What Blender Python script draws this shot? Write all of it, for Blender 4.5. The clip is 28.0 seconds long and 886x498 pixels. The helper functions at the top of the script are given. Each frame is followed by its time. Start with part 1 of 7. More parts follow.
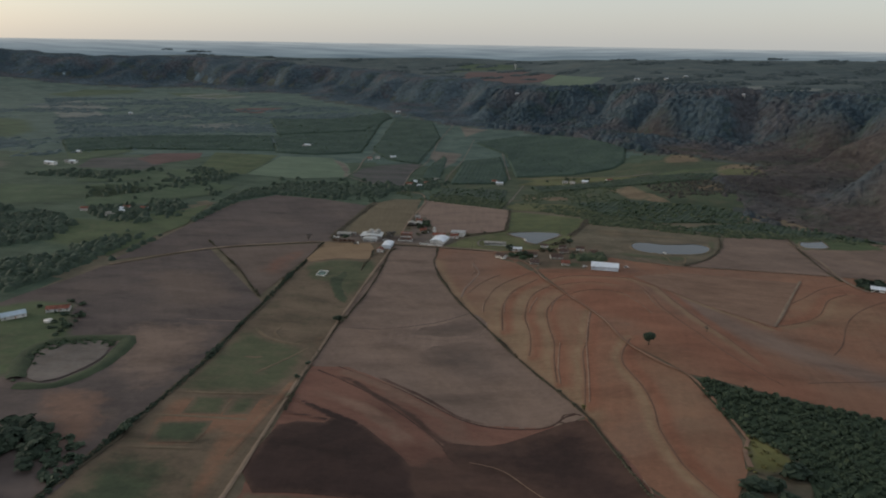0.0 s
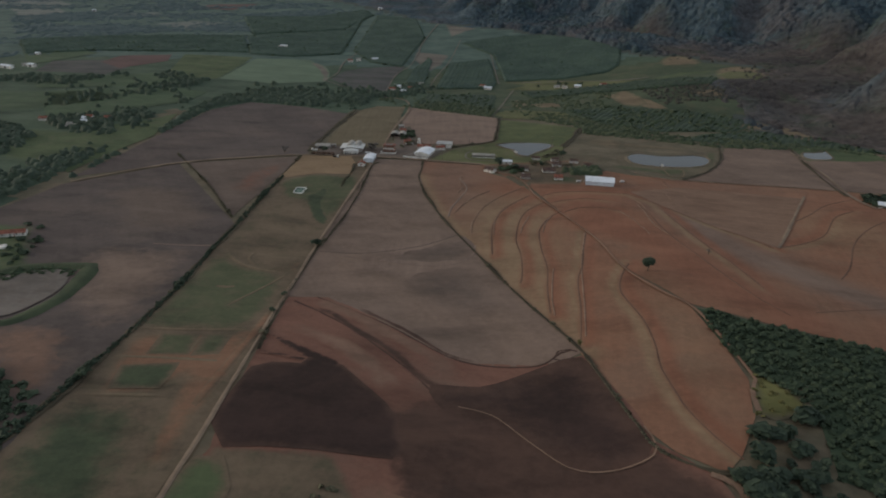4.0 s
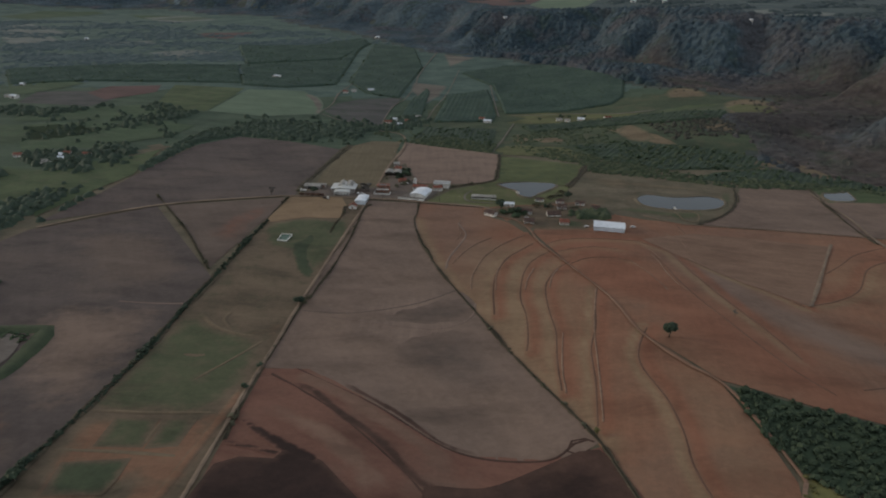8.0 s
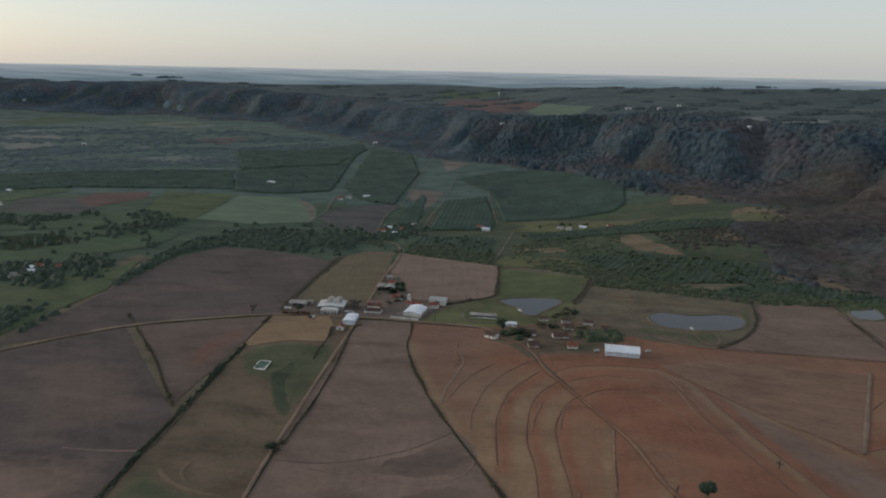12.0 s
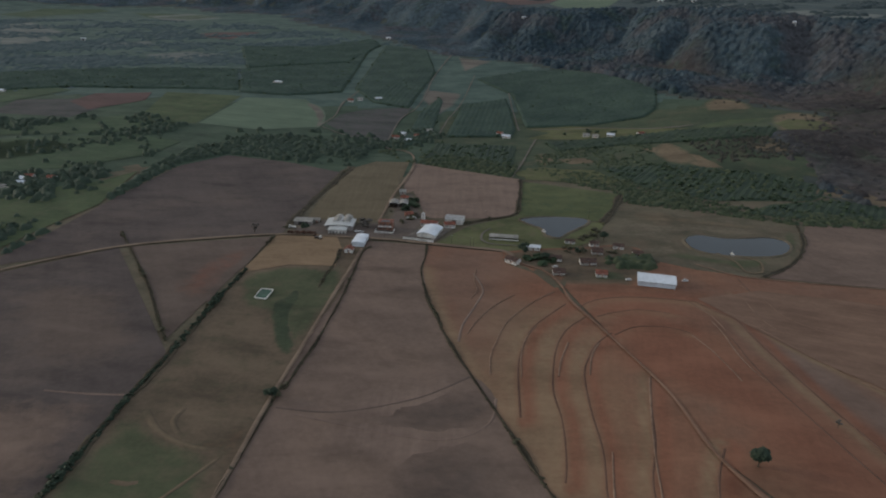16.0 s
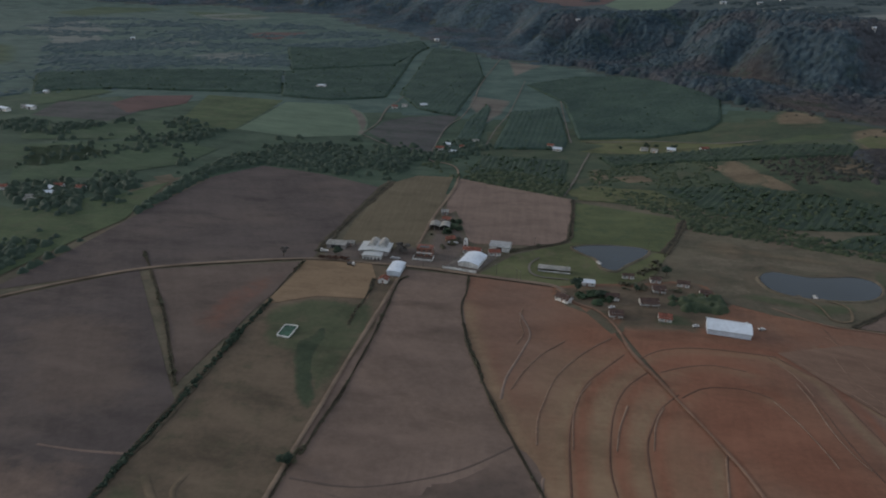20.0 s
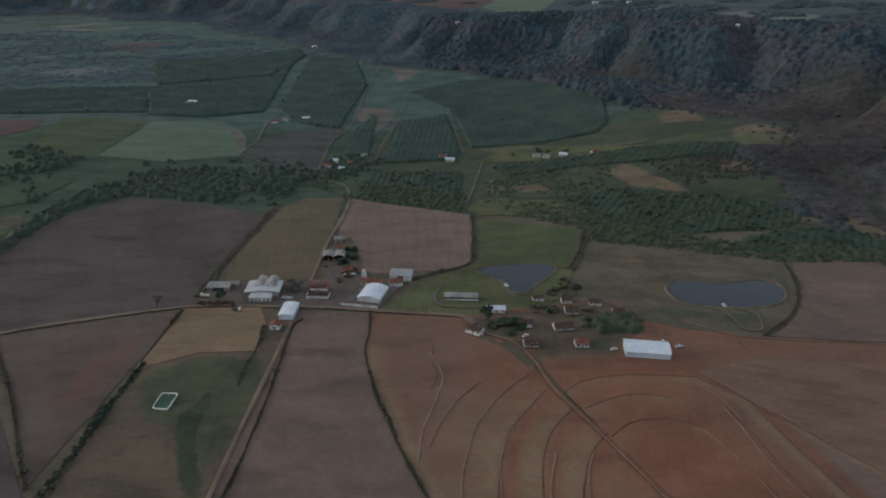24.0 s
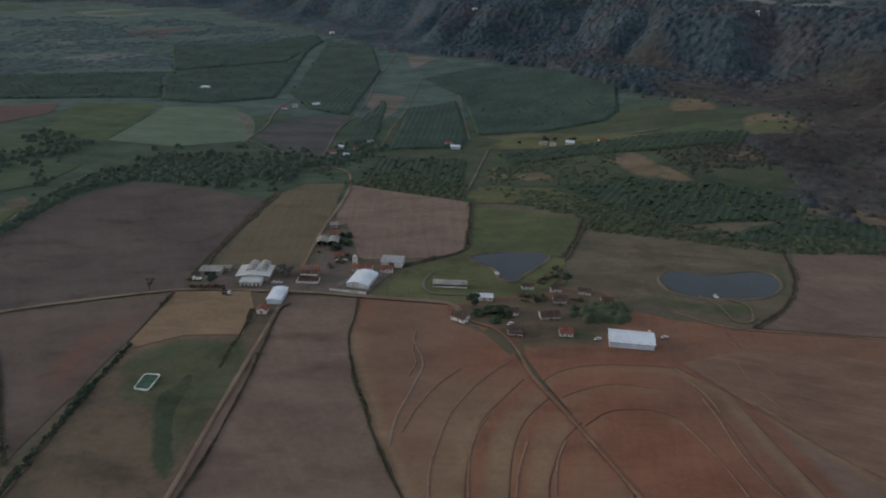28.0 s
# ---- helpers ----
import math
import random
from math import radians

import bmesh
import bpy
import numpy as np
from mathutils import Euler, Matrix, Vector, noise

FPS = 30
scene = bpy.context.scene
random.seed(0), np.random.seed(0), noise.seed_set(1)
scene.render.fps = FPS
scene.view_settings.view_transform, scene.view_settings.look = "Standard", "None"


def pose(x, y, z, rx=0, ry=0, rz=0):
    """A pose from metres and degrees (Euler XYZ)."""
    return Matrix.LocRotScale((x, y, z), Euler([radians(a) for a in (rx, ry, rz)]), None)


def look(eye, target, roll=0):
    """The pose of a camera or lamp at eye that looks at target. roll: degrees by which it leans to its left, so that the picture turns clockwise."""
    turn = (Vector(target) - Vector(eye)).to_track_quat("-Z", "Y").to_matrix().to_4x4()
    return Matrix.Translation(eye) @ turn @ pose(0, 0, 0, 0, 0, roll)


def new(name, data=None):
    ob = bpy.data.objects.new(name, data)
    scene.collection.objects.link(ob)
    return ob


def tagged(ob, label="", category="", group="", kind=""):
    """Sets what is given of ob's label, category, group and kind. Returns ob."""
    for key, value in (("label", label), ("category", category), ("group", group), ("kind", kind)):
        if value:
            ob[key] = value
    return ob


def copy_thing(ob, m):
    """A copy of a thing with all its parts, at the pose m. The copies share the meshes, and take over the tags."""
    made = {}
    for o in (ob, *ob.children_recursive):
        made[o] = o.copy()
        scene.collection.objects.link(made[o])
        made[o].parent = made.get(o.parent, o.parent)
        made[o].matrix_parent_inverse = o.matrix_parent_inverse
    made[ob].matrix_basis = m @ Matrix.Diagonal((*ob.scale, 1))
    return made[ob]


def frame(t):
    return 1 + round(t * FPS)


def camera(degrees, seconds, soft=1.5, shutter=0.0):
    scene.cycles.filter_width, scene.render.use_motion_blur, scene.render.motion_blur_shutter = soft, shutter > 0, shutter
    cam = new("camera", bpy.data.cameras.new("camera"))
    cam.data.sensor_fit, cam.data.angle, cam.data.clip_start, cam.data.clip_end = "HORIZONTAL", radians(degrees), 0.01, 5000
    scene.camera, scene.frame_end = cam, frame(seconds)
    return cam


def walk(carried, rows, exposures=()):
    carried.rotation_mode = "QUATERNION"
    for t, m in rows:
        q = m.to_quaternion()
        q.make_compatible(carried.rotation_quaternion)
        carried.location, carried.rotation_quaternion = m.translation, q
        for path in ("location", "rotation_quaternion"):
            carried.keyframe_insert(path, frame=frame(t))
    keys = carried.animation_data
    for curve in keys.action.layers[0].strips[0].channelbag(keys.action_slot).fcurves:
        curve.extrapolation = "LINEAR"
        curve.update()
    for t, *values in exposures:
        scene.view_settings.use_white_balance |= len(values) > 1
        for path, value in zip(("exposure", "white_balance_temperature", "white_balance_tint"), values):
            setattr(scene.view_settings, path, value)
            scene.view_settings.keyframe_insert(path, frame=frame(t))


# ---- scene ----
from mathutils.geometry import delaunay_2d_cdt

# ---------------------------------------------------------------- camera
cam = camera(64.68, 28.0, soft=2.0)
# seconds, eye, heading to the right of north, tilt below level, lean
ROWS = [
    (0, 105.46, -699.74, 211.14, -3.438, 16.534, 0.924),
    (0.5, 105.27, -695.56, 211.26, -3.563, 16.459, 0.911),
    (1, 104.91, -691.21, 211.42, -3.652, 16.364, 0.949),
    (1.5, 104.60, -686.52, 211.49, -3.714, 16.286, 0.987),
    (2, 104.54, -681.90, 211.08, -2.248, 16.121, 0.907),
    (2.1, 104.52, -681.1, 210.95, -2.24, 16.42, 0.92),
    (2.2, 104.48, -680.3, 210.80, -2.235, 18.40, 0.95),
    (2.4, 104.40, -678.6, 210.45, -2.22, 22.45, 1.02),
    (2.5, 104.36, -677.65, 210.24, -2.213, 24.318, 1.046),
    (4.5, 103.37, -653.83, 211.58, -2.083, 24.508, 1.054),
    (5, 103.27, -647.54, 211.75, -2.077, 24.500, 1.047),
    (5.5, 102.99, -641.06, 211.74, -2.053, 24.479, 1.088),
    (6, 102.69, -634.57, 211.82, -2.029, 24.469, 1.155),
    (6.5, 102.49, -627.99, 211.90, -2.019, 24.449, 1.146),
    (7, 102.35, -621.31, 211.95, -1.992, 24.420, 1.151),
    (7.5, 102.34, -614.56, 212.16, -2.000, 24.424, 1.165),
    (8, 102.38, -607.42, 212.16, -2.013, 22.544, 1.138),
    (8.5, 102.29, -600.82, 212.21, -2.001, 22.178, 1.147),
    (9, 102.09, -593.86, 212.61, -1.990, 21.898, 1.166),
    (9.5, 101.99, -586.44, 213.20, -1.988, 18.647, 1.191),
    (10, 101.98, -579.16, 213.26, -2.029, 15.296, 1.148),
    (10.5, 101.98, -572.45, 212.97, -2.028, 14.656, 1.124),
    (11, 101.90, -565.65, 212.94, -2.022, 14.597, 1.115),
    (11.5, 101.74, -558.78, 212.90, -2.007, 14.561, 1.156),
    (12, 101.65, -551.91, 212.84, -2.000, 14.516, 1.135),
    (12.1, 101.62, -550.6, 212.83, -1.99, 15.75, 1.14),
    (12.2, 101.59, -549.3, 212.82, -1.975, 17.95, 1.145),
    (12.3, 101.55, -547.9, 212.81, -1.965, 18.75, 1.15),
    (12.5, 101.48, -545.32, 212.80, -1.947, 18.817, 1.159),
    (14.5, 99.76, -519.19, 213.08, -1.766, 22.841, 1.114),
    (15, 99.37, -512.51, 213.05, -1.718, 22.822, 1.133),
    (15.5, 98.67, -505.35, 212.94, -2.591, 22.829, 1.187),
    (16, 97.76, -497.96, 212.88, -3.146, 22.843, 1.194),
    (16.5, 97.68, -490.84, 213.03, -6.437, 22.892, 1.325),
    (17, 97.78, -483.86, 213.34, -7.266, 22.936, 1.355),
    (17.5, 97.53, -477.02, 213.63, -7.693, 22.959, 1.343),
    (18, 97.19, -470.19, 214.01, -7.972, 22.997, 1.279),
    (18.5, 96.71, -463.45, 214.42, -7.123, 23.012, 1.269),
    (19, 96.00, -456.82, 214.89, -7.130, 23.025, 1.210),
    (19.5, 95.18, -450.01, 215.10, -7.110, 23.029, 1.210),
    (20, 94.09, -442.96, 215.18, -7.060, 23.027, 1.231),
    (20.5, 92.75, -435.73, 215.42, -9.335, 23.058, 1.173),
    (21, 92.05, -428.71, 216.14, -17.976, 23.179, 1.223),
    (21.5, 92.06, -421.80, 217.33, -16.176, 23.263, 1.375),
    (22, 91.12, -415.18, 218.14, -4.070, 23.260, 1.062),
    (22.5, 89.71, -409.46, 218.38, -1.367, 22.907, 0.964),
    (24.5, 87.05, -395.94, 217.62, 3.169, 22.748, 0.576),
    (25, 87.74, -394.83, 217.26, 3.250, 22.851, 0.536),
    (25.5, 89.71, -394.86, 217.15, 3.270, 22.985, 0.435),
    (26, 92.70, -395.28, 217.29, 3.355, 23.183, 0.371),
    (26.5, 96.60, -395.91, 217.35, 3.544, 23.331, 0.388),
    (27, 101.13, -396.81, 217.32, 3.899, 23.481, 0.427),
    (27.5, 105.98, -397.62, 217.28, 2.062, 23.566, 0.470),
    (28, 111.24, -398.22, 217.32, 0.215, 23.753, 0.597),
]


def aim(x, y, z, heading, tilt, lean):
    a, b = radians(heading), radians(tilt)
    way = Vector((math.sin(a) * math.cos(b), math.cos(a) * math.cos(b), -math.sin(b)))
    eye = Vector((x, y, z))
    return look(eye, eye + way * 100, lean)


walk(cam, [(r[0], aim(*r[1:])) for r in ROWS], exposures=[(0, 0.06, 6320, 10), (6, 0.04, 6400, 10), (11, 0.06, 6200, 10), (17, 0.0, 6060, 10), (21, -0.02, 5820, 10), (28, -0.02, 5960, 10)])

# ---------------------------------------------------------------- light
SUN_AZ = -78      # degrees to the right of north
SUN_EL = 14
world = bpy.data.worlds.new("dusk_sky")
scene.world = world
world.use_nodes = True
wn = world.node_tree
wn.nodes.clear()
sky = wn.nodes.new("ShaderNodeTexSky")
sky.sky_type = "NISHITA"
sky.sun_disc = False
sky.sun_elevation = radians(SUN_EL)
sky.sun_rotation = radians(SUN_AZ)
sky.air_density, sky.dust_density, sky.ozone_density = 1.0, 1.5, 1.5
hz = wn.nodes.new("ShaderNodeMix")
hz.data_type, hz.blend_type = "RGBA", "MIX"
hz.inputs[0].default_value = 0.62
hz.inputs[7].default_value = (4.45, 4.4, 4.25, 1)      # thin even haze over the whole sky
bg = wn.nodes.new("ShaderNodeBackground")
bg.inputs["Strength"].default_value = 0.15
wo = wn.nodes.new("ShaderNodeOutputWorld")
wn.links.new(sky.outputs[0], hz.inputs[6])
wn.links.new(hz.outputs[2], bg.inputs[0])
wn.links.new(bg.outputs[0], wo.inputs[0])
sun = new("sun", bpy.data.lights.new("sun", "SUN"))
sun.data.energy, sun.data.angle, sun.data.color = 1.25, radians(12), (1.0, 0.84, 0.66)
_a, _e = radians(SUN_AZ), radians(14)
sun.matrix_world = look((0, 0, 0), (-math.sin(_a) * math.cos(_e), -math.cos(_a) * math.cos(_e), -math.sin(_e)))

# ---------------------------------------------------------------- materials
MATS = {}


SOILS = {}


def soil_colour(nt, dark, light, big, small, patch, rows):
    """Nodes for a ground colour: two colours mixed at two scales, a third in patches, streaks left by tillage (degrees, metres, strength)."""
    n, l = nt.nodes, nt.links
    geo = n.new("ShaderNodeNewGeometry")

    def tex(scale, detail, rough_, src):
        t = n.new("ShaderNodeTexNoise")
        t.inputs["Scale"].default_value, t.inputs["Detail"].default_value, t.inputs["Roughness"].default_value = scale, detail, rough_
        l.new(src.outputs[0], t.inputs["Vector"])
        return t.outputs[0]

    def ramp(src, lo, hi):
        r = n.new("ShaderNodeMapRange")
        r.inputs["From Min"].default_value, r.inputs["From Max"].default_value = lo, hi
        l.new(src, r.inputs["Value"])
        return r.outputs[0]

    fine = tex(1.0 / small, 4, 0.7, geo)
    col = blend(nt, ramp(tex(1.0 / big, 5, 0.6, geo), 0.36, 0.64), dark, light)
    if patch:
        col = blend(nt, ramp(tex(1.0 / (big * 0.45), 4, 0.55, geo), 0.5, 0.68), col, patch)
    col = blend(nt, 0.34, col, blend(nt, ramp(fine, 0.25, 0.75), tuple(0.62 * c for c in dark), tuple(1.25 * c for c in light)))
    # broad washed and damp zones with ragged outlines, drawn out along the tillage
    lay = n.new("ShaderNodeMapping")
    lay.inputs["Rotation"].default_value = (0, 0, radians(rows[0] if rows else 12))
    lay.inputs["Scale"].default_value = (1 / 64, 1 / 26, 1 / 60)
    l.new(geo.outputs["Position"], lay.inputs["Vector"])
    wash = n.new("ShaderNodeTexNoise")
    wash.inputs["Scale"].default_value, wash.inputs["Detail"].default_value, wash.inputs["Roughness"].default_value, wash.inputs["Distortion"].default_value = 1.0, 7, 0.62, 0.25
    l.new(lay.outputs[0], wash.inputs["Vector"])
    col = blend(nt, ramp(wash.outputs[0], 0.52, 0.74), col, tuple(0.66 * c for c in dark))
    col = blend(nt, ramp(wash.outputs[0], 0.48, 0.26), col, tuple(1.15 * c for c in light))
    if rows:
        ang, wid, amt = rows
        turn = n.new("ShaderNodeMapping")
        turn.inputs["Rotation"].default_value = (0, 0, radians(ang))
        l.new(geo.outputs["Position"], turn.inputs["Vector"])
        thin = n.new("ShaderNodeMapping")
        thin.inputs["Scale"].default_value = (1 / (wid * 14), 1 / wid, 1 / 50)
        l.new(turn.outputs[0], thin.inputs["Vector"])
        col = blend(nt, amt, col, blend(nt, ramp(tex(1.0, 5, 0.65, thin), 0.3, 0.7), tuple(0.6 * c for c in dark), tuple(1.3 * c for c in light)))
    return col, fine


def blend(nt, f, a, b):
    x = nt.nodes.new("ShaderNodeMix")
    x.data_type = "RGBA"
    for key, v in ((0, f), (6, a), (7, b)):
        if isinstance(v, (int, float)):
            x.inputs[key].default_value = v
        elif isinstance(v, tuple):
            x.inputs[key].default_value = (*v, 1)
        else:
            nt.links.new(v, x.inputs[key])
    return x.outputs[2]


def ground_material(name, colour_of):
    m = bpy.data.materials.new(name)
    m.use_nodes = True
    nt = m.node_tree
    bs = nt.nodes["Principled BSDF"]
    bs.inputs["Roughness"].default_value = 0.95
    bs.inputs["Specular IOR Level"].default_value = 0.15
    col, fine = colour_of(nt)
    nt.links.new(col, bs.inputs["Base Color"])
    bm_ = nt.nodes.new("ShaderNodeBump")
    bm_.inputs["Strength"].default_value, bm_.inputs["Distance"].default_value = 0.4, 0.3
    nt.links.new(fine, bm_.inputs["Height"])
    nt.links.new(bm_.outputs[0], bs.inputs["Normal"])
    MATS[name] = m
    return m


def soil(name, dark, light, big=60, small=3.0, patch=None, rows=None):
    SOILS[name] = (dark, light, big, small, patch, rows)
    return ground_material(name, lambda nt: soil_colour(nt, *SOILS[name]))


def soft(name, under):
    """One soil that passes little by little into the soil round it, by the sheet's own fade value."""
    key = name + "_on_" + under
    if key in MATS:
        return key

    def colour_of(nt):
        n, l = nt.nodes, nt.links
        over, fine = soil_colour(nt, *SOILS[name])
        below, _ = soil_colour(nt, *SOILS[under])
        at = n.new("ShaderNodeAttribute")
        at.attribute_name = "fade"
        geo = n.new("ShaderNodeNewGeometry")
        t = n.new("ShaderNodeTexNoise")
        t.inputs["Scale"].default_value, t.inputs["Detail"].default_value, t.inputs["Roughness"].default_value = 0.09, 6, 0.68
        l.new(geo.outputs["Position"], t.inputs["Vector"])
        ad = n.new("ShaderNodeMath")
        ad.operation = "MULTIPLY_ADD"
        l.new(t.outputs[0], ad.inputs[0])
        ad.inputs[1].default_value = 1.5
        l.new(at.outputs["Fac"], ad.inputs[2])
        mr = n.new("ShaderNodeMapRange")
        mr.interpolation_type = "SMOOTHSTEP"
        mr.inputs["From Min"].default_value, mr.inputs["From Max"].default_value = 0.75, 1.6
        l.new(ad.outputs[0], mr.inputs["Value"])
        lim = n.new("ShaderNodeMath")
        lim.operation = "MULTIPLY"
        cl = n.new("ShaderNodeMapRange")
        cl.inputs["From Max"].default_value = 0.3
        l.new(at.outputs["Fac"], cl.inputs["Value"])
        l.new(mr.outputs[0], lim.inputs[0])
        l.new(cl.outputs[0], lim.inputs[1])
        return blend(nt, lim.outputs[0], below, over), fine

    ground_material(key, colour_of)
    return key


def leafy(name, dark, light, wide=25, clump=0.55, lo=0.4, hi=1.2):
    """Foliage: colour varies leaf clump by leaf clump and over the ground."""
    m = bpy.data.materials.new(name)
    m.use_nodes = True
    nt = m.node_tree
    n, l = nt.nodes, nt.links
    bs = n["Principled BSDF"]
    bs.inputs["Roughness"].default_value = 0.75
    bs.inputs["Specular IOR Level"].default_value = 0.2
    geo = n.new("ShaderNodeNewGeometry")
    t = n.new("ShaderNodeTexNoise")
    t.inputs["Scale"].default_value, t.inputs["Detail"].default_value = 1.0 / wide, 4
    l.new(geo.outputs["Position"], t.inputs["Vector"])
    ad = n.new("ShaderNodeMath")
    ad.operation = "MULTIPLY_ADD"
    l.new(geo.outputs["Random Per Island"], ad.inputs[0])
    ad.inputs[1].default_value = clump
    l.new(t.outputs[0], ad.inputs[2])
    r = n.new("ShaderNodeMapRange")
    r.inputs["From Min"].default_value, r.inputs["From Max"].default_value = lo, hi
    l.new(ad.outputs[0], r.inputs["Value"])
    x = n.new("ShaderNodeMix")
    x.data_type = "RGBA"
    l.new(r.outputs[0], x.inputs[0])
    x.inputs[6].default_value, x.inputs[7].default_value = (*dark, 1), (*light, 1)
    l.new(x.outputs[2], bs.inputs["Base Color"])
    tl = n.new("ShaderNodeBsdfTranslucent")
    l.new(x.outputs[2], tl.inputs["Color"])
    mx = n.new("ShaderNodeMixShader")
    mx.inputs[0].default_value = 0.15
    l.new(bs.outputs[0], mx.inputs[1])
    l.new(tl.outputs[0], mx.inputs[2])
    l.new(mx.outputs[0], n["Material Output"].inputs[0])
    MATS[name] = m
    return m


def paint(name, col, rough=0.6, metal=0.0, var=0.15, scale=1.2, bump=0.0, ribs=0.0):
    """Painted, tiled or sheet-metal surface with dirt at two scales and optional ribs (metres apart, along x)."""
    m = bpy.data.materials.new(name)
    m.use_nodes = True
    nt = m.node_tree
    n, l = nt.nodes, nt.links
    bs = n["Principled BSDF"]
    bs.inputs["Roughness"].default_value, bs.inputs["Metallic"].default_value = rough, metal
    tc = n.new("ShaderNodeTexCoord")
    out = None
    for s, d in ((scale, 6), (scale * 0.18, 3)):
        t = n.new("ShaderNodeTexNoise")
        t.inputs["Scale"].default_value, t.inputs["Detail"].default_value = s, d
        l.new(tc.outputs["Object"], t.inputs["Vector"])
        x = n.new("ShaderNodeMix")
        x.data_type, x.blend_type = "RGBA", "MULTIPLY"
        mr = n.new("ShaderNodeMapRange")
        mr.inputs["From Min"].default_value, mr.inputs["From Max"].default_value = 0.3, 0.7
        mr.inputs["To Min"].default_value, mr.inputs["To Max"].default_value = 1 - 1.6 * var, 1 + 0.4 * var
        l.new(t.outputs[0], mr.inputs["Value"])
        x.inputs[0].default_value = 1
        if out is None:
            x.inputs[6].default_value = (*col, 1)
        else:
            l.new(out, x.inputs[6])
        l.new(mr.outputs[0], x.inputs[7])
        out = x.outputs[2]
    l.new(out, bs.inputs["Base Color"])
    if ribs:
        wv = n.new("ShaderNodeTexWave")
        wv.inputs["Scale"].default_value = 0.314 / ribs
        l.new(tc.outputs["Object"], wv.inputs["Vector"])
        b = n.new("ShaderNodeBump")
        b.inputs["Strength"].default_value, b.inputs["Distance"].default_value = 0.5, 0.06
        l.new(wv.outputs["Fac"], b.inputs["Height"])
        l.new(b.outputs[0], bs.inputs["Normal"])
    MATS[name] = m
    return m


soil("pasture", (0.034, 0.054, 0.039), (0.056, 0.082, 0.054), 90, 5, patch=(0.072, 0.096, 0.068))
soil("pasture_light", (0.036, 0.059, 0.035), (0.059, 0.087, 0.049), 70, 5, patch=(0.068, 0.086, 0.056))
soil("scrub", (0.072, 0.066, 0.046), (0.112, 0.098, 0.068), 40, 5, patch=(0.122, 0.092, 0.066))
# far valley floor and plateau: haze tinted into the ground colours
soil("valley_green_hazed", (0.042, 0.070, 0.063), (0.070, 0.104, 0.088), 120, 6, patch=(0.088, 0.120, 0.102))
soil("plateau_soil_hazed", (0.034, 0.052, 0.058), (0.062, 0.082, 0.080), 180, 12, patch=(0.080, 0.092, 0.084))
soil("lawn", (0.066, 0.076, 0.036), (0.106, 0.112, 0.054), 22, 4, patch=(0.108, 0.096, 0.060))
soil("pond_rough", (0.084, 0.074, 0.052), (0.140, 0.116, 0.084), 24, 3, patch=(0.066, 0.068, 0.044))
soil("pond_meadow", (0.062, 0.076, 0.036), (0.088, 0.100, 0.048), 26, 4, patch=(0.050, 0.070, 0.040))
soil("meadow", (0.043, 0.064, 0.033), (0.071, 0.092, 0.047), 30, 4, patch=(0.076, 0.082, 0.050))
soil("damp_grass", (0.032, 0.045, 0.028), (0.054, 0.068, 0.039), 18, 3)
soil("strip_grass", (0.050, 0.060, 0.034), (0.078, 0.086, 0.049), 28, 3, patch=(0.090, 0.082, 0.053))
soil("valley_grass", (0.038, 0.054, 0.036), (0.064, 0.080, 0.048), 50, 4, patch=(0.084, 0.080, 0.052))
soil("bright_grass", (0.080, 0.116, 0.082), (0.106, 0.142, 0.098), 70, 4, rows=(20, 6, 0.3))
soil("dry_grass", (0.082, 0.065, 0.046), (0.126, 0.096, 0.067), 26, 3, patch=(0.070, 0.064, 0.041))
soil("weeds", (0.088, 0.090, 0.034), (0.128, 0.124, 0.050), 12, 2)
soil("tan_grass", (0.112, 0.088, 0.058), (0.160, 0.124, 0.082), 30, 4)
soil("pale_field", (0.100, 0.114, 0.106), (0.138, 0.148, 0.134), 80, 6)
soil("pale_grey", (0.098, 0.088, 0.076), (0.140, 0.126, 0.108), 60, 5)
soil("olive_field", (0.094, 0.080, 0.052), (0.126, 0.103, 0.068), 60, 3, rows=(88, 3, 0.25))
soil("plum_soil", (0.110, 0.082, 0.067), (0.160, 0.116, 0.093), 130, 4, rows=(62, 11, 0.14), patch=(0.176, 0.126, 0.097))
soil("far_red", (0.074, 0.050, 0.048), (0.104, 0.066, 0.060), 40, 4)
soil("far_plum", (0.050, 0.052, 0.052), (0.076, 0.074, 0.072), 40, 4, patch=(0.046, 0.060, 0.048))
soil("plum_blue", (0.060, 0.049, 0.047), (0.090, 0.073, 0.067), 130, 4, rows=(62, 11, 0.14), patch=(0.118, 0.092, 0.078))
soil("plum_dark", (0.088, 0.067, 0.057), (0.112, 0.086, 0.072), 40, 4, rows=(62, 10, 0.14))
soil("plum_red", (0.132, 0.082, 0.059), (0.172, 0.112, 0.080), 60, 4, rows=(20, 5, 0.25))
soil("plum_mid", (0.124, 0.077, 0.058), (0.170, 0.106, 0.078), 90, 4, rows=(40, 9, 0.12))
soil("plum_soil_pale", (0.140, 0.102, 0.084), (0.180, 0.132, 0.106), 70, 4, rows=(88, 5, 0.2))
soil("red_soil", (0.140, 0.071, 0.047), (0.190, 0.103, 0.066), 130, 3, rows=(100, 5, 0.15), patch=(0.152, 0.102, 0.073))
soil("rust_soil", (0.112, 0.056, 0.042), (0.154, 0.081, 0.060), 80, 3, rows=(30, 6, 0.12), patch=(0.135, 0.092, 0.070))
soil("brick_soil", (0.146, 0.064, 0.040), (0.190, 0.090, 0.057), 30, 3, rows=(100, 4, 0.15))
soil("tan_soil", (0.160, 0.112, 0.070), (0.208, 0.148, 0.093), 40, 3, rows=(5, 4, 0.15))
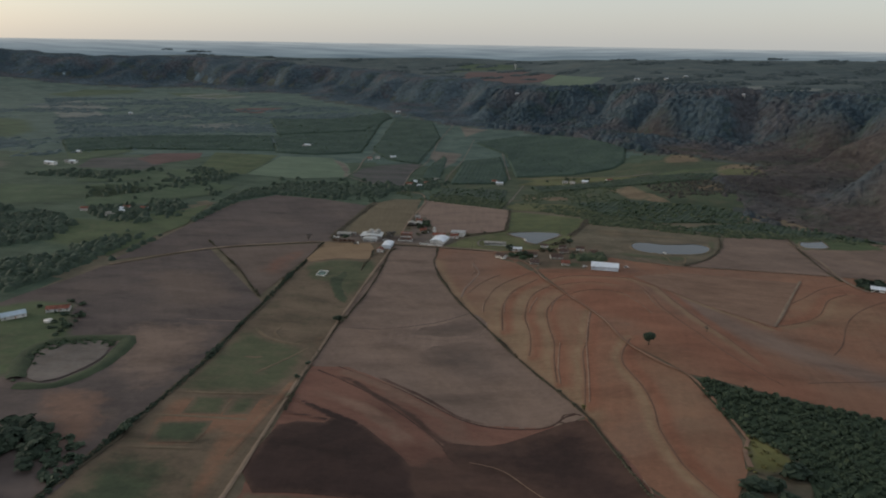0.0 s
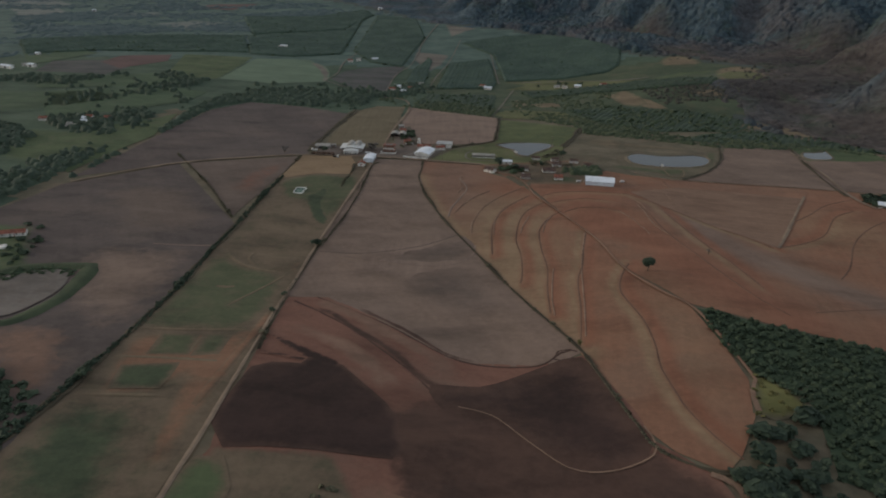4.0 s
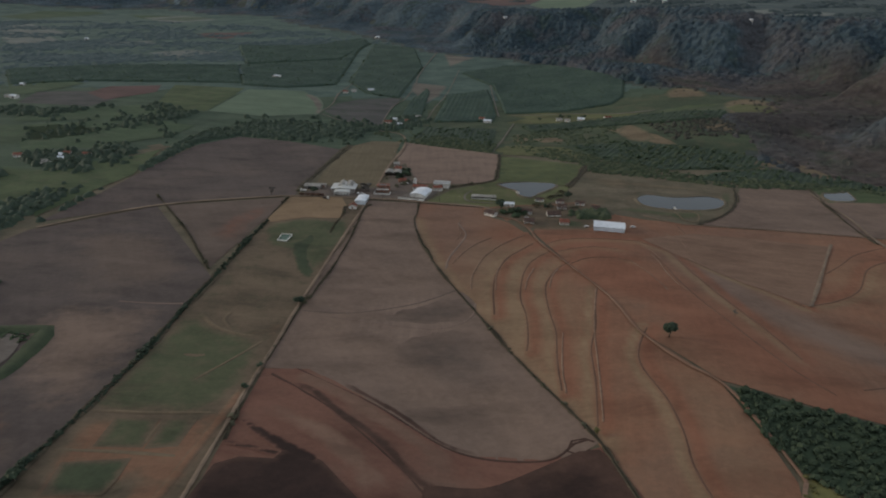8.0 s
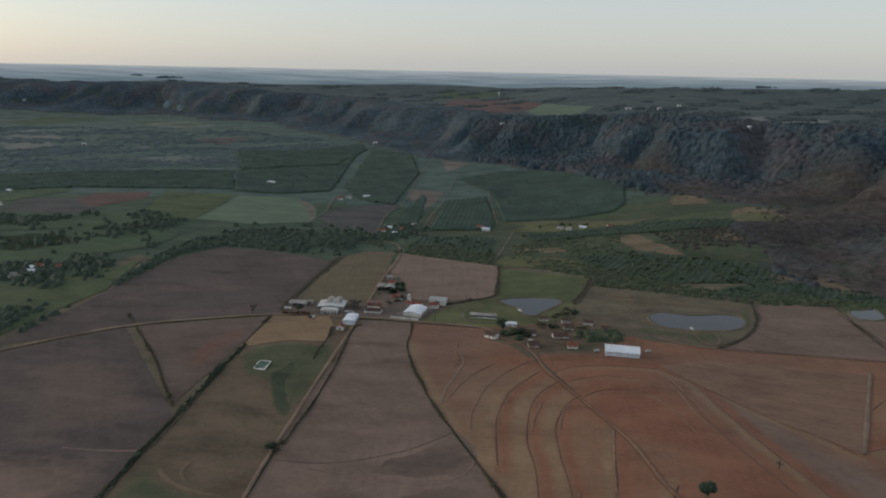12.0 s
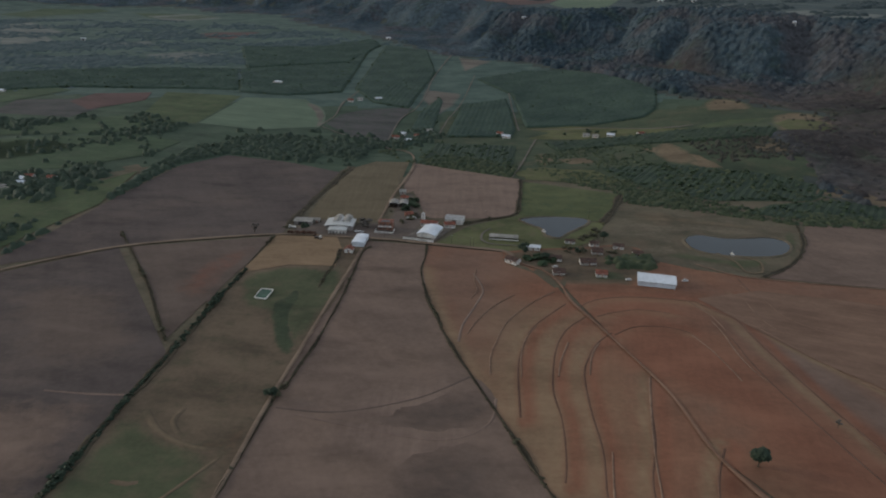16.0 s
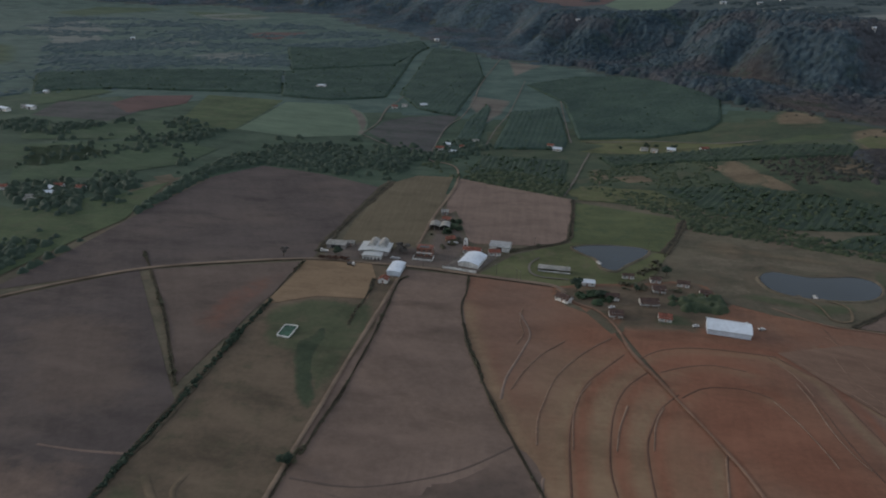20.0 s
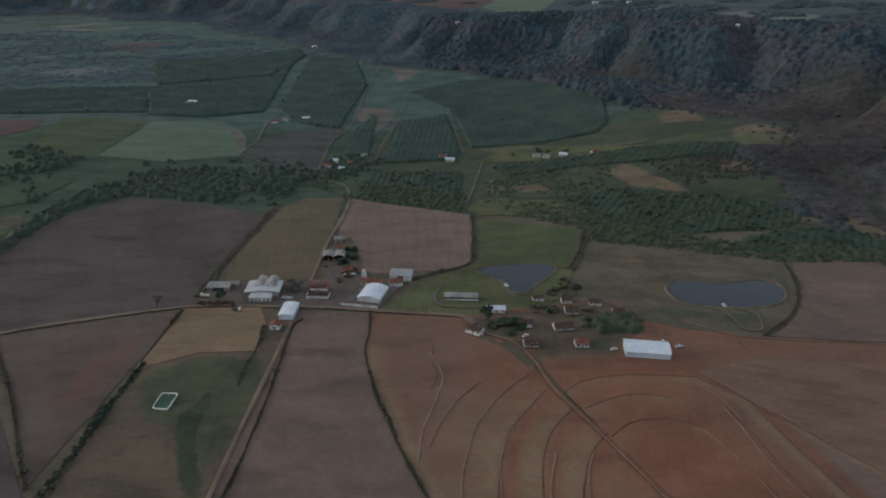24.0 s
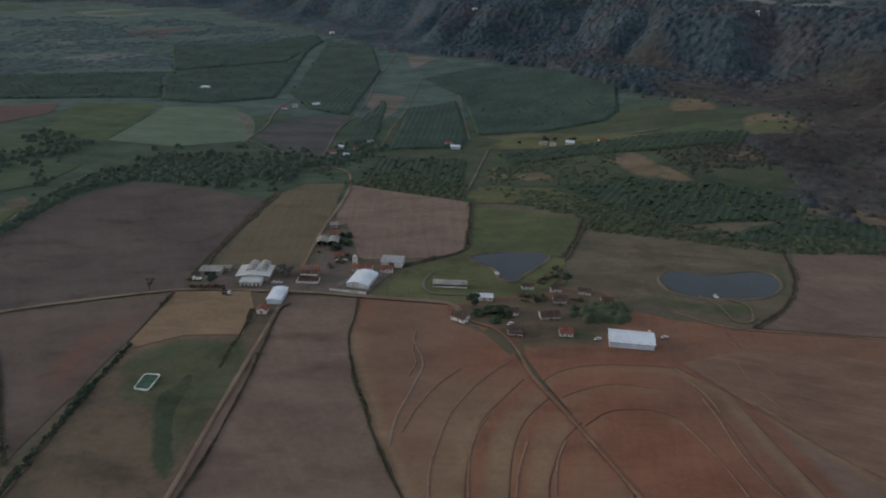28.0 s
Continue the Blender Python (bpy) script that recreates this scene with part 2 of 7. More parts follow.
soil("orange_soil", (0.130, 0.072, 0.046), (0.174, 0.100, 0.065), 20, 3, patch=(0.118, 0.086, 0.057))
soil("burnt_soil", (0.025, 0.016, 0.014), (0.040, 0.025, 0.022), 40, 4, patch=(0.048, 0.029, 0.024))
soil("burnt_brown", (0.044, 0.027, 0.022), (0.074, 0.044, 0.034), 35, 4, patch=(0.040, 0.027, 0.023))
soil("yard_soil", (0.088, 0.071, 0.061), (0.132, 0.108, 0.093), 15, 2)
soil("mud", (0.098, 0.086, 0.078), (0.140, 0.124, 0.112), 14, 3, patch=(0.12, 0.10, 0.085))
soil("dirt_track", (0.130, 0.096, 0.072), (0.190, 0.145, 0.108), 20, 2)
soil("red_track", (0.150, 0.088, 0.060), (0.195, 0.122, 0.084), 20, 2)
soil("ditch_bed", (0.030, 0.028, 0.020), (0.055, 0.048, 0.034), 10, 2)
soil("bank_dark", (0.090, 0.053, 0.039), (0.130, 0.078, 0.056), 20, 2)
soil("bank_pale", (0.150, 0.098, 0.070), (0.200, 0.136, 0.098), 12, 2, patch=(0.120, 0.074, 0.052))
soil("ditch_grass", (0.040, 0.036, 0.026), (0.078, 0.066, 0.046), 12, 2, patch=(0.112, 0.088, 0.062))
soil("orchard_soil", (0.032, 0.050, 0.032), (0.052, 0.074, 0.044), 30, 4)
soil("hill_soil", (0.036, 0.047, 0.044), (0.060, 0.070, 0.062), 60, 6)
leafy("leaf_dark", (0.034, 0.053, 0.037), (0.062, 0.086, 0.053), 25)
leafy("wood_canopy", (0.036, 0.055, 0.042), (0.062, 0.087, 0.060), 9, 0.0, 0.34, 0.66)
# canopy of the far woods, with distance haze mixed into its colour
leafy("wood_far_hazed", (0.044, 0.069, 0.074), (0.072, 0.104, 0.106), 40, 0.0, 0.34, 0.66)
leafy("leaf_wood", (0.022, 0.036, 0.026), (0.046, 0.066, 0.042), 20)
leafy("leaf_grove", (0.028, 0.046, 0.029), (0.058, 0.080, 0.046), 14)
leafy("leaf_orchard", (0.034, 0.058, 0.034), (0.064, 0.090, 0.048), 25)
leafy("hedge_canopy", (0.034, 0.052, 0.030), (0.074, 0.088, 0.048), 8, 0.0, 0.34, 0.66)
leafy("scrub_canopy", (0.034, 0.037, 0.030), (0.066, 0.062, 0.048), 9, 0.0, 0.34, 0.66)
leafy("leaf_scrub", (0.060, 0.062, 0.040), (0.112, 0.104, 0.068), 12)
leafy("leaf_scrub_green", (0.078, 0.090, 0.044), (0.128, 0.132, 0.070), 20)
leafy("leaf_yellow", (0.088, 0.088, 0.032), (0.136, 0.124, 0.050), 15)
# plateau trees, blue-grey because haze is painted into the leaf colour
leafy("plateau_canopy_hazed", (0.030, 0.046, 0.050), (0.056, 0.076, 0.078), 40, 0.0, 0.34, 0.66)
leafy("canopy_grove", (0.024, 0.041, 0.028), (0.046, 0.068, 0.041), 20, 0.0, 0.34, 0.66)
# orchard canopy for distant blocks, lighter and cooler to carry painted haze
leafy("orchard_far_hazed", (0.032, 0.057, 0.046), (0.054, 0.086, 0.064), 45, 0.0, 0.34, 0.66)
# far foliage, paler and bluer: haze is part of the base colour
leafy("leaf_far_hazed", (0.070, 0.120, 0.114), (0.112, 0.168, 0.148), 120)
leafy("leaf_brown", (0.074, 0.070, 0.064), (0.106, 0.096, 0.086), 50)
paint("bark", (0.12, 0.09, 0.065), 0.9)
paint("white_metal", (0.64, 0.69, 0.75), 0.45, 0.0, 0.10, 0.4, ribs=0.5)
paint("pale_metal", (0.46, 0.475, 0.47), 0.5, 0.0, 0.12, 0.4, ribs=0.5)
paint("blue_metal", (0.42, 0.52, 0.60), 0.5, 0.0, 0.12, 0.4, ribs=0.5)
paint("grey_metal", (0.34, 0.345, 0.34), 0.5, 0.0, 0.2, 0.5, ribs=0.5)
paint("fibre_roof", (0.34, 0.33, 0.30), 0.8, 0.0, 0.3, 0.6, ribs=0.9)
paint("tile_roof", (0.28, 0.10, 0.065), 0.85, 0.0, 0.35, 1.5)
paint("dark_tile", (0.105, 0.062, 0.048), 0.85, 0.0, 0.35, 1.5)
paint("white_wall", (0.76, 0.74, 0.70), 0.8, 0.0, 0.25, 0.7)
paint("white_paint", (0.60, 0.60, 0.60), 0.3, 0.0, 0.05, 0.7)
paint("brick_wall", (0.32, 0.16, 0.11), 0.9, 0.0, 0.3, 1.2)
paint("grey_wall", (0.35, 0.32, 0.30), 0.85, 0.0, 0.25, 0.8)
paint("dark_opening", (0.03, 0.03, 0.033), 0.4)
paint("concrete", (0.16, 0.135, 0.115), 0.9, 0.0, 0.3, 0.5)
paint("dark_metal", (0.06, 0.05, 0.045), 0.6, 0.3)
paint("rust_metal", (0.14, 0.065, 0.04), 0.8, 0.0, 0.4, 1.0)
paint("rubber", (0.02, 0.02, 0.02), 0.85)
paint("tank_green", (0.035, 0.085, 0.05), 0.2, 0.0, 0.2, 0.3)


def forest_cover():
    """Closed woodland on the slopes: crowns about nine metres wide, stands of differing kind, dry brown scrub where the sheet's own value says so."""
    m = bpy.data.materials.new("forest_cover")
    m.use_nodes = True
    nt = m.node_tree
    n, l = nt.nodes, nt.links
    bs = n["Principled BSDF"]
    bs.inputs["Roughness"].default_value = 0.85
    bs.inputs["Specular IOR Level"].default_value = 0.1
    geo = n.new("ShaderNodeNewGeometry")

    def noise(scale, detail, lo, hi):
        t = n.new("ShaderNodeTexNoise")
        t.inputs["Scale"].default_value, t.inputs["Detail"].default_value, t.inputs["Roughness"].default_value = scale, detail, 0.6
        l.new(geo.outputs["Position"], t.inputs["Vector"])
        r = n.new("ShaderNodeMapRange")
        r.inputs["From Min"].default_value, r.inputs["From Max"].default_value = lo, hi
        l.new(t.outputs[0], r.inputs["Value"])
        return r.outputs[0]

    # green stands: the blue-grey of hazy air is mixed into these colours
    hazed = blend(nt, noise(1 / 150, 5, 0.36, 0.64), (0.030, 0.049, 0.063), (0.066, 0.092, 0.108))
    hazed = blend(nt, noise(1 / 60, 4, 0.52, 0.68), hazed, (0.040, 0.060, 0.056))
    hazed = blend(nt, noise(1 / 115, 4, 0.50, 0.62), hazed, (0.066, 0.070, 0.078))
    dry = blend(nt, noise(1 / 90, 5, 0.36, 0.64), (0.046, 0.042, 0.041), (0.086, 0.073, 0.067))
    dry = blend(nt, noise(1 / 45, 4, 0.52, 0.70), dry, (0.040, 0.050, 0.036))
    at = n.new("ShaderNodeAttribute")
    at.attribute_name = "dry"
    col = blend(nt, at.outputs["Fac"], hazed, dry)
    tuft = noise(1 / 11, 8, 0.34, 0.66)
    x = n.new("ShaderNodeMix")
    x.data_type, x.blend_type = "RGBA", "MULTIPLY"
    x.inputs[0].default_value = 1
    l.new(col, x.inputs[6])
    l.new(blend(nt, tuft, (0.62, 0.62, 0.62), (1.22, 1.22, 1.22)), x.inputs[7])
    l.new(x.outputs[2], bs.inputs["Base Color"])
    b = n.new("ShaderNodeBump")
    b.inputs["Strength"].default_value, b.inputs["Distance"].default_value = 0.5, 3.0
    l.new(tuft, b.inputs["Height"])
    l.new(b.outputs[0], bs.inputs["Normal"])
    MATS["forest_cover"] = m


forest_cover()


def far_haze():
    """The last land before the skyline: dull ground, its haze painted as emission that brightens with distance."""
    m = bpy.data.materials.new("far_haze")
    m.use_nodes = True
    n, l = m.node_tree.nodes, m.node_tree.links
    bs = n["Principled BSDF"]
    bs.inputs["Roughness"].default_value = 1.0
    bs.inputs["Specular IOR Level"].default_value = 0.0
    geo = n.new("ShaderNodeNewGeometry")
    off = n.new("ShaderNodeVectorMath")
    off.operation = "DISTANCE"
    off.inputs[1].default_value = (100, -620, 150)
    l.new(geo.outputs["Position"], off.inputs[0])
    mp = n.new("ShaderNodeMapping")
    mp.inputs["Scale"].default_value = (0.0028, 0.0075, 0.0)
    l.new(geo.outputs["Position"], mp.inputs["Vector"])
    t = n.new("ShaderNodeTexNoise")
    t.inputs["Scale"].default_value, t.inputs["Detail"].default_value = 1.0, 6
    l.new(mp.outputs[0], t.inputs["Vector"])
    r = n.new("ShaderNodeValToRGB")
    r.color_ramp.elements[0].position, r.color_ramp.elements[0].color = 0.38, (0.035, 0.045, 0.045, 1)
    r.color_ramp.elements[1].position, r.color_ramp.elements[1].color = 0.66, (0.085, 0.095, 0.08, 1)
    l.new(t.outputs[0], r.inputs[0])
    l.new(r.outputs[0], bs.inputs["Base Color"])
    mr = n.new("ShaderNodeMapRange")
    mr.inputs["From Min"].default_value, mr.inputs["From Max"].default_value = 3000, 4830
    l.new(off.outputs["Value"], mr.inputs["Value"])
    # glow ramp in place of bright air, stronger the farther out
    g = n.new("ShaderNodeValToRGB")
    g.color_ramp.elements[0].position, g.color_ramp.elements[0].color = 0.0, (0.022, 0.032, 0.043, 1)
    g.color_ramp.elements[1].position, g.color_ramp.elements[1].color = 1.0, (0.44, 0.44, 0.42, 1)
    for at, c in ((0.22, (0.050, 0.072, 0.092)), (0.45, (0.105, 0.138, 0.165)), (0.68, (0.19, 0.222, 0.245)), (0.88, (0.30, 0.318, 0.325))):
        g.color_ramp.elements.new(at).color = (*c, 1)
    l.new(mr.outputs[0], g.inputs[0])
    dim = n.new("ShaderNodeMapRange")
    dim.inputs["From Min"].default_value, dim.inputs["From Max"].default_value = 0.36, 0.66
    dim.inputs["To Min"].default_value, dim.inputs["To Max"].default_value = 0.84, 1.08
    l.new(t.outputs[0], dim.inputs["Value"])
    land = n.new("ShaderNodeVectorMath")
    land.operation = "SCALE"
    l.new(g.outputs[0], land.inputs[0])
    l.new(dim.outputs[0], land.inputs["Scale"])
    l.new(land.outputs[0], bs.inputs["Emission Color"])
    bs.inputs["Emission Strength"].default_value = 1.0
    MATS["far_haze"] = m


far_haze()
paint("pond_water", (0.026, 0.036, 0.042), 0.08, 0.0, 0.12, 0.05)
MATS["pond_water"].node_tree.nodes["Principled BSDF"].inputs["Specular IOR Level"].default_value = 0.18
MATS["tank_green"].node_tree.nodes["Principled BSDF"].inputs["Specular IOR Level"].default_value = 0.15

# -- terrain --
BASE = [(-3300, 2250), (-1817, 2265), (-1487, 2305), (-1151, 2330), (-960, 2190), (-814, 2060), (-602, 2040), (-470, 1800), (-392, 1688), (-261, 1564),
        (-97, 1315), (19, 1126), (130, 1065), (208, 1017), (245, 940), (311, 870), (340, 790), (377, 715), (386, 650), (405, 605), (440, 575), (495, 540),
        (535, 515), (579, 509), (570, 450), (527, 369), (486, 332), (457, 291), (478, 255), (470, 205), (492, 165), (540, 150), (600, 40), (720, -90), (1000, -300)]
# gullies that run up the escarpment: foot, head, how far they cut back, half width
GULLIES = [((250, 930), (450, 1240), 230, 66), ((500, 515), (690, 850), 250, 74), ((-100, 1330), (80, 1650), 220, 72), ((-480, 1800), (-330, 2120), 190, 80), ((470, 275), (760, 380), 170, 56),
           ((-900, 2130), (-760, 2420), 180, 85), ((90, 1090), (210, 1340), 110, 40), ((350, 760), (520, 1010), 120, 40), ((-300, 1590), (-150, 1860), 120, 46), ((560, 440), (780, 590), 130, 42), ((-1300, 2320), (-1230, 2650), 150, 85),
           ((-1700, 2290), (-1640, 2600), 130, 80), ((430, 580), (560, 780), 80, 30), ((20, 1140), (120, 1380), 80, 34), ((-680, 2060), (-560, 2330), 110, 60)]


def smooth(a):
    a = np.clip(a, 0, 1)
    return a * a * (3 - 2 * a)


def behind(x, y):
    """Signed distance to the foot of the escarpment, positive on the hill's side."""
    best = np.full(np.shape(x), 1e9)
    sign = np.ones(np.shape(x))
    for (ax, ay), (bx, by) in zip(BASE, BASE[1:]):
        dx, dy = bx - ax, by - ay
        u = np.clip(((x - ax) * dx + (y - ay) * dy) / (dx * dx + dy * dy), 0, 1)
        px, py = x - ax - u * dx, y - ay - u * dy
        d = np.hypot(px, py)
        s = np.where(dx * py - dy * px > 0, 1.0, -1.0)
        near = d < best
        best, sign = np.where(near, d, best), np.where(near, s, sign)
    return best * sign


def bump_at(x, y, cx, cy, sx, sy, amp):
    return amp * np.exp(-0.5 * (((x - cx) / sx) ** 2 + ((y - cy) / sy) ** 2))


def carve(x, y):
    """How far the gullies cut back the escarpment at a place."""
    cut = np.zeros(np.shape(x))
    for (ax, ay), (bx, by), deep, wide in GULLIES:
        dx, dy = bx - ax, by - ay
        u = np.clip(((x - ax) * dx + (y - ay) * dy) / (dx * dx + dy * dy), 0, 1)
        off = np.hypot(x - ax - u * dx + 9 * np.sin(y / 31), y - ay - u * dy + 9 * np.sin(x / 27))
        cut = np.maximum(cut, deep * (0.55 + 0.45 * smooth(1.4 - 1.4 * u)) * np.exp(-off / wide))
    return cut


def height(x, y):
    x, y = np.asarray(x, float), np.asarray(y, float)
    z = 14 * smooth((-230 - y) / 200)
    z = z - bump_at(x, y, 120, -375, 45, 60, 7) + bump_at(x, y, 240, -270, 70, 80, 15)
    z = z + 0.5 * np.sin(x / 47) * np.sin(y / 61) + bump_at(x, y, 430, -140, 60, 60, 6)
    z = z - bump_at(x, y, 40, 430, 230, 130, 9)
    z = z + bump_at(x, y, 1300, 2350, 600, 230, 44)
    d = behind(x, y)
    d = d + smooth(d / 60) * (16 * np.sin(x / 95 + 1.3 * np.sin(y / 130)) + 11 * np.sin(x / 43 + y / 61) + 7 * np.sin(y / 33 - x / 52))
    d = d - smooth(d / 40) * carve(x, y) * smooth((560 - d) / 200)
    rib = smooth(d / 80) * smooth((420 - d) / 200)
    d = d + rib * (20 * np.sin(y / 52 + x / 130) + 15 * np.sin((x + y) / 34) + 8 * np.sin(x / 17 - y / 40))
    east = smooth((x - 150) / 300)
    skirt = (8 + 20 * east) * smooth((d + 330) / 330) * smooth((y - 180) / 200)
    top = 88 + 10 * smooth((-300 - x) / 600) + 28 * smooth((x - 250) / 350) + 4 * np.sin(x / 310) * np.sin(y / 270)
    u = np.clip(d / 290, 0, 1)
    z = z + skirt + (top - skirt) * (0.55 * smooth(u) + 0.45 * smooth(u * 1.25))
    r = np.hypot(x - 100, y + 620)
    z = z + 7 * smooth((r - 2300) / 500) * (np.sin(x / 230 + 2 * np.sin(y / 410)) + 0.6 * np.sin(y / 150 + x / 340))
    z = z + (192 - z) * smooth((r - 3100) / 1730) ** 1.0
    return z


# -- end terrain --


# ---------------------------------------------------------------- builders
def mesh_object(name, verts, faces, material, parent=None, flat=False):
    me = bpy.data.meshes.new(name)
    me.from_pydata([tuple(v) for v in verts], [], [tuple(f) for f in faces])
    me.materials.append(MATS[material])
    if not flat:
        me.shade_smooth()
    ob = new(name, me)
    if parent is not None:
        ob.parent = parent
    return ob


def big_mesh(name, co, quads, material):
    """A mesh of many quads from arrays."""
    me = bpy.data.meshes.new(name)
    nq = len(quads)
    me.vertices.add(len(co))
    me.vertices.foreach_set("co", np.ascontiguousarray(co, dtype=np.float32).ravel())
    me.loops.add(nq * 4)
    me.loops.foreach_set("vertex_index", np.ascontiguousarray(quads, dtype=np.int32).ravel())
    me.polygons.add(nq)
    me.polygons.foreach_set("loop_start", np.arange(0, nq * 4, 4, dtype=np.int32))
    me.update(calc_edges=True)
    me.materials.append(MATS[material])
    return new(name, me)


def curve(pts, step, closed=False):
    """Smooth line through the points, sampled about every step metres."""
    p = [np.array(q, float) for q in pts]
    n = len(p)
    out = []
    for i in range(n if closed else n - 1):
        p1, p2 = p[i], p[(i + 1) % n]
        p0 = p[(i - 1) % n] if closed or i > 0 else p1
        p3 = p[(i + 2) % n] if closed or i + 2 < n else p2
        k = max(1, int(np.hypot(*(p2 - p1)) / step))
        for j in range(k):
            t = j / k
            out.append(0.5 * (2 * p1 + (p2 - p0) * t + (2 * p0 - 5 * p1 + 4 * p2 - p3) * t * t + (3 * p1 - p0 - 3 * p2 + p3) * t ** 3))
    if not closed:
        out.append(p[-1])
    return np.array(out)


def straight(pts, step):
    out = []
    for a, b in zip(pts, pts[1:] + pts[:1]):
        a, b = np.array(a, float), np.array(b, float)
        k = max(1, int(np.hypot(*(b - a)) / step))
        out += [a + (b - a) * j / k for j in range(k)]
    return np.array(out)


def inside(px, py, poly):
    c = np.zeros(len(px), bool)
    x0, y0 = poly[:, 0], poly[:, 1]
    x1, y1 = np.roll(x0, -1), np.roll(y0, -1)
    for a, b, e, f in zip(x0, y0, x1, y1):
        if b != f:
            c ^= ((b > py) != (f > py)) & (px < (e - a) * (py - b) / (f - b) + a)
    return c


def grid_in(poly, step, jitter=0.0, seed=1):
    rng = np.random.default_rng(seed)
    lo, hi = poly.min(0), poly.max(0)
    lo = np.floor(lo / step) * step
    gx, gy = np.meshgrid(np.arange(lo[0], hi[0], step), np.arange(lo[1], hi[1], step))
    gx, gy = gx.ravel(), gy.ravel()
    gx, gy = gx + rng.uniform(-jitter, jitter, len(gx)) * step, gy + rng.uniform(-jitter, jitter, len(gy)) * step
    k = inside(gx, gy, poly)
    return gx[k], gy[k]


PLAN = []     # outlines of the whole fields and what they are made of


def soil_at(x, y):
    """What the plain ground is made of at a place."""
    found = "scrub" if -280 < x < 440 and y < 200 else "valley_grass" if x > 40 and y < 520 else "valley_green_hazed" if y > 560 else "pasture"
    d = float(behind(np.array([x]), np.array([y]))[0])
    found = "plateau_soil_hazed" if d >= 330 else "hill_soil" if d > -40 else found
    for edge, mat in PLAN:
        if inside(np.array([x]), np.array([y]), edge)[0]:
            found = mat
    return found


def sheet(name, pts, material, label, category="field", round_=False, step=12, lift=0.25, wobble=0.0, level=None, fade=0.0, under=None):
    """A piece of ground draped over the terrain inside an outline, a few centimetres above what lies under it."""
    if fade:
        step = max(3.0, min(step, fade * 0.5))
    edge = curve(pts, step * 0.6, True) if round_ else straight(pts, step * 0.6)
    if wobble:
        rng = np.random.default_rng(len(pts) * 7 + int(abs(pts[0][0])))
        edge = edge + rng.normal(0, wobble, edge.shape)
    gx, gy = grid_in(edge, step)
    allp = [Vector(p) for p in edge] + [Vector((a, b)) for a, b in zip(gx, gy)]
    n = len(edge)
    v, _, f, *_ = delaunay_2d_cdt(allp, [(i, (i + 1) % n) for i in range(n)], [], 1, 0.01)
    xy = np.array([tuple(q) for q in v])
    z = height(xy[:, 0], xy[:, 1]) + lift if level is None else np.full(len(xy), level)
    ob = mesh_object(name, np.column_stack([xy, z]), f, soft(material, under or soil_at(*np.mean(edge, 0))) if fade else material)
    if not fade and level is None and material in SOILS:
        PLAN.append((edge, material))
    if fade:
        d = np.array([np.hypot(edge[:, 0] - a, edge[:, 1] - b).min() for a, b in xy])
        ob.data.attributes.new("fade", "FLOAT", "POINT").data.foreach_set("value", np.clip(d / fade, 0, 1).astype(np.float32))
        sink = 0.1 if under else lift - 0.31
        for vert, q in zip(ob.data.vertices, np.clip(d / min(9, fade), 0, 1)):
            vert.co.z -= sink * (1 - q)
    return tagged(ob, label, category, kind="structure")


def strip(name, pts, width, material, label, category="track", lift=0.5, profile=((-1, 0), (1, 0)), step=4, wave=0.12, smooth_line=True, fade=False):
    """A band of ground along a line; the profile gives (part of the half width, height) across it."""
    line = curve(pts, step) if smooth_line else straight(pts + pts[-2:0:-1], step)[: None]
    tang = np.gradient(line, axis=0)
    tang /= np.linalg.norm(tang, axis=1)[:, None] + 1e-9
    side = np.column_stack([tang[:, 1], -tang[:, 0]])
    rng = np.random.default_rng(int(abs(line[0, 0] * 13 + line[0, 1])))
    slow = np.convolve(rng.normal(0, 1, len(line) + 8), np.ones(9) / 3, "valid")
    wv = np.clip(1 + wave * (0.5 * rng.normal(0, 1, len(line)) + 1.2 * slow), 0.4, 1.8)
    line = line + side * (wave * width * 0.5 * np.convolve(rng.normal(0, 1, len(line) + 14), np.ones(15) / 4, "valid"))[:, None]
    verts, faces = [], []
    m = len(profile)
    for i, (p, s) in enumerate(zip(line, side)):
        for u, dz in profile:
            q = p + s * (u * width / 2 * wv[i])
            verts.append((q[0], q[1], dz * wv[i] + lift))
    vv = np.array(verts)
    vv[:, 2] += height(vv[:, 0], vv[:, 1])
    for i in range(len(line) - 1):
        for j in range(m - 1):
            a = i * m + j
            faces.append((a, a + 1, a + m + 1, a + m))
    ob = mesh_object(name, vv, faces, soft(material, soil_at(*line[len(line) // 2])) if fade else material)
    if fade:
        across = np.tile([1 - abs(u) for u, _ in profile], len(line))
        ends = np.repeat(np.minimum(np.arange(len(line)), np.arange(len(line))[::-1]), m) / 6.0
        near = np.clip(np.minimum(across, ends), 0, 1)
        ob.data.attributes.new("fade", "FLOAT", "POINT").data.foreach_set("value", near.astype(np.float32))
        for vert, q in zip(ob.data.vertices, np.clip(near / 0.4, 0, 1)):
            vert.co.z -= (lift - 0.31) * (1 - q)
    return tagged(ob, label, category, kind="structure")


DITCH = ((-1, 0.05), (-0.6, 0.5), (-0.25, -0.1), (0.2, -0.1), (0.6, 0.55), (1, 0.05))


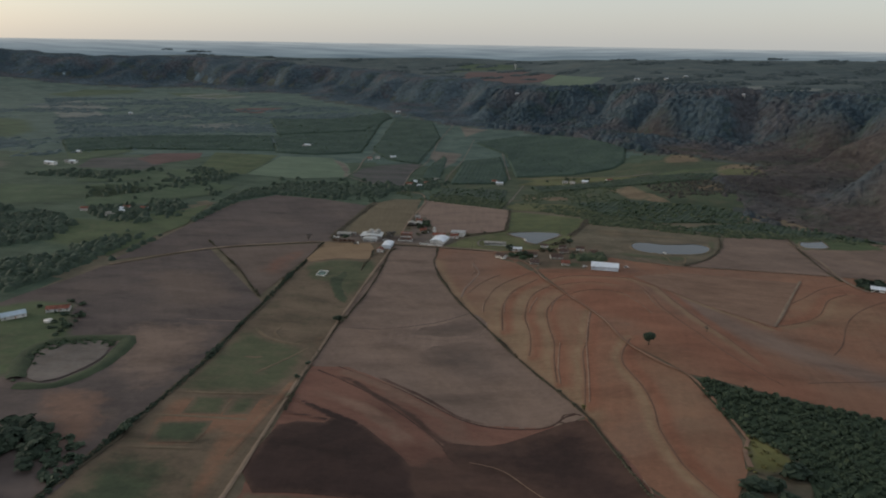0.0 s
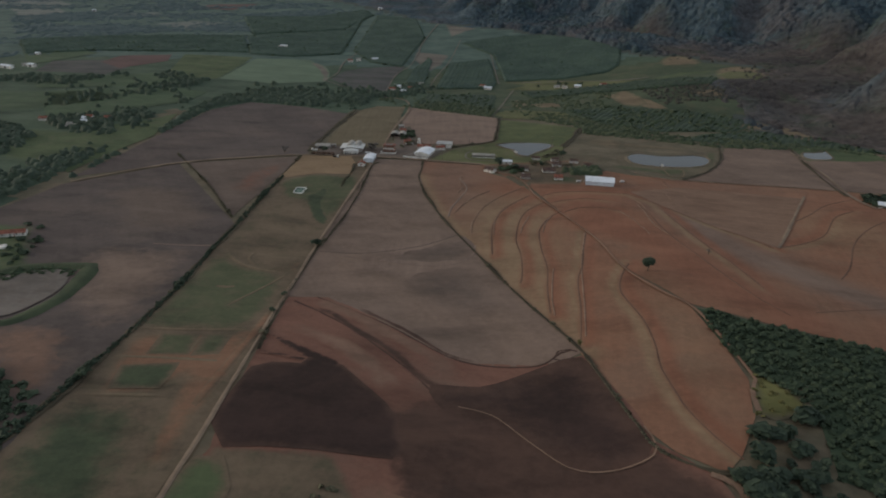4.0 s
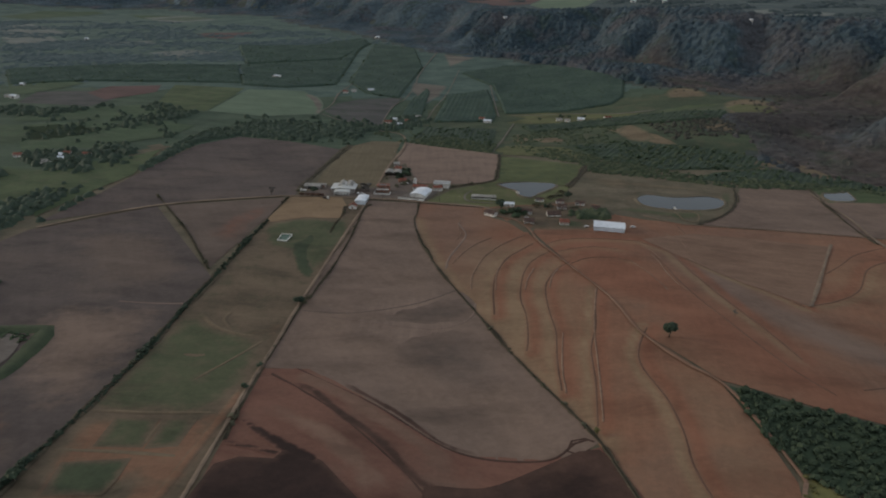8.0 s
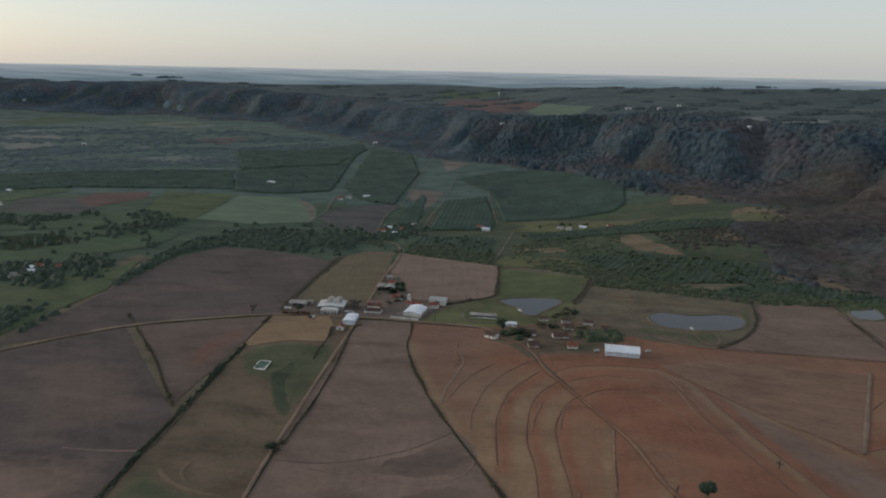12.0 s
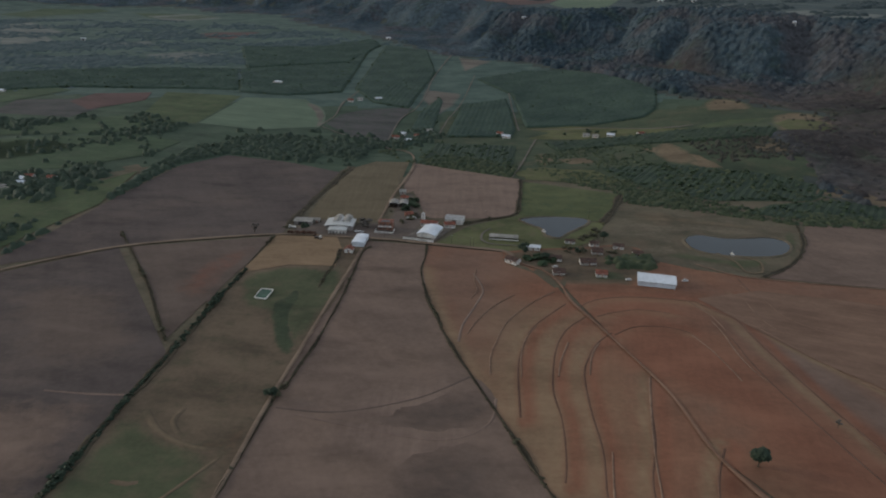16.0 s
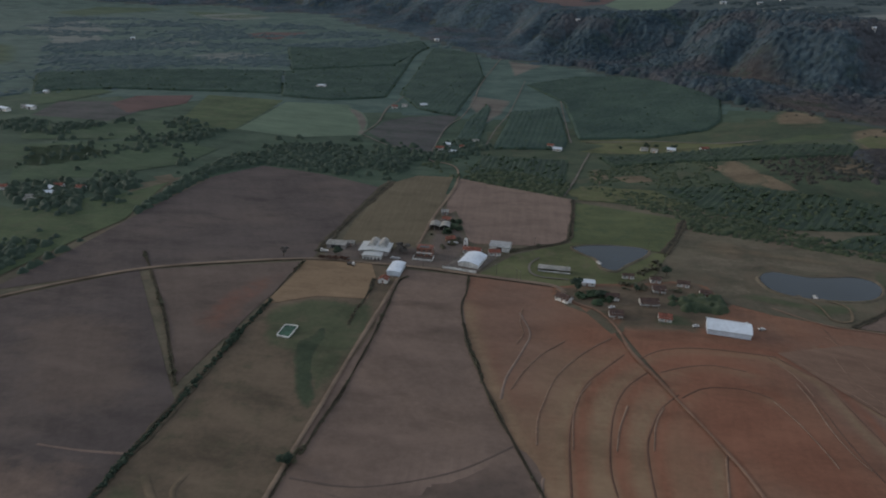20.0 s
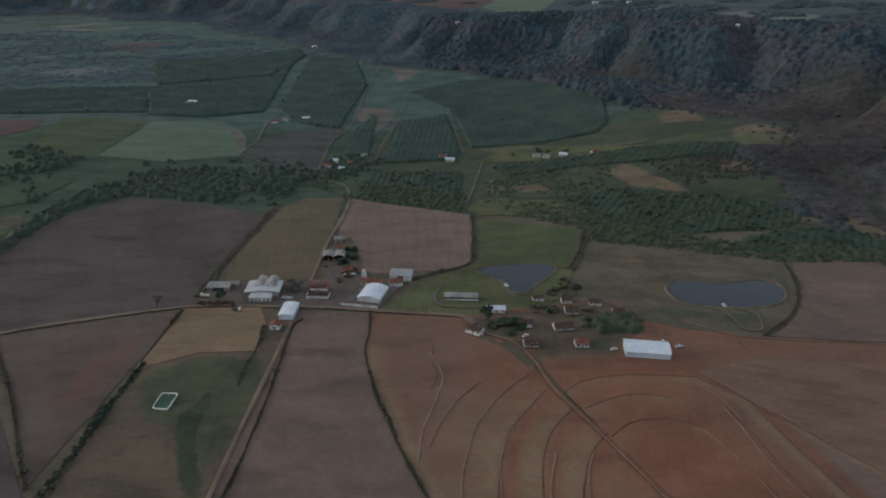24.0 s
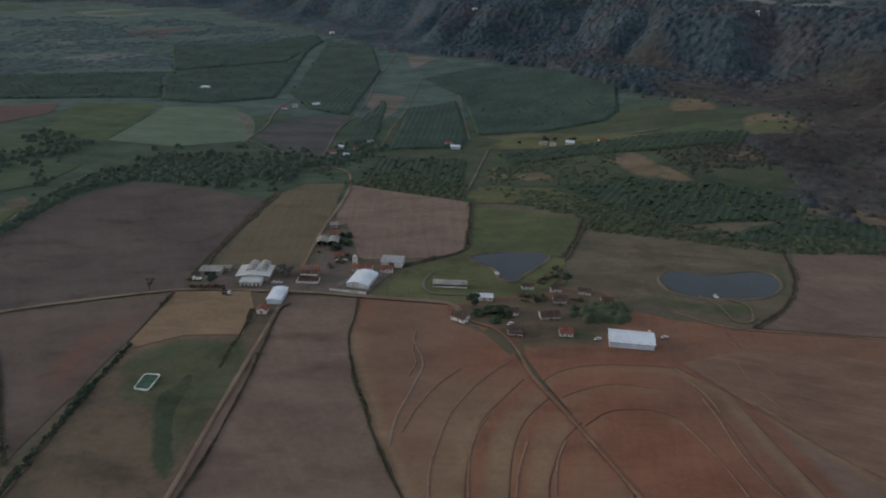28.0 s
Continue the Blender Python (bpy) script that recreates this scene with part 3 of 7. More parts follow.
def clumps(rng, n, radius, tall, leaf, low=0.25):
    """Leaf quads that fill an uneven crown: centres in a few lobes, each quad turned at random."""
    lobes = rng.normal(0, 1, (7, 3))
    lobes /= np.linalg.norm(lobes, axis=1)[:, None]
    lobes *= rng.uniform(0.35, 0.7, (7, 1))
    k = rng.integers(0, 7, n)
    d = rng.normal(0, 1, (n, 3))
    d /= np.linalg.norm(d, axis=1)[:, None]
    d[:, 2] = np.where(rng.random(n) < 0.85, np.abs(d[:, 2]), d[:, 2])
    c = lobes[k] + d * rng.uniform(0.25, 0.48, (n, 1))
    c = c * np.array([radius, radius, tall * (1 - low) / 2]) + np.array([0, 0, tall * (1 + low) / 2])
    c[:, 2] = np.maximum(c[:, 2], tall * low * 0.5)
    up = d * 0.8 + np.array([0, 0, 0.7]) + rng.normal(0, 0.3, (n, 3))
    up /= np.linalg.norm(up, axis=1)[:, None]
    u = np.cross(up, rng.normal(0, 1, (n, 3)))
    u /= np.linalg.norm(u, axis=1)[:, None]
    w = np.cross(up, u)
    s = leaf * rng.uniform(0.6, 1.3, (n, 1))
    v = np.stack([c - u * s - w * s * 0.6, c + u * s * 0.9 - w * s, c + u * s + w * s * 0.7, c - u * s * 0.8 + w * s], 1)
    return v.reshape(-1, 3)


def woods(name, xs, ys, sizes, quads, material, label, category="trees", leaf=0.28, seed=3, slim=0.5, low=0.15, flat=1.0):
    """Many small trees or bushes as one piece of stuff, each a crown of leaf clumps on the ground."""
    rng = np.random.default_rng(seed)
    kinds = [clumps(rng, quads, slim, 1.0, leaf, low) for _ in range(9)]
    n = len(xs)
    if n == 0:
        return None
    zs = height(xs, ys)
    pick = rng.integers(0, 9, n)
    turn = rng.uniform(0, 6.283, n)
    base = np.array(kinds)[pick]
    c, s = np.cos(turn)[:, None], np.sin(turn)[:, None]
    x = (base[:, :, 0] * c - base[:, :, 1] * s) * sizes[:, None] * rng.uniform(0.8, 1.25, (n, 1)) + xs[:, None]
    y = (base[:, :, 0] * s + base[:, :, 1] * c) * sizes[:, None] * rng.uniform(0.8, 1.25, (n, 1)) + ys[:, None]
    z = base[:, :, 2] * sizes[:, None] * flat + zs[:, None]
    co = np.stack([x, y, z], 2).reshape(-1, 3)
    ob = big_mesh(name, co, np.arange(len(co)).reshape(-1, 4), material)
    return tagged(ob, label, category, kind="stuff")


# ---------------------------------------------------------------- ground
def build_ground():
    rings = [0.0]
    r = 0.0
    while r < 3300:
        r += 9 + r * 0.011
        rings.append(r)
    seg = 400
    verts, faces = [], []
    ang = np.arange(seg) * 2 * math.pi / seg
    xs = np.concatenate([100 + q * np.sin(ang) for q in rings])
    ys = np.concatenate([-200 + q * np.cos(ang) for q in rings])
    zs = height(xs, ys)
    verts = np.column_stack([xs, ys, zs])
    for i in range(len(rings) - 1):
        for j in range(seg):
            a, b = i * seg + j, i * seg + (j + 1) % seg
            faces.append((a, b, b + seg, a + seg))
    land = mesh_object("ground", verts, faces, "pasture")
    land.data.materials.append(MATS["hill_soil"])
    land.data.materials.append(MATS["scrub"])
    land.data.materials.append(MATS["plateau_soil_hazed"])
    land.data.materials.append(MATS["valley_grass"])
    land.data.materials.append(MATS["valley_green_hazed"])
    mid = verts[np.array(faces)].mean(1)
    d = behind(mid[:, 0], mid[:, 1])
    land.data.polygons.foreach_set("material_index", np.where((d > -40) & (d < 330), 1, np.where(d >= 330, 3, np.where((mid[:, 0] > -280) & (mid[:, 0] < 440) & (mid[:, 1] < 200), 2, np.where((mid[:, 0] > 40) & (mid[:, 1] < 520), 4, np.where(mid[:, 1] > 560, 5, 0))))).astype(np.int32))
    tagged(land, "dull green pasture land reaching to the hills", "ground", kind="structure")
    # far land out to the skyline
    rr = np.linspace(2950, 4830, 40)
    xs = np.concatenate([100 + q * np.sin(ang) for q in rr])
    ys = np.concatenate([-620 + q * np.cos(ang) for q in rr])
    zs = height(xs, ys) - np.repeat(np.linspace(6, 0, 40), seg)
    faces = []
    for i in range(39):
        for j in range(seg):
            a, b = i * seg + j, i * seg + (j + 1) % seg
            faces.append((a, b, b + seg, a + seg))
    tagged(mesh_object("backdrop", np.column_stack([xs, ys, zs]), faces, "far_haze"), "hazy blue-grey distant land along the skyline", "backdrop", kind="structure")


build_ground()

# ---------------------------------------------------------------- fields
PLOUGHED = "plum_soil"
sheet("ploughed_field", [(-257, -85), (-178.5, -17.7), (-75, -167), (-78, -206), (-79, -284), (-79, -345), (-84, -421), (-88, -457), (-190, -470), (-330, -330), (-280, -157), (-269, -129)], "plum_blue", "dark plum-brown ploughed field with faint furrows")
sheet("ploughed_field", [(-260, -66), (-247.6, 3.4), (-236, 107), (-224, 210), (-191, 260), (-120, 241), (-52, 208), (-60, 115), (-62.9, 26), (-109.2, 10.7), (-175.1, -11.3)], "plum_blue", "greyish plum bare field along a tree belt")
sheet("ploughed_field", [(-169.9, -15), (-62.2, 19.8), (-74.1, -58.5), (-84, -148), (-126, -78)], "plum_dark", "small plum-brown bare field beside a dirt track")
sheet("grass_strip", [(-68.3, 22.2), (-15, 21.6), (7, 11.2), (-5, -187), (-8, -283), (-7, -347), (-6, -411), (-11, -465), (-14, -481), (-67, -485), (-88, -457), (-84, -421), (-79, -345), (-79, -284), (-78, -206), (-75, -167), (-72, -92), (-69, -47)], "dry_grass", "long dry grass strip between a hedge and a dirt track")
sheet("tan_field", [(-68.5, 20.6), (-16.8, 21.7), (-7.7, -3.1), (-6.8, -35), (-40.9, -36.4), (-71.7, -55.1), (-69.9, -15)], "tan_soil", "pale tan harvested field behind the farm sheds", lift=0.5)
sheet("ploughed_field", [(9.1, 16.6), (56.5, 12.4), (57.9, -35.7), (65, -75), (76, -114), (79, -125), (109, -203), (133, -266), (157, -322), (166, -345), (151, -355), (110, -353), (91, -345), (54, -311), (20, -282), (-7, -281), (-5, -221), (-1, -120)], PLOUGHED, "wide plum-brown bare field between track and ditch")
sheet("red_field", [(-6, -282), (19, -281), (63, -316), (92, -344), (119, -351), (140, -354), (159, -350), (166, -348), (183, -408), (187, -424), (204, -452), (255, -560), (20, -560), (-1, -428), (-4, -366)], "rust_soil", "brick-red bare soil with ploughed contour lines")
# banks that follow the contours of the red hill
BANKS = ([(211, -238), (201, -262), (198, -284), (203, -315), (204, -341), (202, -364), (204, -385), (206, -398), (212, -415), (220, -430)],
         [(194, -167), (187, -200), (182, -233), (175, -261), (172, -296), (167, -333)],
         [(181, -119), (170, -133), (163, -150), (158, -170), (157, -205), (158, -237), (155, -270), (154, -301)],
         [(168, -98), (156, -113), (148, -131), (143, -154), (140, -186), (142, -213), (141, -242), (139, -258)],
         [(157, -80), (144, -98), (133, -115), (127, -135), (123, -157), (122, -180), (122, -210)],
         [(165, -84), (177, -73), (194, -67), (213, -66), (244, -69)], [(175, -97), (190, -89), (206, -85), (223, -89)], [(182, -122), (193, -112), (200, -109), (217, -109), (229, -116)],
         [(244, -69), (255, -84), (263, -93), (265, -110), (269, -143), (276, -199), (283, -236), (288, -270)], [(277, -58), (277, -89), (280, -111), (296, -144), (316, -172), (326, -189)],
         [(329, -186), (352, -176), (376, -158), (400, -122), (422, -106)], [(366, -130), (386, -112), (404, -93), (424, -80), (441, -71)], [(352, -236), (369, -213), (390, -175), (415, -146), (447, -122)], [(307, -297), (332, -287), (370, -274)],
         [(247, -97), (252, -123), (253, -150), (257, -190), (266, -240), (277, -283), (289, -306)], [(286, -28), (289, -59), (298, -88), (313, -106), (333, -114)])


def beside(x, y, pts, width, off):
    """Weight of a soft band that runs a little to the right (+) or left (-) of a line."""
    line = curve(pts, 6)
    best, side = np.full(len(x), 1e9), np.zeros(len(x))
    for (ax, ay), (bx, by) in zip(line, line[1:]):
        dx, dy = bx - ax, by - ay
        u = np.clip(((x - ax) * dx + (y - ay) * dy) / (dx * dx + dy * dy), 0, 1)
        d = np.hypot(x - ax - u * dx, y - ay - u * dy)
        s = np.where(dx * (y - ay) - dy * (x - ax) > 0, -1.0, 1.0)
        side = np.where(d < best, s, side)
        best = np.minimum(best, d)
    return np.exp(-((best * side - off) / width) ** 2)


def terraced_soil():
    """Red soil with tan wash, brick-red and plum-grey zones, each by a value of the field's own, broken up by noise."""
    def colour_of(nt):
        n, l = nt.nodes, nt.links
        col, fine = soil_colour(nt, *SOILS["red_soil"])
        geo = n.new("ShaderNodeNewGeometry")
        t = n.new("ShaderNodeTexNoise")
        t.inputs["Scale"].default_value, t.inputs["Detail"].default_value, t.inputs["Roughness"].default_value = 0.07, 6, 0.7
        l.new(geo.outputs["Position"], t.inputs["Vector"])
        for key, name in (("plum", "plum_mid"), ("grey", "plum_soil"), ("tan", "tan_soil"), ("brick", "brick_soil")):
            at = n.new("ShaderNodeAttribute")
            at.attribute_name = key
            ad = n.new("ShaderNodeMath")
            ad.operation = "MULTIPLY_ADD"
            l.new(t.outputs[0], ad.inputs[0])
            ad.inputs[1].default_value = 0.9
            l.new(at.outputs["Fac"], ad.inputs[2])
            r = n.new("ShaderNodeMapRange")
            r.inputs["From Min"].default_value, r.inputs["From Max"].default_value, r.inputs["To Max"].default_value = 0.5, 1.3, 0.85
            l.new(ad.outputs[0], r.inputs["Value"])
            col = blend(nt, r.outputs[0], col, soil_colour(nt, *SOILS[name])[0])
        return col, fine
    ground_material("terraced_soil", colour_of)


def tone_field(ob):
    co = np.array([v.co for v in ob.data.vertices])
    x, y = co[:, 0], co[:, 1]
    tan = 0.95 * bump_at(x, y, 136, -190, 26, 85, 1) + 0.3 * bump_at(x, y, 222, -330, 14, 60, 1) + 0.5 * bump_at(x, y, 400, -150, 30, 30, 1)
    brick = bump_at(x, y, 212, -155, 18, 12, 1) + 0.5 * bump_at(x, y, 200, -80, 40, 30, 1) + 0.5 * bump_at(x, y, 430, -100, 25, 30, 1)
    brick = brick + 0.9 * beside(x, y, [(200, -125), (228, -190), (250, -255), (285, -318)], 22, -6) + 0.6 * bump_at(x, y, 140, -60, 22, 16, 1)
    plum = 0.9 * bump_at(x, y, 92, -40, 32, 55, 1) + 0.5 * bump_at(x, y, 112, -115, 18, 40, 1) + 0.6 * bump_at(x, y, 330, -60, 50, 30, 1)
    grey = 0.95 * beside(x, y, [(266, -80), (276, -130), (292, -190), (325, -240), (375, -285)], 20, -2)
    tan = np.maximum(tan, 0.8 * beside(x, y, [(57, -36), (64, -74), (79, -125), (109, -203), (133, -266), (157, -322), (167, -347)], 6, -4))
    for pts in BANKS[:11]:
        tan = np.maximum(tan, 0.95 * beside(x, y, pts, 3.4, 3.6))
        brick = np.maximum(brick, 0.95 * beside(x, y, pts, 4.2, -4.4))
    for key, v in (("tan", tan), ("brick", brick), ("plum", plum), ("grey", grey)):
        ob.data.attributes.new(key, "FLOAT", "POINT").data.foreach_set("value", np.clip(v, 0, 1).astype(np.float32))


terraced_soil()
tone_field(sheet("red_field", [(57.2, 12.3), (116.7, 4.8), (128.7, -16.8), (145.5, -28.5), (154.2, -49.6), (154.7, -58.4), (178, -114), (206, -243), (233, -304), (239, -349), (241, -380), (234, -403), (220, -428), (211, -438), (194, -426), (182, -407), (165, -345), (157, -320), (133, -264), (109, -200), (79, -125), (76, -114), (65, -75), (57.9, -35.7)], "terraced_soil", "terraced orange-red hillside field with curved banks", step=3.6))
tone_field(sheet("red_field", [(155.9, -45.3), (207.5, -48.7), (217.3, -26.4), (238.4, 1), (262.6, -4.6), (294.5, -24.9), (308, -24), (382, -35), (484, -56), (570, -120), (560, -330), (334, -339), (271, -319), (234, -300), (206, -243), (178, -114)], "terraced_soil", "bare red and plum slope with long banks", step=4.4))
sheet("ploughed_field", [(247, -64), (293.4, -46.7), (343.9, -55.3), (396, -71), (360, -139), (330, -188), (292, -143)], "plum_red", "plum-brown corner field beside a side track", lift=0.5)
sheet("ploughed_field", [(383, 94), (469, 99), (720, 60), (720, -140), (484, -53), (382, -33), (308.3, -22.5), (341.7, 10.4)], PLOUGHED, "plum-brown bare field behind the large pond")
sheet("ploughed_field", [(24, 259), (139, 205), (130, 93), (105, 78), (55, 74), (37, 91), (24, 137), (19, 193)], "plum_soil_pale", "pinkish bare field north of the farm")
sheet("olive_field", [(-43, 223), (-21, 259), (16, 263), (16, 186), (11, 62), (-51, 63), (-52, 112)], "olive_field", "olive stubble field beside the farm lane")
sheet("grass_field", [(140, 197), (236, 164), (208, 84), (132, 91)], "pond_meadow", "green meadow above the small pond")
sheet("farm_lawn", [(63.3, 16.8), (87.7, 56.9), (132, 90), (207, 81), (192, 38), (170.5, 17.2), (145.4, -1.6), (116.9, 7.1)], "lawn", "yellow-green lawn round the ponds", lift=0.3)

# ---- far valley
sheet("grass_field", [(-286, 416), (-280, 592), (-184, 595), (-139, 520), (-128, 431), (-202, 396)], "bright_grass", "pale green crop field")
sheet("grass_field", [(-373, 415), (-414, 610), (-288, 601), (-289, 412)], "meadow", "mid-green crop field")
sheet("red_field", [(-519, 511), (-516, 577), (-435, 601), (-418, 542), (-466, 464)], "far_red", "far red-brown tilled field", lift=0.5)
sheet("ploughed_field", [(-579, 421), (-601, 511), (-521, 532), (-455, 476), (-464, 413)], "far_plum", "far dark plum field")
sheet("ploughed_field", [(-120, 452), (-112, 512), (-82, 545), (-12, 572), (-24, 470), (-24, 352), (-36, 346), (-80, 400)], "far_plum", "grey fallow field beside the lane")
sheet("grass_field", [(154, 462), (215, 475), (278, 452), (354, 427), (287, 410), (210, 429)], "lawn", "light green strip with cottages", lift=0.4)
sheet("grass_field", [(147, 253), (221, 248), (240, 208), (221, 193), (181, 203), (143, 205)], "lawn", "yellow-green strip along the hedge", lift=0.4)
sheet("red_field", [(-699, 1395), (-650, 1486), (-538, 1503), (-564, 1334)], "far_red", "thin far red field", lift=0.6)
sheet("grass_field", [(-702, 593), (-627, 633), (-566, 597), (-604, 501), (-623, 475)], "pasture_light", "far lighter pasture", lift=0.6)
sheet("grass_field", [(-545, 358), (-464, 397), (-400, 436), (-309, 400), (-375, 335), (-509, 304)], "pasture_light", "light green pasture beyond the trees", lift=0.5)
sheet("grass_field", [(-493, 279), (-433, 302), (-336, 335), (-267, 315), (-275, 248), (-331, 185), (-408, 152)], "pasture_light", "rolling green pasture", lift=0.5)
sheet("grass_field", [(-356, 74), (-324, 107), (-277, 143), (-258, 181), (-243, 74), (-259.7, 6.7), (-269.8, -54.9)], "meadow", "green pasture beside the tree belt", lift=0.5)
# plateau
sheet("red_field", [(-8, 1624), (24, 2339), (248, 2228), (351, 1933), (273, 1666), (163, 1537)], "far_red", "dull red field on the plateau", lift=0.6)
sheet("grass_field", [(269, 1621), (351, 1933), (476, 1636), (391, 1393), (304, 1451)], "bright_grass", "green field on the plateau edge", lift=0.6)
sheet("grass_field", [(501, 1203), (576, 1282), (752, 1384), (637, 1112), (528, 1042)], "pale_field", "pale grass on the plateau", lift=0.6)
sheet("grass_field", [(-124, 2178), (-17, 2836), (224, 2831), (263, 2536), (21, 2467)], "pasture_light", "soft green field on the plateau", lift=0.6)


# ---- patches that pass gradually into the fields
sheet("bare_patch", [(-97.5, -15), (-69.1, 18.7), (-69.3, -24.2), (-75.7, -59.7), (-77, -100), (-97, -103), (-113, -85), (-109.4, -44.5)], "rust_soil", "reddish streak across the small field", lift=0.45, fade=28)
sheet("green_patch", [(-65, -57.6), (-40.6, -37.7), (-9.5, -39.3), (-6.5, -21.3), (6, -69), (-3, -136), (-6, -161), (-18, -137), (-34, -112), (-53, -104), (-64, -79)], "strip_grass", "green grass patch round the small tank", round_=True, lift=0.5, fade=10)
sheet("green_patch", [(-34, -108), (-37, -96), (-31, -88), (-27, -72), (-18, -84), (-18, -110), (-14, -128), (-7, -146), (-8, -160), (-18, -152), (-27, -130)], "damp_grass", "dark damp grass swale", round_=True, lift=0.6, fade=4.5)
sheet("green_patch", [(-79, -331), (-81, -270), (-76, -216), (-50, -233), (-15, -249), (-11, -298), (-16, -317), (-23, -331), (-60, -332)], "strip_grass", "damp green grass patch in the strip", lift=0.5, fade=13)
sheet("green_patch", [(-78, -398), (-62, -404), (-40, -406), (-30, -430), (-26, -455), (-24, -484), (-66, -484), (-84, -450)], "damp_grass", "thin greenish grass below the plots", lift=0.48, fade=24)
sheet("green_patch", [(-4, -440), (8, -440), (16, -456), (14, -482), (-12, -484), (-8, -452)], "meadow", "green weeds below the burnt field", lift=0.8, fade=7, under="dry_grass")
sheet("green_patch", [(-66, -375), (-38, -370), (-37, -385), (-38, -395), (-62, -397)], "damp_grass", "square green plot on worn soil", lift=0.75, fade=6, under="dry_grass")
sheet("green_patch", [(-61, -338), (-40, -337), (-37, -362), (-59, -363)], "strip_grass", "small green plot on worn soil", lift=0.75, fade=6, under="dry_grass")
sheet("green_patch", [(-37, -337), (-22, -335), (-22, -360), (-36, -363)], "strip_grass", "small green plot beside the track", lift=0.75, fade=6, under="dry_grass")
sheet("bare_patch", [(-76, -337), (-23, -334), (-11, -302), (-6, -350), (-11, -416), (-13, -450), (-24, -451), (-30, -403), (-32, -387), (-39, -401), (-66, -403), (-72, -371)], "orange_soil", "worn orange bare soil in the grass strip", lift=0.6, fade=13)
sheet("bare_patch", [(-60, -227), (-28, -235), (-6, -212), (-5, -223), (-7, -255), (-18, -253), (-30, -243)], "orange_soil", "worn pale soil patch beside the track", lift=0.6, round_=True, fade=24)
sheet("ploughed_patch", [(4, -214), (32, -210), (70, -195), (96, -173), (110, -194), (106, -216), (85, -231), (47, -224)], "plum_dark", "darker damp soil inside a curved bank", round_=True, lift=0.45, fade=24)
sheet("ploughed_patch", [(55, -257), (85, -225), (118, -235), (135, -292), (117, -306), (81, -292)], "plum_dark", "dark damp patch of ploughed soil", round_=True, lift=0.45, fade=44)
sheet("burnt_field", [(44, -371), (60, -386), (74, -392), (85, -386), (95, -379), (113, -371), (128, -367), (149, -371), (166, -355), (176, -377), (183, -398), (186, -418), (207, -441), (215, -470), (240, -560), (90, -560), (77, -460), (72, -440), (50, -403)], "burnt_brown", "dark brown tilled ground between burnt hollows", lift=0.45, fade=14)
sheet("burnt_field", [(-7, -416), (-5, -398), (-2, -371), (7, -365), (22, -365), (26, -355), (43, -364), (54, -377), (68, -393), (75, -405), (79, -425), (76, -434), (56, -433), (41, -432), (21, -432), (5, -434)], "burnt_soil", "nearly black freshly burnt soil", lift=0.62, fade=5, under="burnt_brown")
sheet("burnt_field", [(88, -375), (113, -373), (134, -362), (156, -350), (165, -350), (173, -372), (181, -407), (185, -422), (180, -432), (161, -436), (145, -429), (126, -407), (113, -398), (96, -396)], "burnt_soil", "dark brown ploughed hollow inside a track loop", round_=True, lift=0.62, fade=22, under="burnt_brown")
sheet("burnt_field", [(-7, -330.5), (6, -338), (23, -349), (40, -360), (46, -370), (33, -366), (20, -357), (4, -343)], "burnt_soil", "dark ploughed wedge above the burnt field", lift=0.6, fade=2.5, under="rust_soil")
sheet("burnt_field", [(-4, -352), (11, -355.5), (28, -361), (30, -366), (10, -359), (-4, -356)], "burnt_soil", "thin dark ploughed wedge above the burnt field", lift=0.6, fade=2, under="rust_soil")
sheet("rough_grass", [(1, -432), (26, -432), (51, -431), (60, -445), (71, -474), (70, -560), (-20, -560), (-1, -474), (-4, -447)], "dry_grass", "rough tan grass below the burnt field", lift=0.55, fade=6)
sheet("rough_grass", [(58, -417), (67, -432), (78, -453), (98, -460), (113, -471), (120, -530), (73, -470), (65, -444)], "meadow", "curved green grass bank", lift=0.7, fade=24)
sheet("rough_grass", [(234, 138), (374, 91), (364, 49), (337.8, 6.6), (302.3, -23.7), (259.3, -13.5), (227.7, 3), (193.9, 37.9)], "pond_rough", "rough dry grassland round the large pond", fade=24)
sheet("rough_grass", [(259.2, 53.9), (282, 73), (313, 63), (355, 71), (361, 44), (337.9, 10.6), (306.1, -7.7), (270.1, 5.3), (253, 22.6)], "scrub", "dull green margin of the large pond", lift=0.4, round_=True, fade=24)
sheet("farm_yard", [(-61.9, 38.6), (-37, 65), (-7.6, 53.8), (7, 62), (39.7, 56), (57.5, 20.9), (6, 17.5), (-16.8, 21.7), (-58.1, 25.1)], "yard_soil", "trodden grey-brown farm yard", lift=0.4, fade=10)
sheet("farm_yard", [(17, 62), (16, 125), (32, 150), (47, 90), (55.4, 59.9), (42.2, 25.6), (27.1, 26.2)], "yard_soil", "bare yard among the farm buildings", lift=0.45, fade=10)
sheet("hamlet_ground", [(116.8, 5.6), (147.5, 15.5), (178.9, 21), (221.7, 37), (231.4, 2.9), (228.2, -19.7), (207.3, -49.3), (159.1, -49.9), (132.3, -22.5), (115.9, -7.7)], "dry_grass", "shaded scrubby ground round the cottages", lift=0.42, fade=9, under="red_soil")
sheet("green_patch", [(184, -22), (206, -24), (206, -40), (176, -42)], "strip_grass", "green grass beside a tiled cottage", lift=0.6, fade=7, under="dry_grass")
sheet("green_patch", [(237, 12), (262, 3), (286, -4), (292, -14), (318, 0), (322, 14), (290, 9), (255, 20)], "strip_grass", "damp green grass below the large pond", lift=0.55, fade=7)
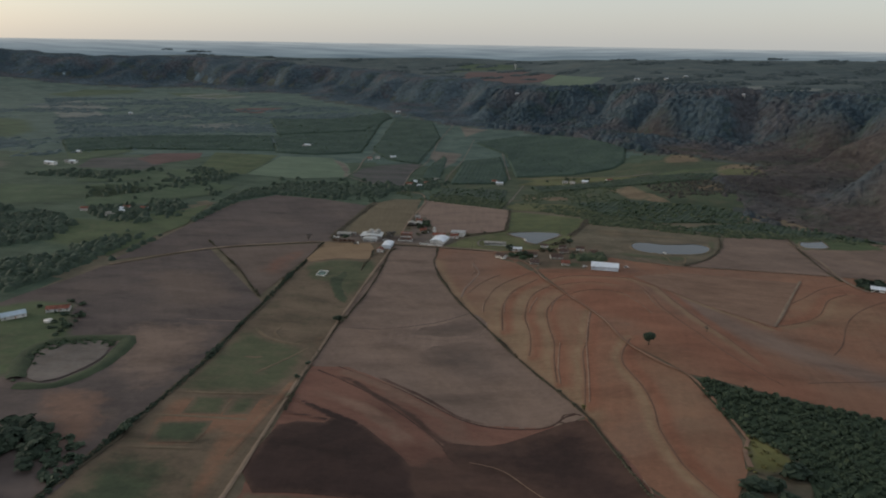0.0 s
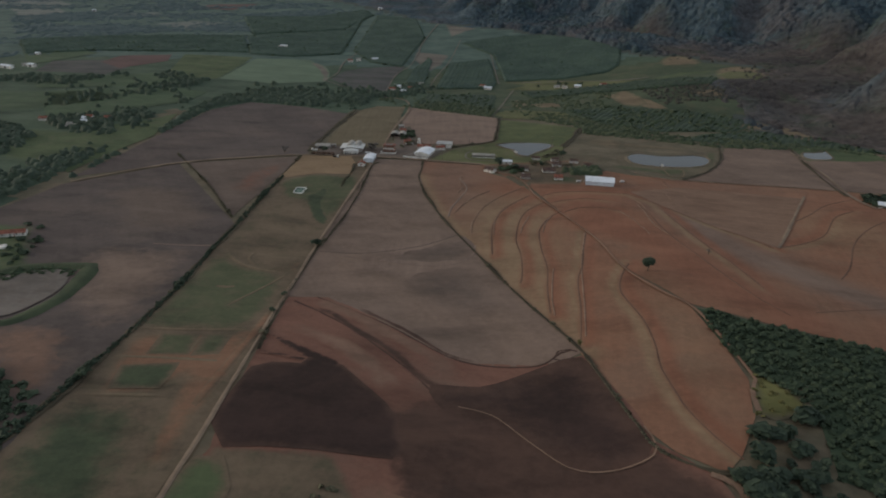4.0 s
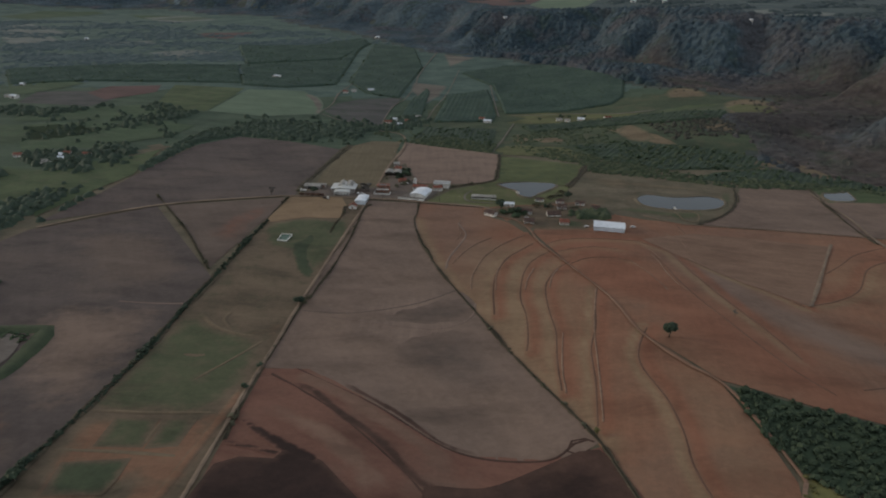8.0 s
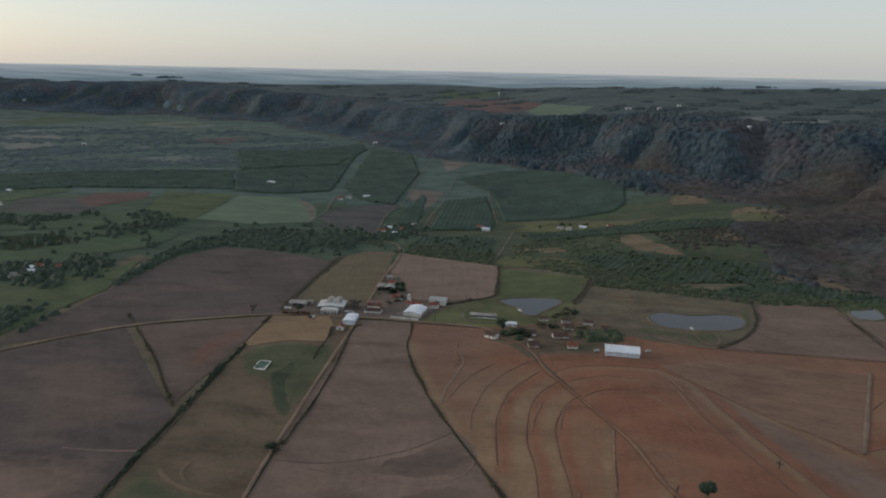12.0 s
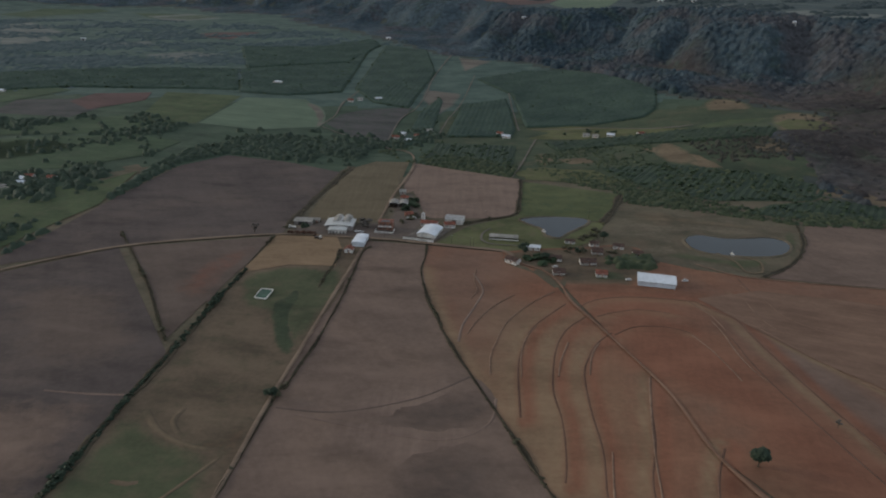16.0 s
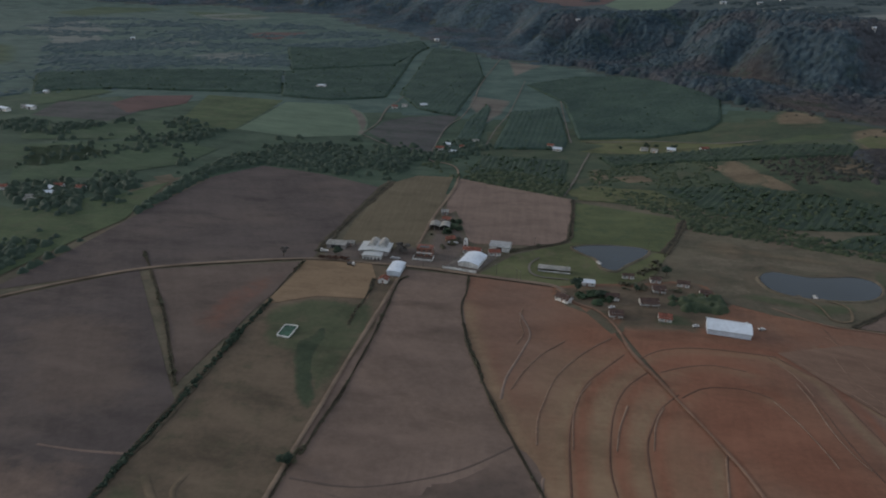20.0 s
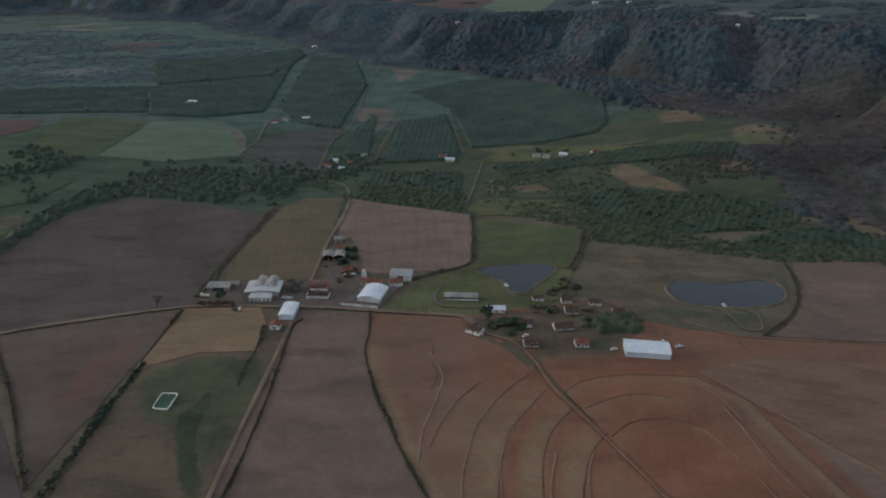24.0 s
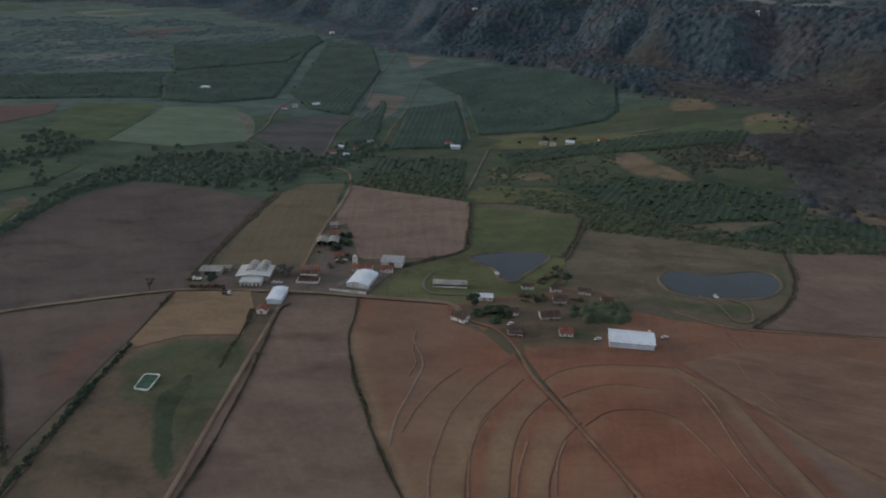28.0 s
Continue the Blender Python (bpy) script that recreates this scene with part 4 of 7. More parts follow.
sheet("green_patch", [(345, 20), (356, 40), (366, 72), (362, 84), (350, 60), (338, 16)], "strip_grass", "damp green grass beside the large pond", lift=0.55, fade=7)
sheet("bare_patch", [(250, 112), (300, 98), (345, 86), (330, 76), (270, 88)], "tan_grass", "pale worn streak in the dry grass", lift=0.55, fade=12)
sheet("bare_patch", [(118.7, 7), (126, -15.3), (146.4, -21.8), (165.8, -30.9), (158.6, -52.9), (151.6, -55.5), (138.3, -30.9), (125.4, -22.2), (115.9, -7.7)], "brick_soil", "bare orange soil at the track junction", lift=0.6, round_=True, fade=24)
sheet("homestead_grass", [(-285, -191), (-267, -176), (-226, -178), (-189, -246), (-195, -285), (-178, -333), (-300, -300), (-330, -230)], "meadow", "green grass round a small homestead", lift=0.5, fade=12)
sheet("bare_patch", [(-158, -345), (-141, -331), (-116, -332), (-93, -367), (-84, -402), (-94, -418), (-113, -405), (-125, -395)], "plum_mid", "curved red soil patch with furrow arcs", lift=0.5, round_=True, fade=24)
sheet("weedy_corner", [(243, -367), (251, -369), (258, -381), (264, -396), (254, -402), (242, -405), (234, -400)], "weeds", "yellow-green weedy field corner", lift=0.6, fade=7)
sheet("bare_patch", [(262, -371), (268, -378), (264, -397), (257, -398)], "orange_soil", "pale bare soil at the orchard corner", lift=0.7, fade=10)
sheet("bare_patch", [(241, 129), (270, 117), (288, 88), (250, 79), (227, 91)], "tan_grass", "tan worn grass on the slope", lift=0.5, fade=28)
sheet("bare_patch", [(204.9, 51.4), (238.8, 54.9), (257.3, 35.5), (226, 23.6), (196, 29)], "dry_grass", "dry worn grass near the pond", lift=0.5, fade=24)
sheet("ploughed_patch", [(-118, -341), (-86, -360), (-87, -392), (-82, -438), (-87, -454), (-107, -423), (-103, -393)], "plum_dark", "dark damp tilth beside the hedge bank", lift=0.45, fade=18)
sheet("ploughed_patch", [(-165, -208), (-85, -204), (-79, -240), (-78, -330), (-100, -345), (-140, -310), (-170, -250)], "plum_soil", "paler reddish tilth in the west field", lift=0.45, fade=34)
sheet("ploughed_patch", [(-228, -95), (-185, -73), (-138, -81), (-85, -159), (-109, -191), (-155, -190)], "plum_dark", "darker tilth in the west field", lift=0.42, fade=32)
sheet("ploughed_patch", [(37, -183), (81, -160), (105, -208), (125, -265), (94, -264), (46, -248), (10, -230)], "plum_soil_pale", "paler tilth in the middle field", lift=0.4, fade=26)
sheet("dry_field", [(-7, 705), (62, 679), (51, 590), (31, 527), (-5, 627)], "pale_grey", "pale dry plot between orchards", lift=0.5, fade=9)
sheet("dry_field", [(35, 1061), (113, 1010), (89, 965), (55, 874)], "pale_grey", "pale worn plot under the hills", lift=0.5, fade=9)
sheet("dry_field", [(404, 517), (437, 557), (468, 529), (465, 490), (409, 487)], "tan_grass", "tan clearing at the foot of the hill", lift=0.5, round_=True, fade=16.8)
sheet("dry_field", [(476, 450), (521, 473), (546, 427), (530, 372), (498, 335), (450, 343)], "tan_grass", "yellow-tan clearing on the lower slope", lift=0.5, round_=True, fade=16.8)
sheet("dry_field", [(296, 332), (322, 352), (342, 298), (341, 266), (300, 280)], "tan_grass", "bare tan scar in the orchard", lift=0.6, round_=True, fade=16.8)
sheet("dry_field", [(155, 312), (178, 331), (185, 280), (163, 254)], "tan_grass", "small dry patch by the hedge", lift=0.5, round_=True, fade=16.8)
sheet("dry_field", [(402, 200), (464, 215), (479, 183), (509, 164), (502, 149), (450, 169)], "tan_grass", "dry bare strip on the slope", lift=0.5, fade=16.8)
sheet("dry_field", [(-1538, 1845), (-1551, 2135), (-1368, 2214), (-1293, 2154), (-1390, 1799)], "pasture_light", "far green field under the escarpment", lift=0.6, fade=16.8)
sheet("dry_field", [(-1208, 2117), (-1023, 2050), (-790, 1905), (-850, 1776), (-1029, 1871)], "pasture_light", "far green fallow field", lift=0.6, fade=16.8)
sheet("dry_field", [(-1142, 1251), (-1054, 1336), (-953, 1216), (-955, 1012)], "pale_field", "far dry paddock", lift=0.6, fade=16.8)
sheet("dry_field", [(-846, 1155), (-735, 1260), (-690, 1191), (-774, 1099)], "pale_field", "thin dry paddock", lift=0.6, fade=16.8)
sheet("dry_field", [(-649, 1008), (-577, 1091), (-473, 1068), (-519, 915)], "pale_field", "dry paddock in the valley", lift=0.6, fade=16.8)
sheet("grass_field", [(-1699, 1097), (-1639, 1272), (-1311, 1152), (-1071, 1070), (-917, 866), (-871, 599), (-993, 542), (-1300, 300)], "pasture_light", "wide pale pasture in the west", lift=0.5, fade=48)
sheet("grass_field", [(-695, 209), (-655, 276), (-551, 290), (-415, 300), (-344, 286), (-375, 217), (-445, 164), (-514, 133), (-570, 99)], "pasture_light", "rolling pasture west of the stream", lift=0.5, fade=30)
sheet("ploughed_field", [(-953, 438), (-897, 521), (-779, 514), (-681, 432), (-673, 324), (-762, 269)], "pale_grey", "greyish fallow land in the west", lift=0.5, fade=60)
sheet("grass_field", [(-418, 100), (-350, 90), (-264.3, 55.3), (-263.6, 0.3), (-293, -35.7), (-359, -24)], "meadow", "green meadow beside the copse", lift=0.5, fade=18)
sheet("dry_field", [(-1337, 1422), (-1304, 1672), (-1029, 1394), (-1042, 1194)], "pale_field", "pale far paddock", lift=0.6, fade=24)
sheet("dry_field", [(-1098, 1968), (-952, 2039), (-753, 1856), (-894, 1716)], "pale_field", "pale field below the escarpment", lift=0.6, fade=24)
sheet("dry_field", [(693, 1085), (798, 1192), (919, 1055), (747, 839), (646, 831)], "pale_field", "pale bare field on the plateau", lift=0.6, fade=16.8)

sheet("rough_grass", [(158, 308), (239, 372), (315, 373), (411, 292), (487, 270), (454, 233), (343, 252), (232, 252), (155, 253)], "valley_grass", "dull brownish scrubland between orchards", lift=0.45, fade=25)
sheet("grass_field", [(154, 408), (194, 447), (261, 436), (303, 440), (366, 421), (328, 400), (256, 402), (190, 404)], "lawn", "light yellow-green strip with cottages", lift=0.5, fade=10)
sheet("grass_field", [(131, 235), (167, 261), (208, 234), (229, 198), (194, 208), (137, 218)], "lawn", "yellow-green weedy strip along a hedge", lift=0.5, fade=9)
sheet("dry_field", [(277, 338), (314, 341), (349, 293), (369, 251), (333, 256), (300, 303)], "tan_grass", "bare tan scar among the orchards", lift=0.55, fade=9)
sheet("dry_field", [(398, 313), (446, 326), (504, 315), (476, 284), (410, 289)], "tan_grass", "dry tan strip on the slope", lift=0.55, fade=14)
sheet("grass_field", [(458, 409), (493, 442), (537, 409), (517, 346), (456, 350)], "lawn", "yellow-green clearing below the wood", lift=0.55, fade=12)
sheet("grass_field", [(453, 103), (496, 116), (534, 116), (545, 60), (501, 53), (476, 53), (450, 50)], "meadow", "green grass round a small pond", lift=0.5, fade=5)
sheet("dry_field", [(462, 193), (499, 207), (525, 154), (560, 140), (512, 127), (480, 129), (466, 157)], "tan_grass", "terraced tan grass below the brown hill", lift=0.5, fade=14)
sheet("dry_field", [(175, 297), (217, 307), (237, 279), (195, 266)], "tan_grass", "dry tan weeds beside the lane", lift=0.55, fade=9)
sheet("grass_field", [(359, 421), (423, 453), (477, 452), (459, 420), (388, 406)], "meadow", "green field under the hill", lift=0.5, fade=12)

# ---------------------------------------------------------------- tracks
TRACK = ((-1, -0.05), (-0.5, 0.05), (-0.2, 0.12), (0.2, 0.12), (0.5, 0.05), (1, -0.05))
strip("farm_track", [(7.6, -0.3), (-5, -189), (-8, -283), (-7, -347), (-6, -411), (-8, -450), (-13, -477), (-45, -520)], 2.3, "dirt_track", "pale orange dirt farm track", profile=TRACK, lift=0.9)
strip("farm_road", [(5.4, 21.5), (39.1, 18.5), (80.1, 12.3), (116.8, 6.3), (124, -4.4)], 3.4, "dirt_track", "pale dirt road past the farm", profile=TRACK, lift=0.93)
strip("farm_track", [(116.8, 6.3), (129.5, -15.4), (145.6, -27.2), (155.8, -49.7), (161, -76), (176, -115), (197, -183), (206, -243), (220, -281), (234, -305), (241, -349), (244, -375)], 2.0, "red_track", "orange dirt track over the red hill", profile=TRACK, lift=0.95)
strip("farm_track", [(-254, -79), (-216.2, -43.6), (-173.8, -14), (-109.2, 10.7), (-62.1, 22.9), (-31.9, 23.1), (9.1, 21.4)], 3.2, "dirt_track", "pale dirt track along ploughed fields", profile=TRACK, lift=0.9)
strip("farm_lane", [(11, 60), (15, 138), (21, 201), (22, 255), (15, 300), (2, 318), (-16, 324)], 2.6, "dirt_track", "pale dirt lane beside the farm fields", profile=TRACK, lift=0.9)
strip("farm_lane", [(-16, 324), (-23, 366), (-22, 496), (-6, 565), (1, 670), (1, 815), (20, 1087)], 2.2, "pale_grey", "pale dirt lane leading to the orchards", profile=TRACK, lift=0.93)
strip("farm_lane", [(-17, 326), (-48, 363), (-88, 397), (-127, 440)], 2.2, "pale_grey", "pale lane towards the valley fields", profile=TRACK, lift=0.9)
strip("farm_lane", [(-127, 440), (-118, 500), (-122, 587), (-113, 708), (-131, 1119)], 2.6, "pale_grey", "straight valley lane between fields", profile=TRACK, lift=0.9)
sheet("bare_patch", [(-178, 570), (-154, 555), (-132, 502), (-124, 438), (-131, 430), (-138, 470), (-156, 522)], "pale_grey", "pale bare crescent at the crop field's headland", lift=0.55, round_=True, fade=6)
strip("orchard_lane", [(37, 394), (46, 501), (62, 618), (77, 842)], 1.8, "pale_grey", "grassy lane between orchard blocks", lift=0.9)
strip("orchard_lane", [(137, 683), (141, 559), (146, 450)], 1.8, "pale_grey", "pale lane across the orchard", lift=0.9)
strip("orchard_lane", [(130, 213), (143, 277), (166, 403)], 2.4, "pale_grey", "lane beside the orchard block", lift=0.9)
strip("orchard_lane", [(164, 456), (217, 458), (259, 455), (324, 435), (374, 436)], 3, "pale_grey", "pale lane past the cottages", lift=0.9)
strip("side_track", [(399, -67), (362, -132), (330, -188)], 2.4, "dirt_track", "short pale side track", profile=TRACK, lift=0.9)
strip("side_track", [(447, 80), (449, 5), (441, -64), (445, -99)], 3, "dirt_track", "thin field track", lift=0.9)
strip("field_path", [(262, -3), (280, -17), (296, -24), (330, -29), (382, -36), (470, -54)], 1.3, "bank_pale", "thin pale path along the field's edge", lift=0.6)
strip("pond_path", [(284.7, 20.2), (294.2, 4.3), (296.3, -14.3), (307.1, -14.1), (312.8, 4.6), (306.5, 12.3), (298.5, 16.2)], 1.6, "tan_grass", "worn footpath loop beside the pond", lift=0.9)
strip("shed_path", [(128.6, 18.5), (110.1, 19.1), (100.9, 25.1), (100.2, 40.3), (107, 53.6)], 1.5, "pale_grey", "pale path round the long shed", lift=0.9)
strip("loop_track", [(102, -392), (118, -398), (133, -417), (149, -435), (166, -437), (184, -428), (186, -416), (184, -409)], 0.8, "bank_pale", "pale curved headland track", lift=0.85)
strip("field_edge", [(244, -375), (239, -385), (237, -399)], 3, "bank_pale", "pale worn field corner", lift=0.9)
strip("south_track", [(204, -439), (212, -445), (213, -458), (210, -468)], 3, "bank_pale", "pale track beside the wood", lift=0.9)

LOW = ((-1, -0.12), (-0.5, 0.05), (0, 0.16), (0.5, 0.04), (1, -0.12))
SOFT = ((-1, 0), (-0.5, 0), (0, 0), (0.5, 0), (1, 0))
# ---------------------------------------------------------------- banks on the terraced fields
for pts in BANKS:
    strip("contour_bank", pts, 1.1, "bank_dark", "low dark earth bank along the contour", "earth bank", 0.34, LOW, 4)
for pts in ([(229, -119), (235, -138), (239, -163), (240, -175)], [(247, -98), (249, -115), (249, -142), (251, -163), (254, -174)],
            [(283.6, -38.5), (292, -60), (298, -88), (317, -108), (330, -120)], [(252, -67), (277, -110), (307, -166), (330, -188)], [(240, -70), (249, -90), (252, -110)],
            [(279, -61), (280, -89), (287, -111)], [(151, -62), (143, -70), (129, -88), (117, -110), (110, -136), (107, -153), (107, -171)], [(123, -69), (108, -88), (99, -107), (93, -125)],
            [(124, -173), (125, -147), (129, -127), (136, -112)], [(144, -172), (147, -154), (153, -133)], [(161, -170), (165, -148), (171, -133)], [(96.7, -29.1), (95.4, -48.5), (98, -63), (94, -77)],
            [(192, -173), (181, -234), (174, -296), (170, -330)], [(162, -238), (157, -278), (156, -304)]):
    strip("contour_bank", pts, 0.9, "bank_pale", "pale worn earth bank along the contour", "earth bank", 0.5, LOW, 4)
for pts in ([(12, -281), (40, -301), (63, -318), (92, -343), (110, -352), (134, -355), (146, -353), (155, -344), (161, -342)], [(0, -288), (28, -311), (52, -335), (74, -360), (90, -381)],
            [(161, -349), (157, -353), (151, -349), (154, -342), (160, -341), (164, -344)]):
    strip("plough_bank", pts, 1.5, "burnt_brown", "dark ploughed bank across the slope", "earth bank", 0.42, LOW, 4)
for pts, wid in (([(9, -297), (25, -304), (43, -324), (68, -347), (83, -368), (96, -377), (112, -378)], 7), ([(38, -293), (71, -320), (95, -343), (112, -350)], 4)):
    strip("plough_band", pts, wid, "burnt_brown", "dark damp soil along the ploughed bank", "soil", 0.5, SOFT, 4, fade=True)
for pts, wid in (([(8, -285), (40, -305), (70, -333), (100, -360)], 12), ([(0, -320), (28, -334), (52, -356), (72, -386)], 14)):
    strip("plough_band", pts, wid, "plum_mid", "paler pinkish soil between ploughed banks", "soil", 0.46, SOFT, 5, fade=True)
strip("field_bank", [(-1, -209), (32, -210), (70, -195), (96, -173)], 1.6, "plum_dark", "faint dark bank in the ploughed field", "earth bank", 0.4, LOW, 4)
for pts, wid in (([(-38, -335), (-38, -352), (-37, -366)], 3.0), ([(-79, -332), (-46, -332), (-13, -329)], 3.0), ([(-74, -366), (-46, -366), (-15, -367)], 3.0), ([(-72, -402), (-50, -401), (-32, -400)], 2.6),
                 ([(-66, -215), (-54, -230), (-40, -239), (-22, -243), (-12, -238)], 4.0), ([(-46, -212), (-48, -224), (-40, -234)], 3.0), ([(-40, -300), (-22, -262), (-14, -246)], 2.6),
                 ([(-60, -268), (-48, -270), (-40, -266)], 4.0), ([(-10, -300), (-12, -330), (-15, -368), (-18, -410)], 6.0)):
    strip("worn_path", pts, wid, "orange_soil" if wid > 5 else "tan_grass", "worn pale path through the dry grass", lift=0.72, profile=SOFT, fade=True)
for pts in ([(10, -214), (47, -223), (85, -229), (106, -216), (110, -194)], [(-124, -205), (-101, -206), (-81, -205)], [(94.9, -37.4), (102, -62), (98, -84), (90, -113), (88, -135)]):
    strip("field_bank", pts, 1.6, "plum_soil_pale", "faint pale bank in the ploughed field", "earth bank", 0.45, LOW, 4)

# ---------------------------------------------------------------- ditches, hedge lines, ponds
LINES = [
    ([(56.7, 14.7), (57.6, -12.6), (56.6, -35.7), (64, -74), (76, -113), (79, -125), (109, -203), (133, -266), (157, -322), (167, -347), (173, -372), (181, -405), (187, -424), (201, -435), (212, -438)], 2.0, "overgrown drainage ditch between fields"),
    ([(-69, -48), (-72, -92), (-75, -167), (-78, -206), (-79, -250), (-79, -310), (-79, -345), (-81, -391), (-84, -421), (-88, -457)], 4.0, "dark hedge bank along the grass strip"),
    ([(-44, 230), (-51, 167), (-56, 117), (-62, 61), (-63.8, 38.7)], 7.0, "dark hedge row beside the olive field"),
    ([(-191.5, 13), (-159.4, -32.8), (-124, -84), (-107, -113), (-84, -150)], 1.9, "dry bushy ditch across the fields"),
    ([(139, 205), (134, 134), (129, 93), (105, 76), (84, 62)], 3.5, "dark field boundary ditch"),
    ([(306.5, -22.5), (337.8, 6.6), (361, 44), (374, 91)], 4.0, "weedy boundary ditch by the pond field"),
    ([(236, 164), (220, 120), (205, 81)], 5.0, "weedy ditch down to the pond"),
    ([(13.7, 4.7), (8.8, -10.2), (8, -79), (5, -136), (1, -170), (-1, -193), (-3, -190), (-8, -277), (-4, -353)], 1.6, "dark weedy verge of the farm track"),
    ([(453, 98), (447, 48), (441, -7), (438, -63)], 2.4, "dark boundary ditch beyond the bare field"),
    ([(-9.1, -3.1), (-7.7, -23.9), (-10, -51.9), (-10, -71)], 2.2, "weedy gully beside the tan field"),
    ([(-67.1, 18.2), (-68.8, -15), (-71, -46)], 2.0, "weedy margin of the grass strip"),
]
for pts, wid, lab in LINES:
    strip("ditch", pts, wid, "ditch_grass", lab, "ditch", 0.5, DITCH, 3, 0.34)
    strip("ditch_bed", pts, wid * 0.5, "ditch_bed", "dark bottom of the " + lab, "ditch", 0.62, ((-1, 0), (0, -0.05), (1, 0)), 4)


def pond(pts, label):
    xy = curve(pts, 4, True)
    lev = float(np.mean(height(xy[:, 0], xy[:, 1]))) + 0.75
    sheet("pond", pts, "pond_water", label, "pond", round_=True, step=10, level=lev)
    grow = xy.mean(0) + (xy - xy.mean(0)) * 1.03
    strip("pond_bank", [tuple(p) for p in grow[::3]] + [tuple(grow[0])], 3.6, "pond_rough", "low grassy bank round the pond", "earth bank", 0.4, ((-1, -0.3), (-0.5, 0.5), (0.2, 0.9), (1, -0.3)), 4)


pond([(134, 81), (157, 89), (189, 88), (190, 76), (170, 49.5), (160.1, 37), (153.1, 44.3), (149, 63), (138, 69)], "still grey-blue farm pond")
pond([(266.9, 46), (279.3, 57.7), (304.6, 52.5), (340.9, 58.4), (349.3, 42.9), (337.1, 23.1), (316.9, 15.6), (286.1, 16.9), (270, 26.1)], "large still grey-blue pond")
pond([(462, 83), (483, 84), (488, 94), (483, 62), (463, 55), (454, 62)], "small still blue pond beyond the bare field")
sheet("dry_pond", [(-173, -325), (-195, -277), (-183, -260), (-161, -255), (-149, -284), (-156, -323)], "mud", "drained pond bed of pale grey mud", "pond", round_=True, lift=0.9)
strip("pond_bank", [(-181, -326), (-202, -278), (-194, -255), (-157, -247), (-148, -252), (-142, -289), (-145, -311), (-152, -332), (-173, -335)], 12, "damp_grass", "green grassy bank round the drained pond", "earth bank", 0.6, ((-1, -0.3), (-0.4, 1.2), (0.3, 1.3), (1, -0.3)), 4)
# ---------------------------------------------------------------- vegetation
def along(pts, gap, spread, seed):
    rng = np.random.default_rng(seed)
    line = curve(pts, gap)
    p = np.repeat(line, 2, axis=0)
    return (p + rng.normal(0, spread, p.shape)).T


for i, (pts, wid, lab) in enumerate(LINES):
    x, y = along(pts, 1.6, wid * 0.2, 40 + i)
    rng = np.random.default_rng(70 + i)
    bunch = np.sin(x / 7 + y / 11 + i) + np.sin(x / 19 - y / 23) + 0.7 * np.sin(y / 5.3 + 2 * i)
    k = rng.random(len(x)) < np.clip(0.35 + 0.4 * bunch, 0.05, 1)
    x, y, bunch = x[k], y[k], bunch[k]
    big = rng.random(len(x)) < 0.03
    size = rng.uniform(0.4, 1.0, len(x)) * (1 + 0.35 * np.clip(bunch, 0, 2)) + big * rng.uniform(0.6, 2.2, len(x))
    woods("ditch_scrub", x, y, size, 12, "leaf_scrub", "dark weeds and bushes along the " + lab.split(" ", 1)[1].split(" ")[-1], "bushes", 0.3, 30 + i, 0.8, 0.0)


# the hedge itself: dark bushes of uneven height along its bank
x, y = along(LINES[1][0], 1.3, 0.7, 90)
rng = np.random.default_rng(91)
tall = rng.uniform(0.8, 2.0, len(x)) * (1 + 0.5 * np.clip(np.sin(y / 9) + np.sin(y / 23), 0, 2))
woods("hedge_bushes", x, y, tall, 16, "leaf_wood", "dark dense bushes of the long hedge", "hedge", 0.26, 92, 0.7, 0.0)


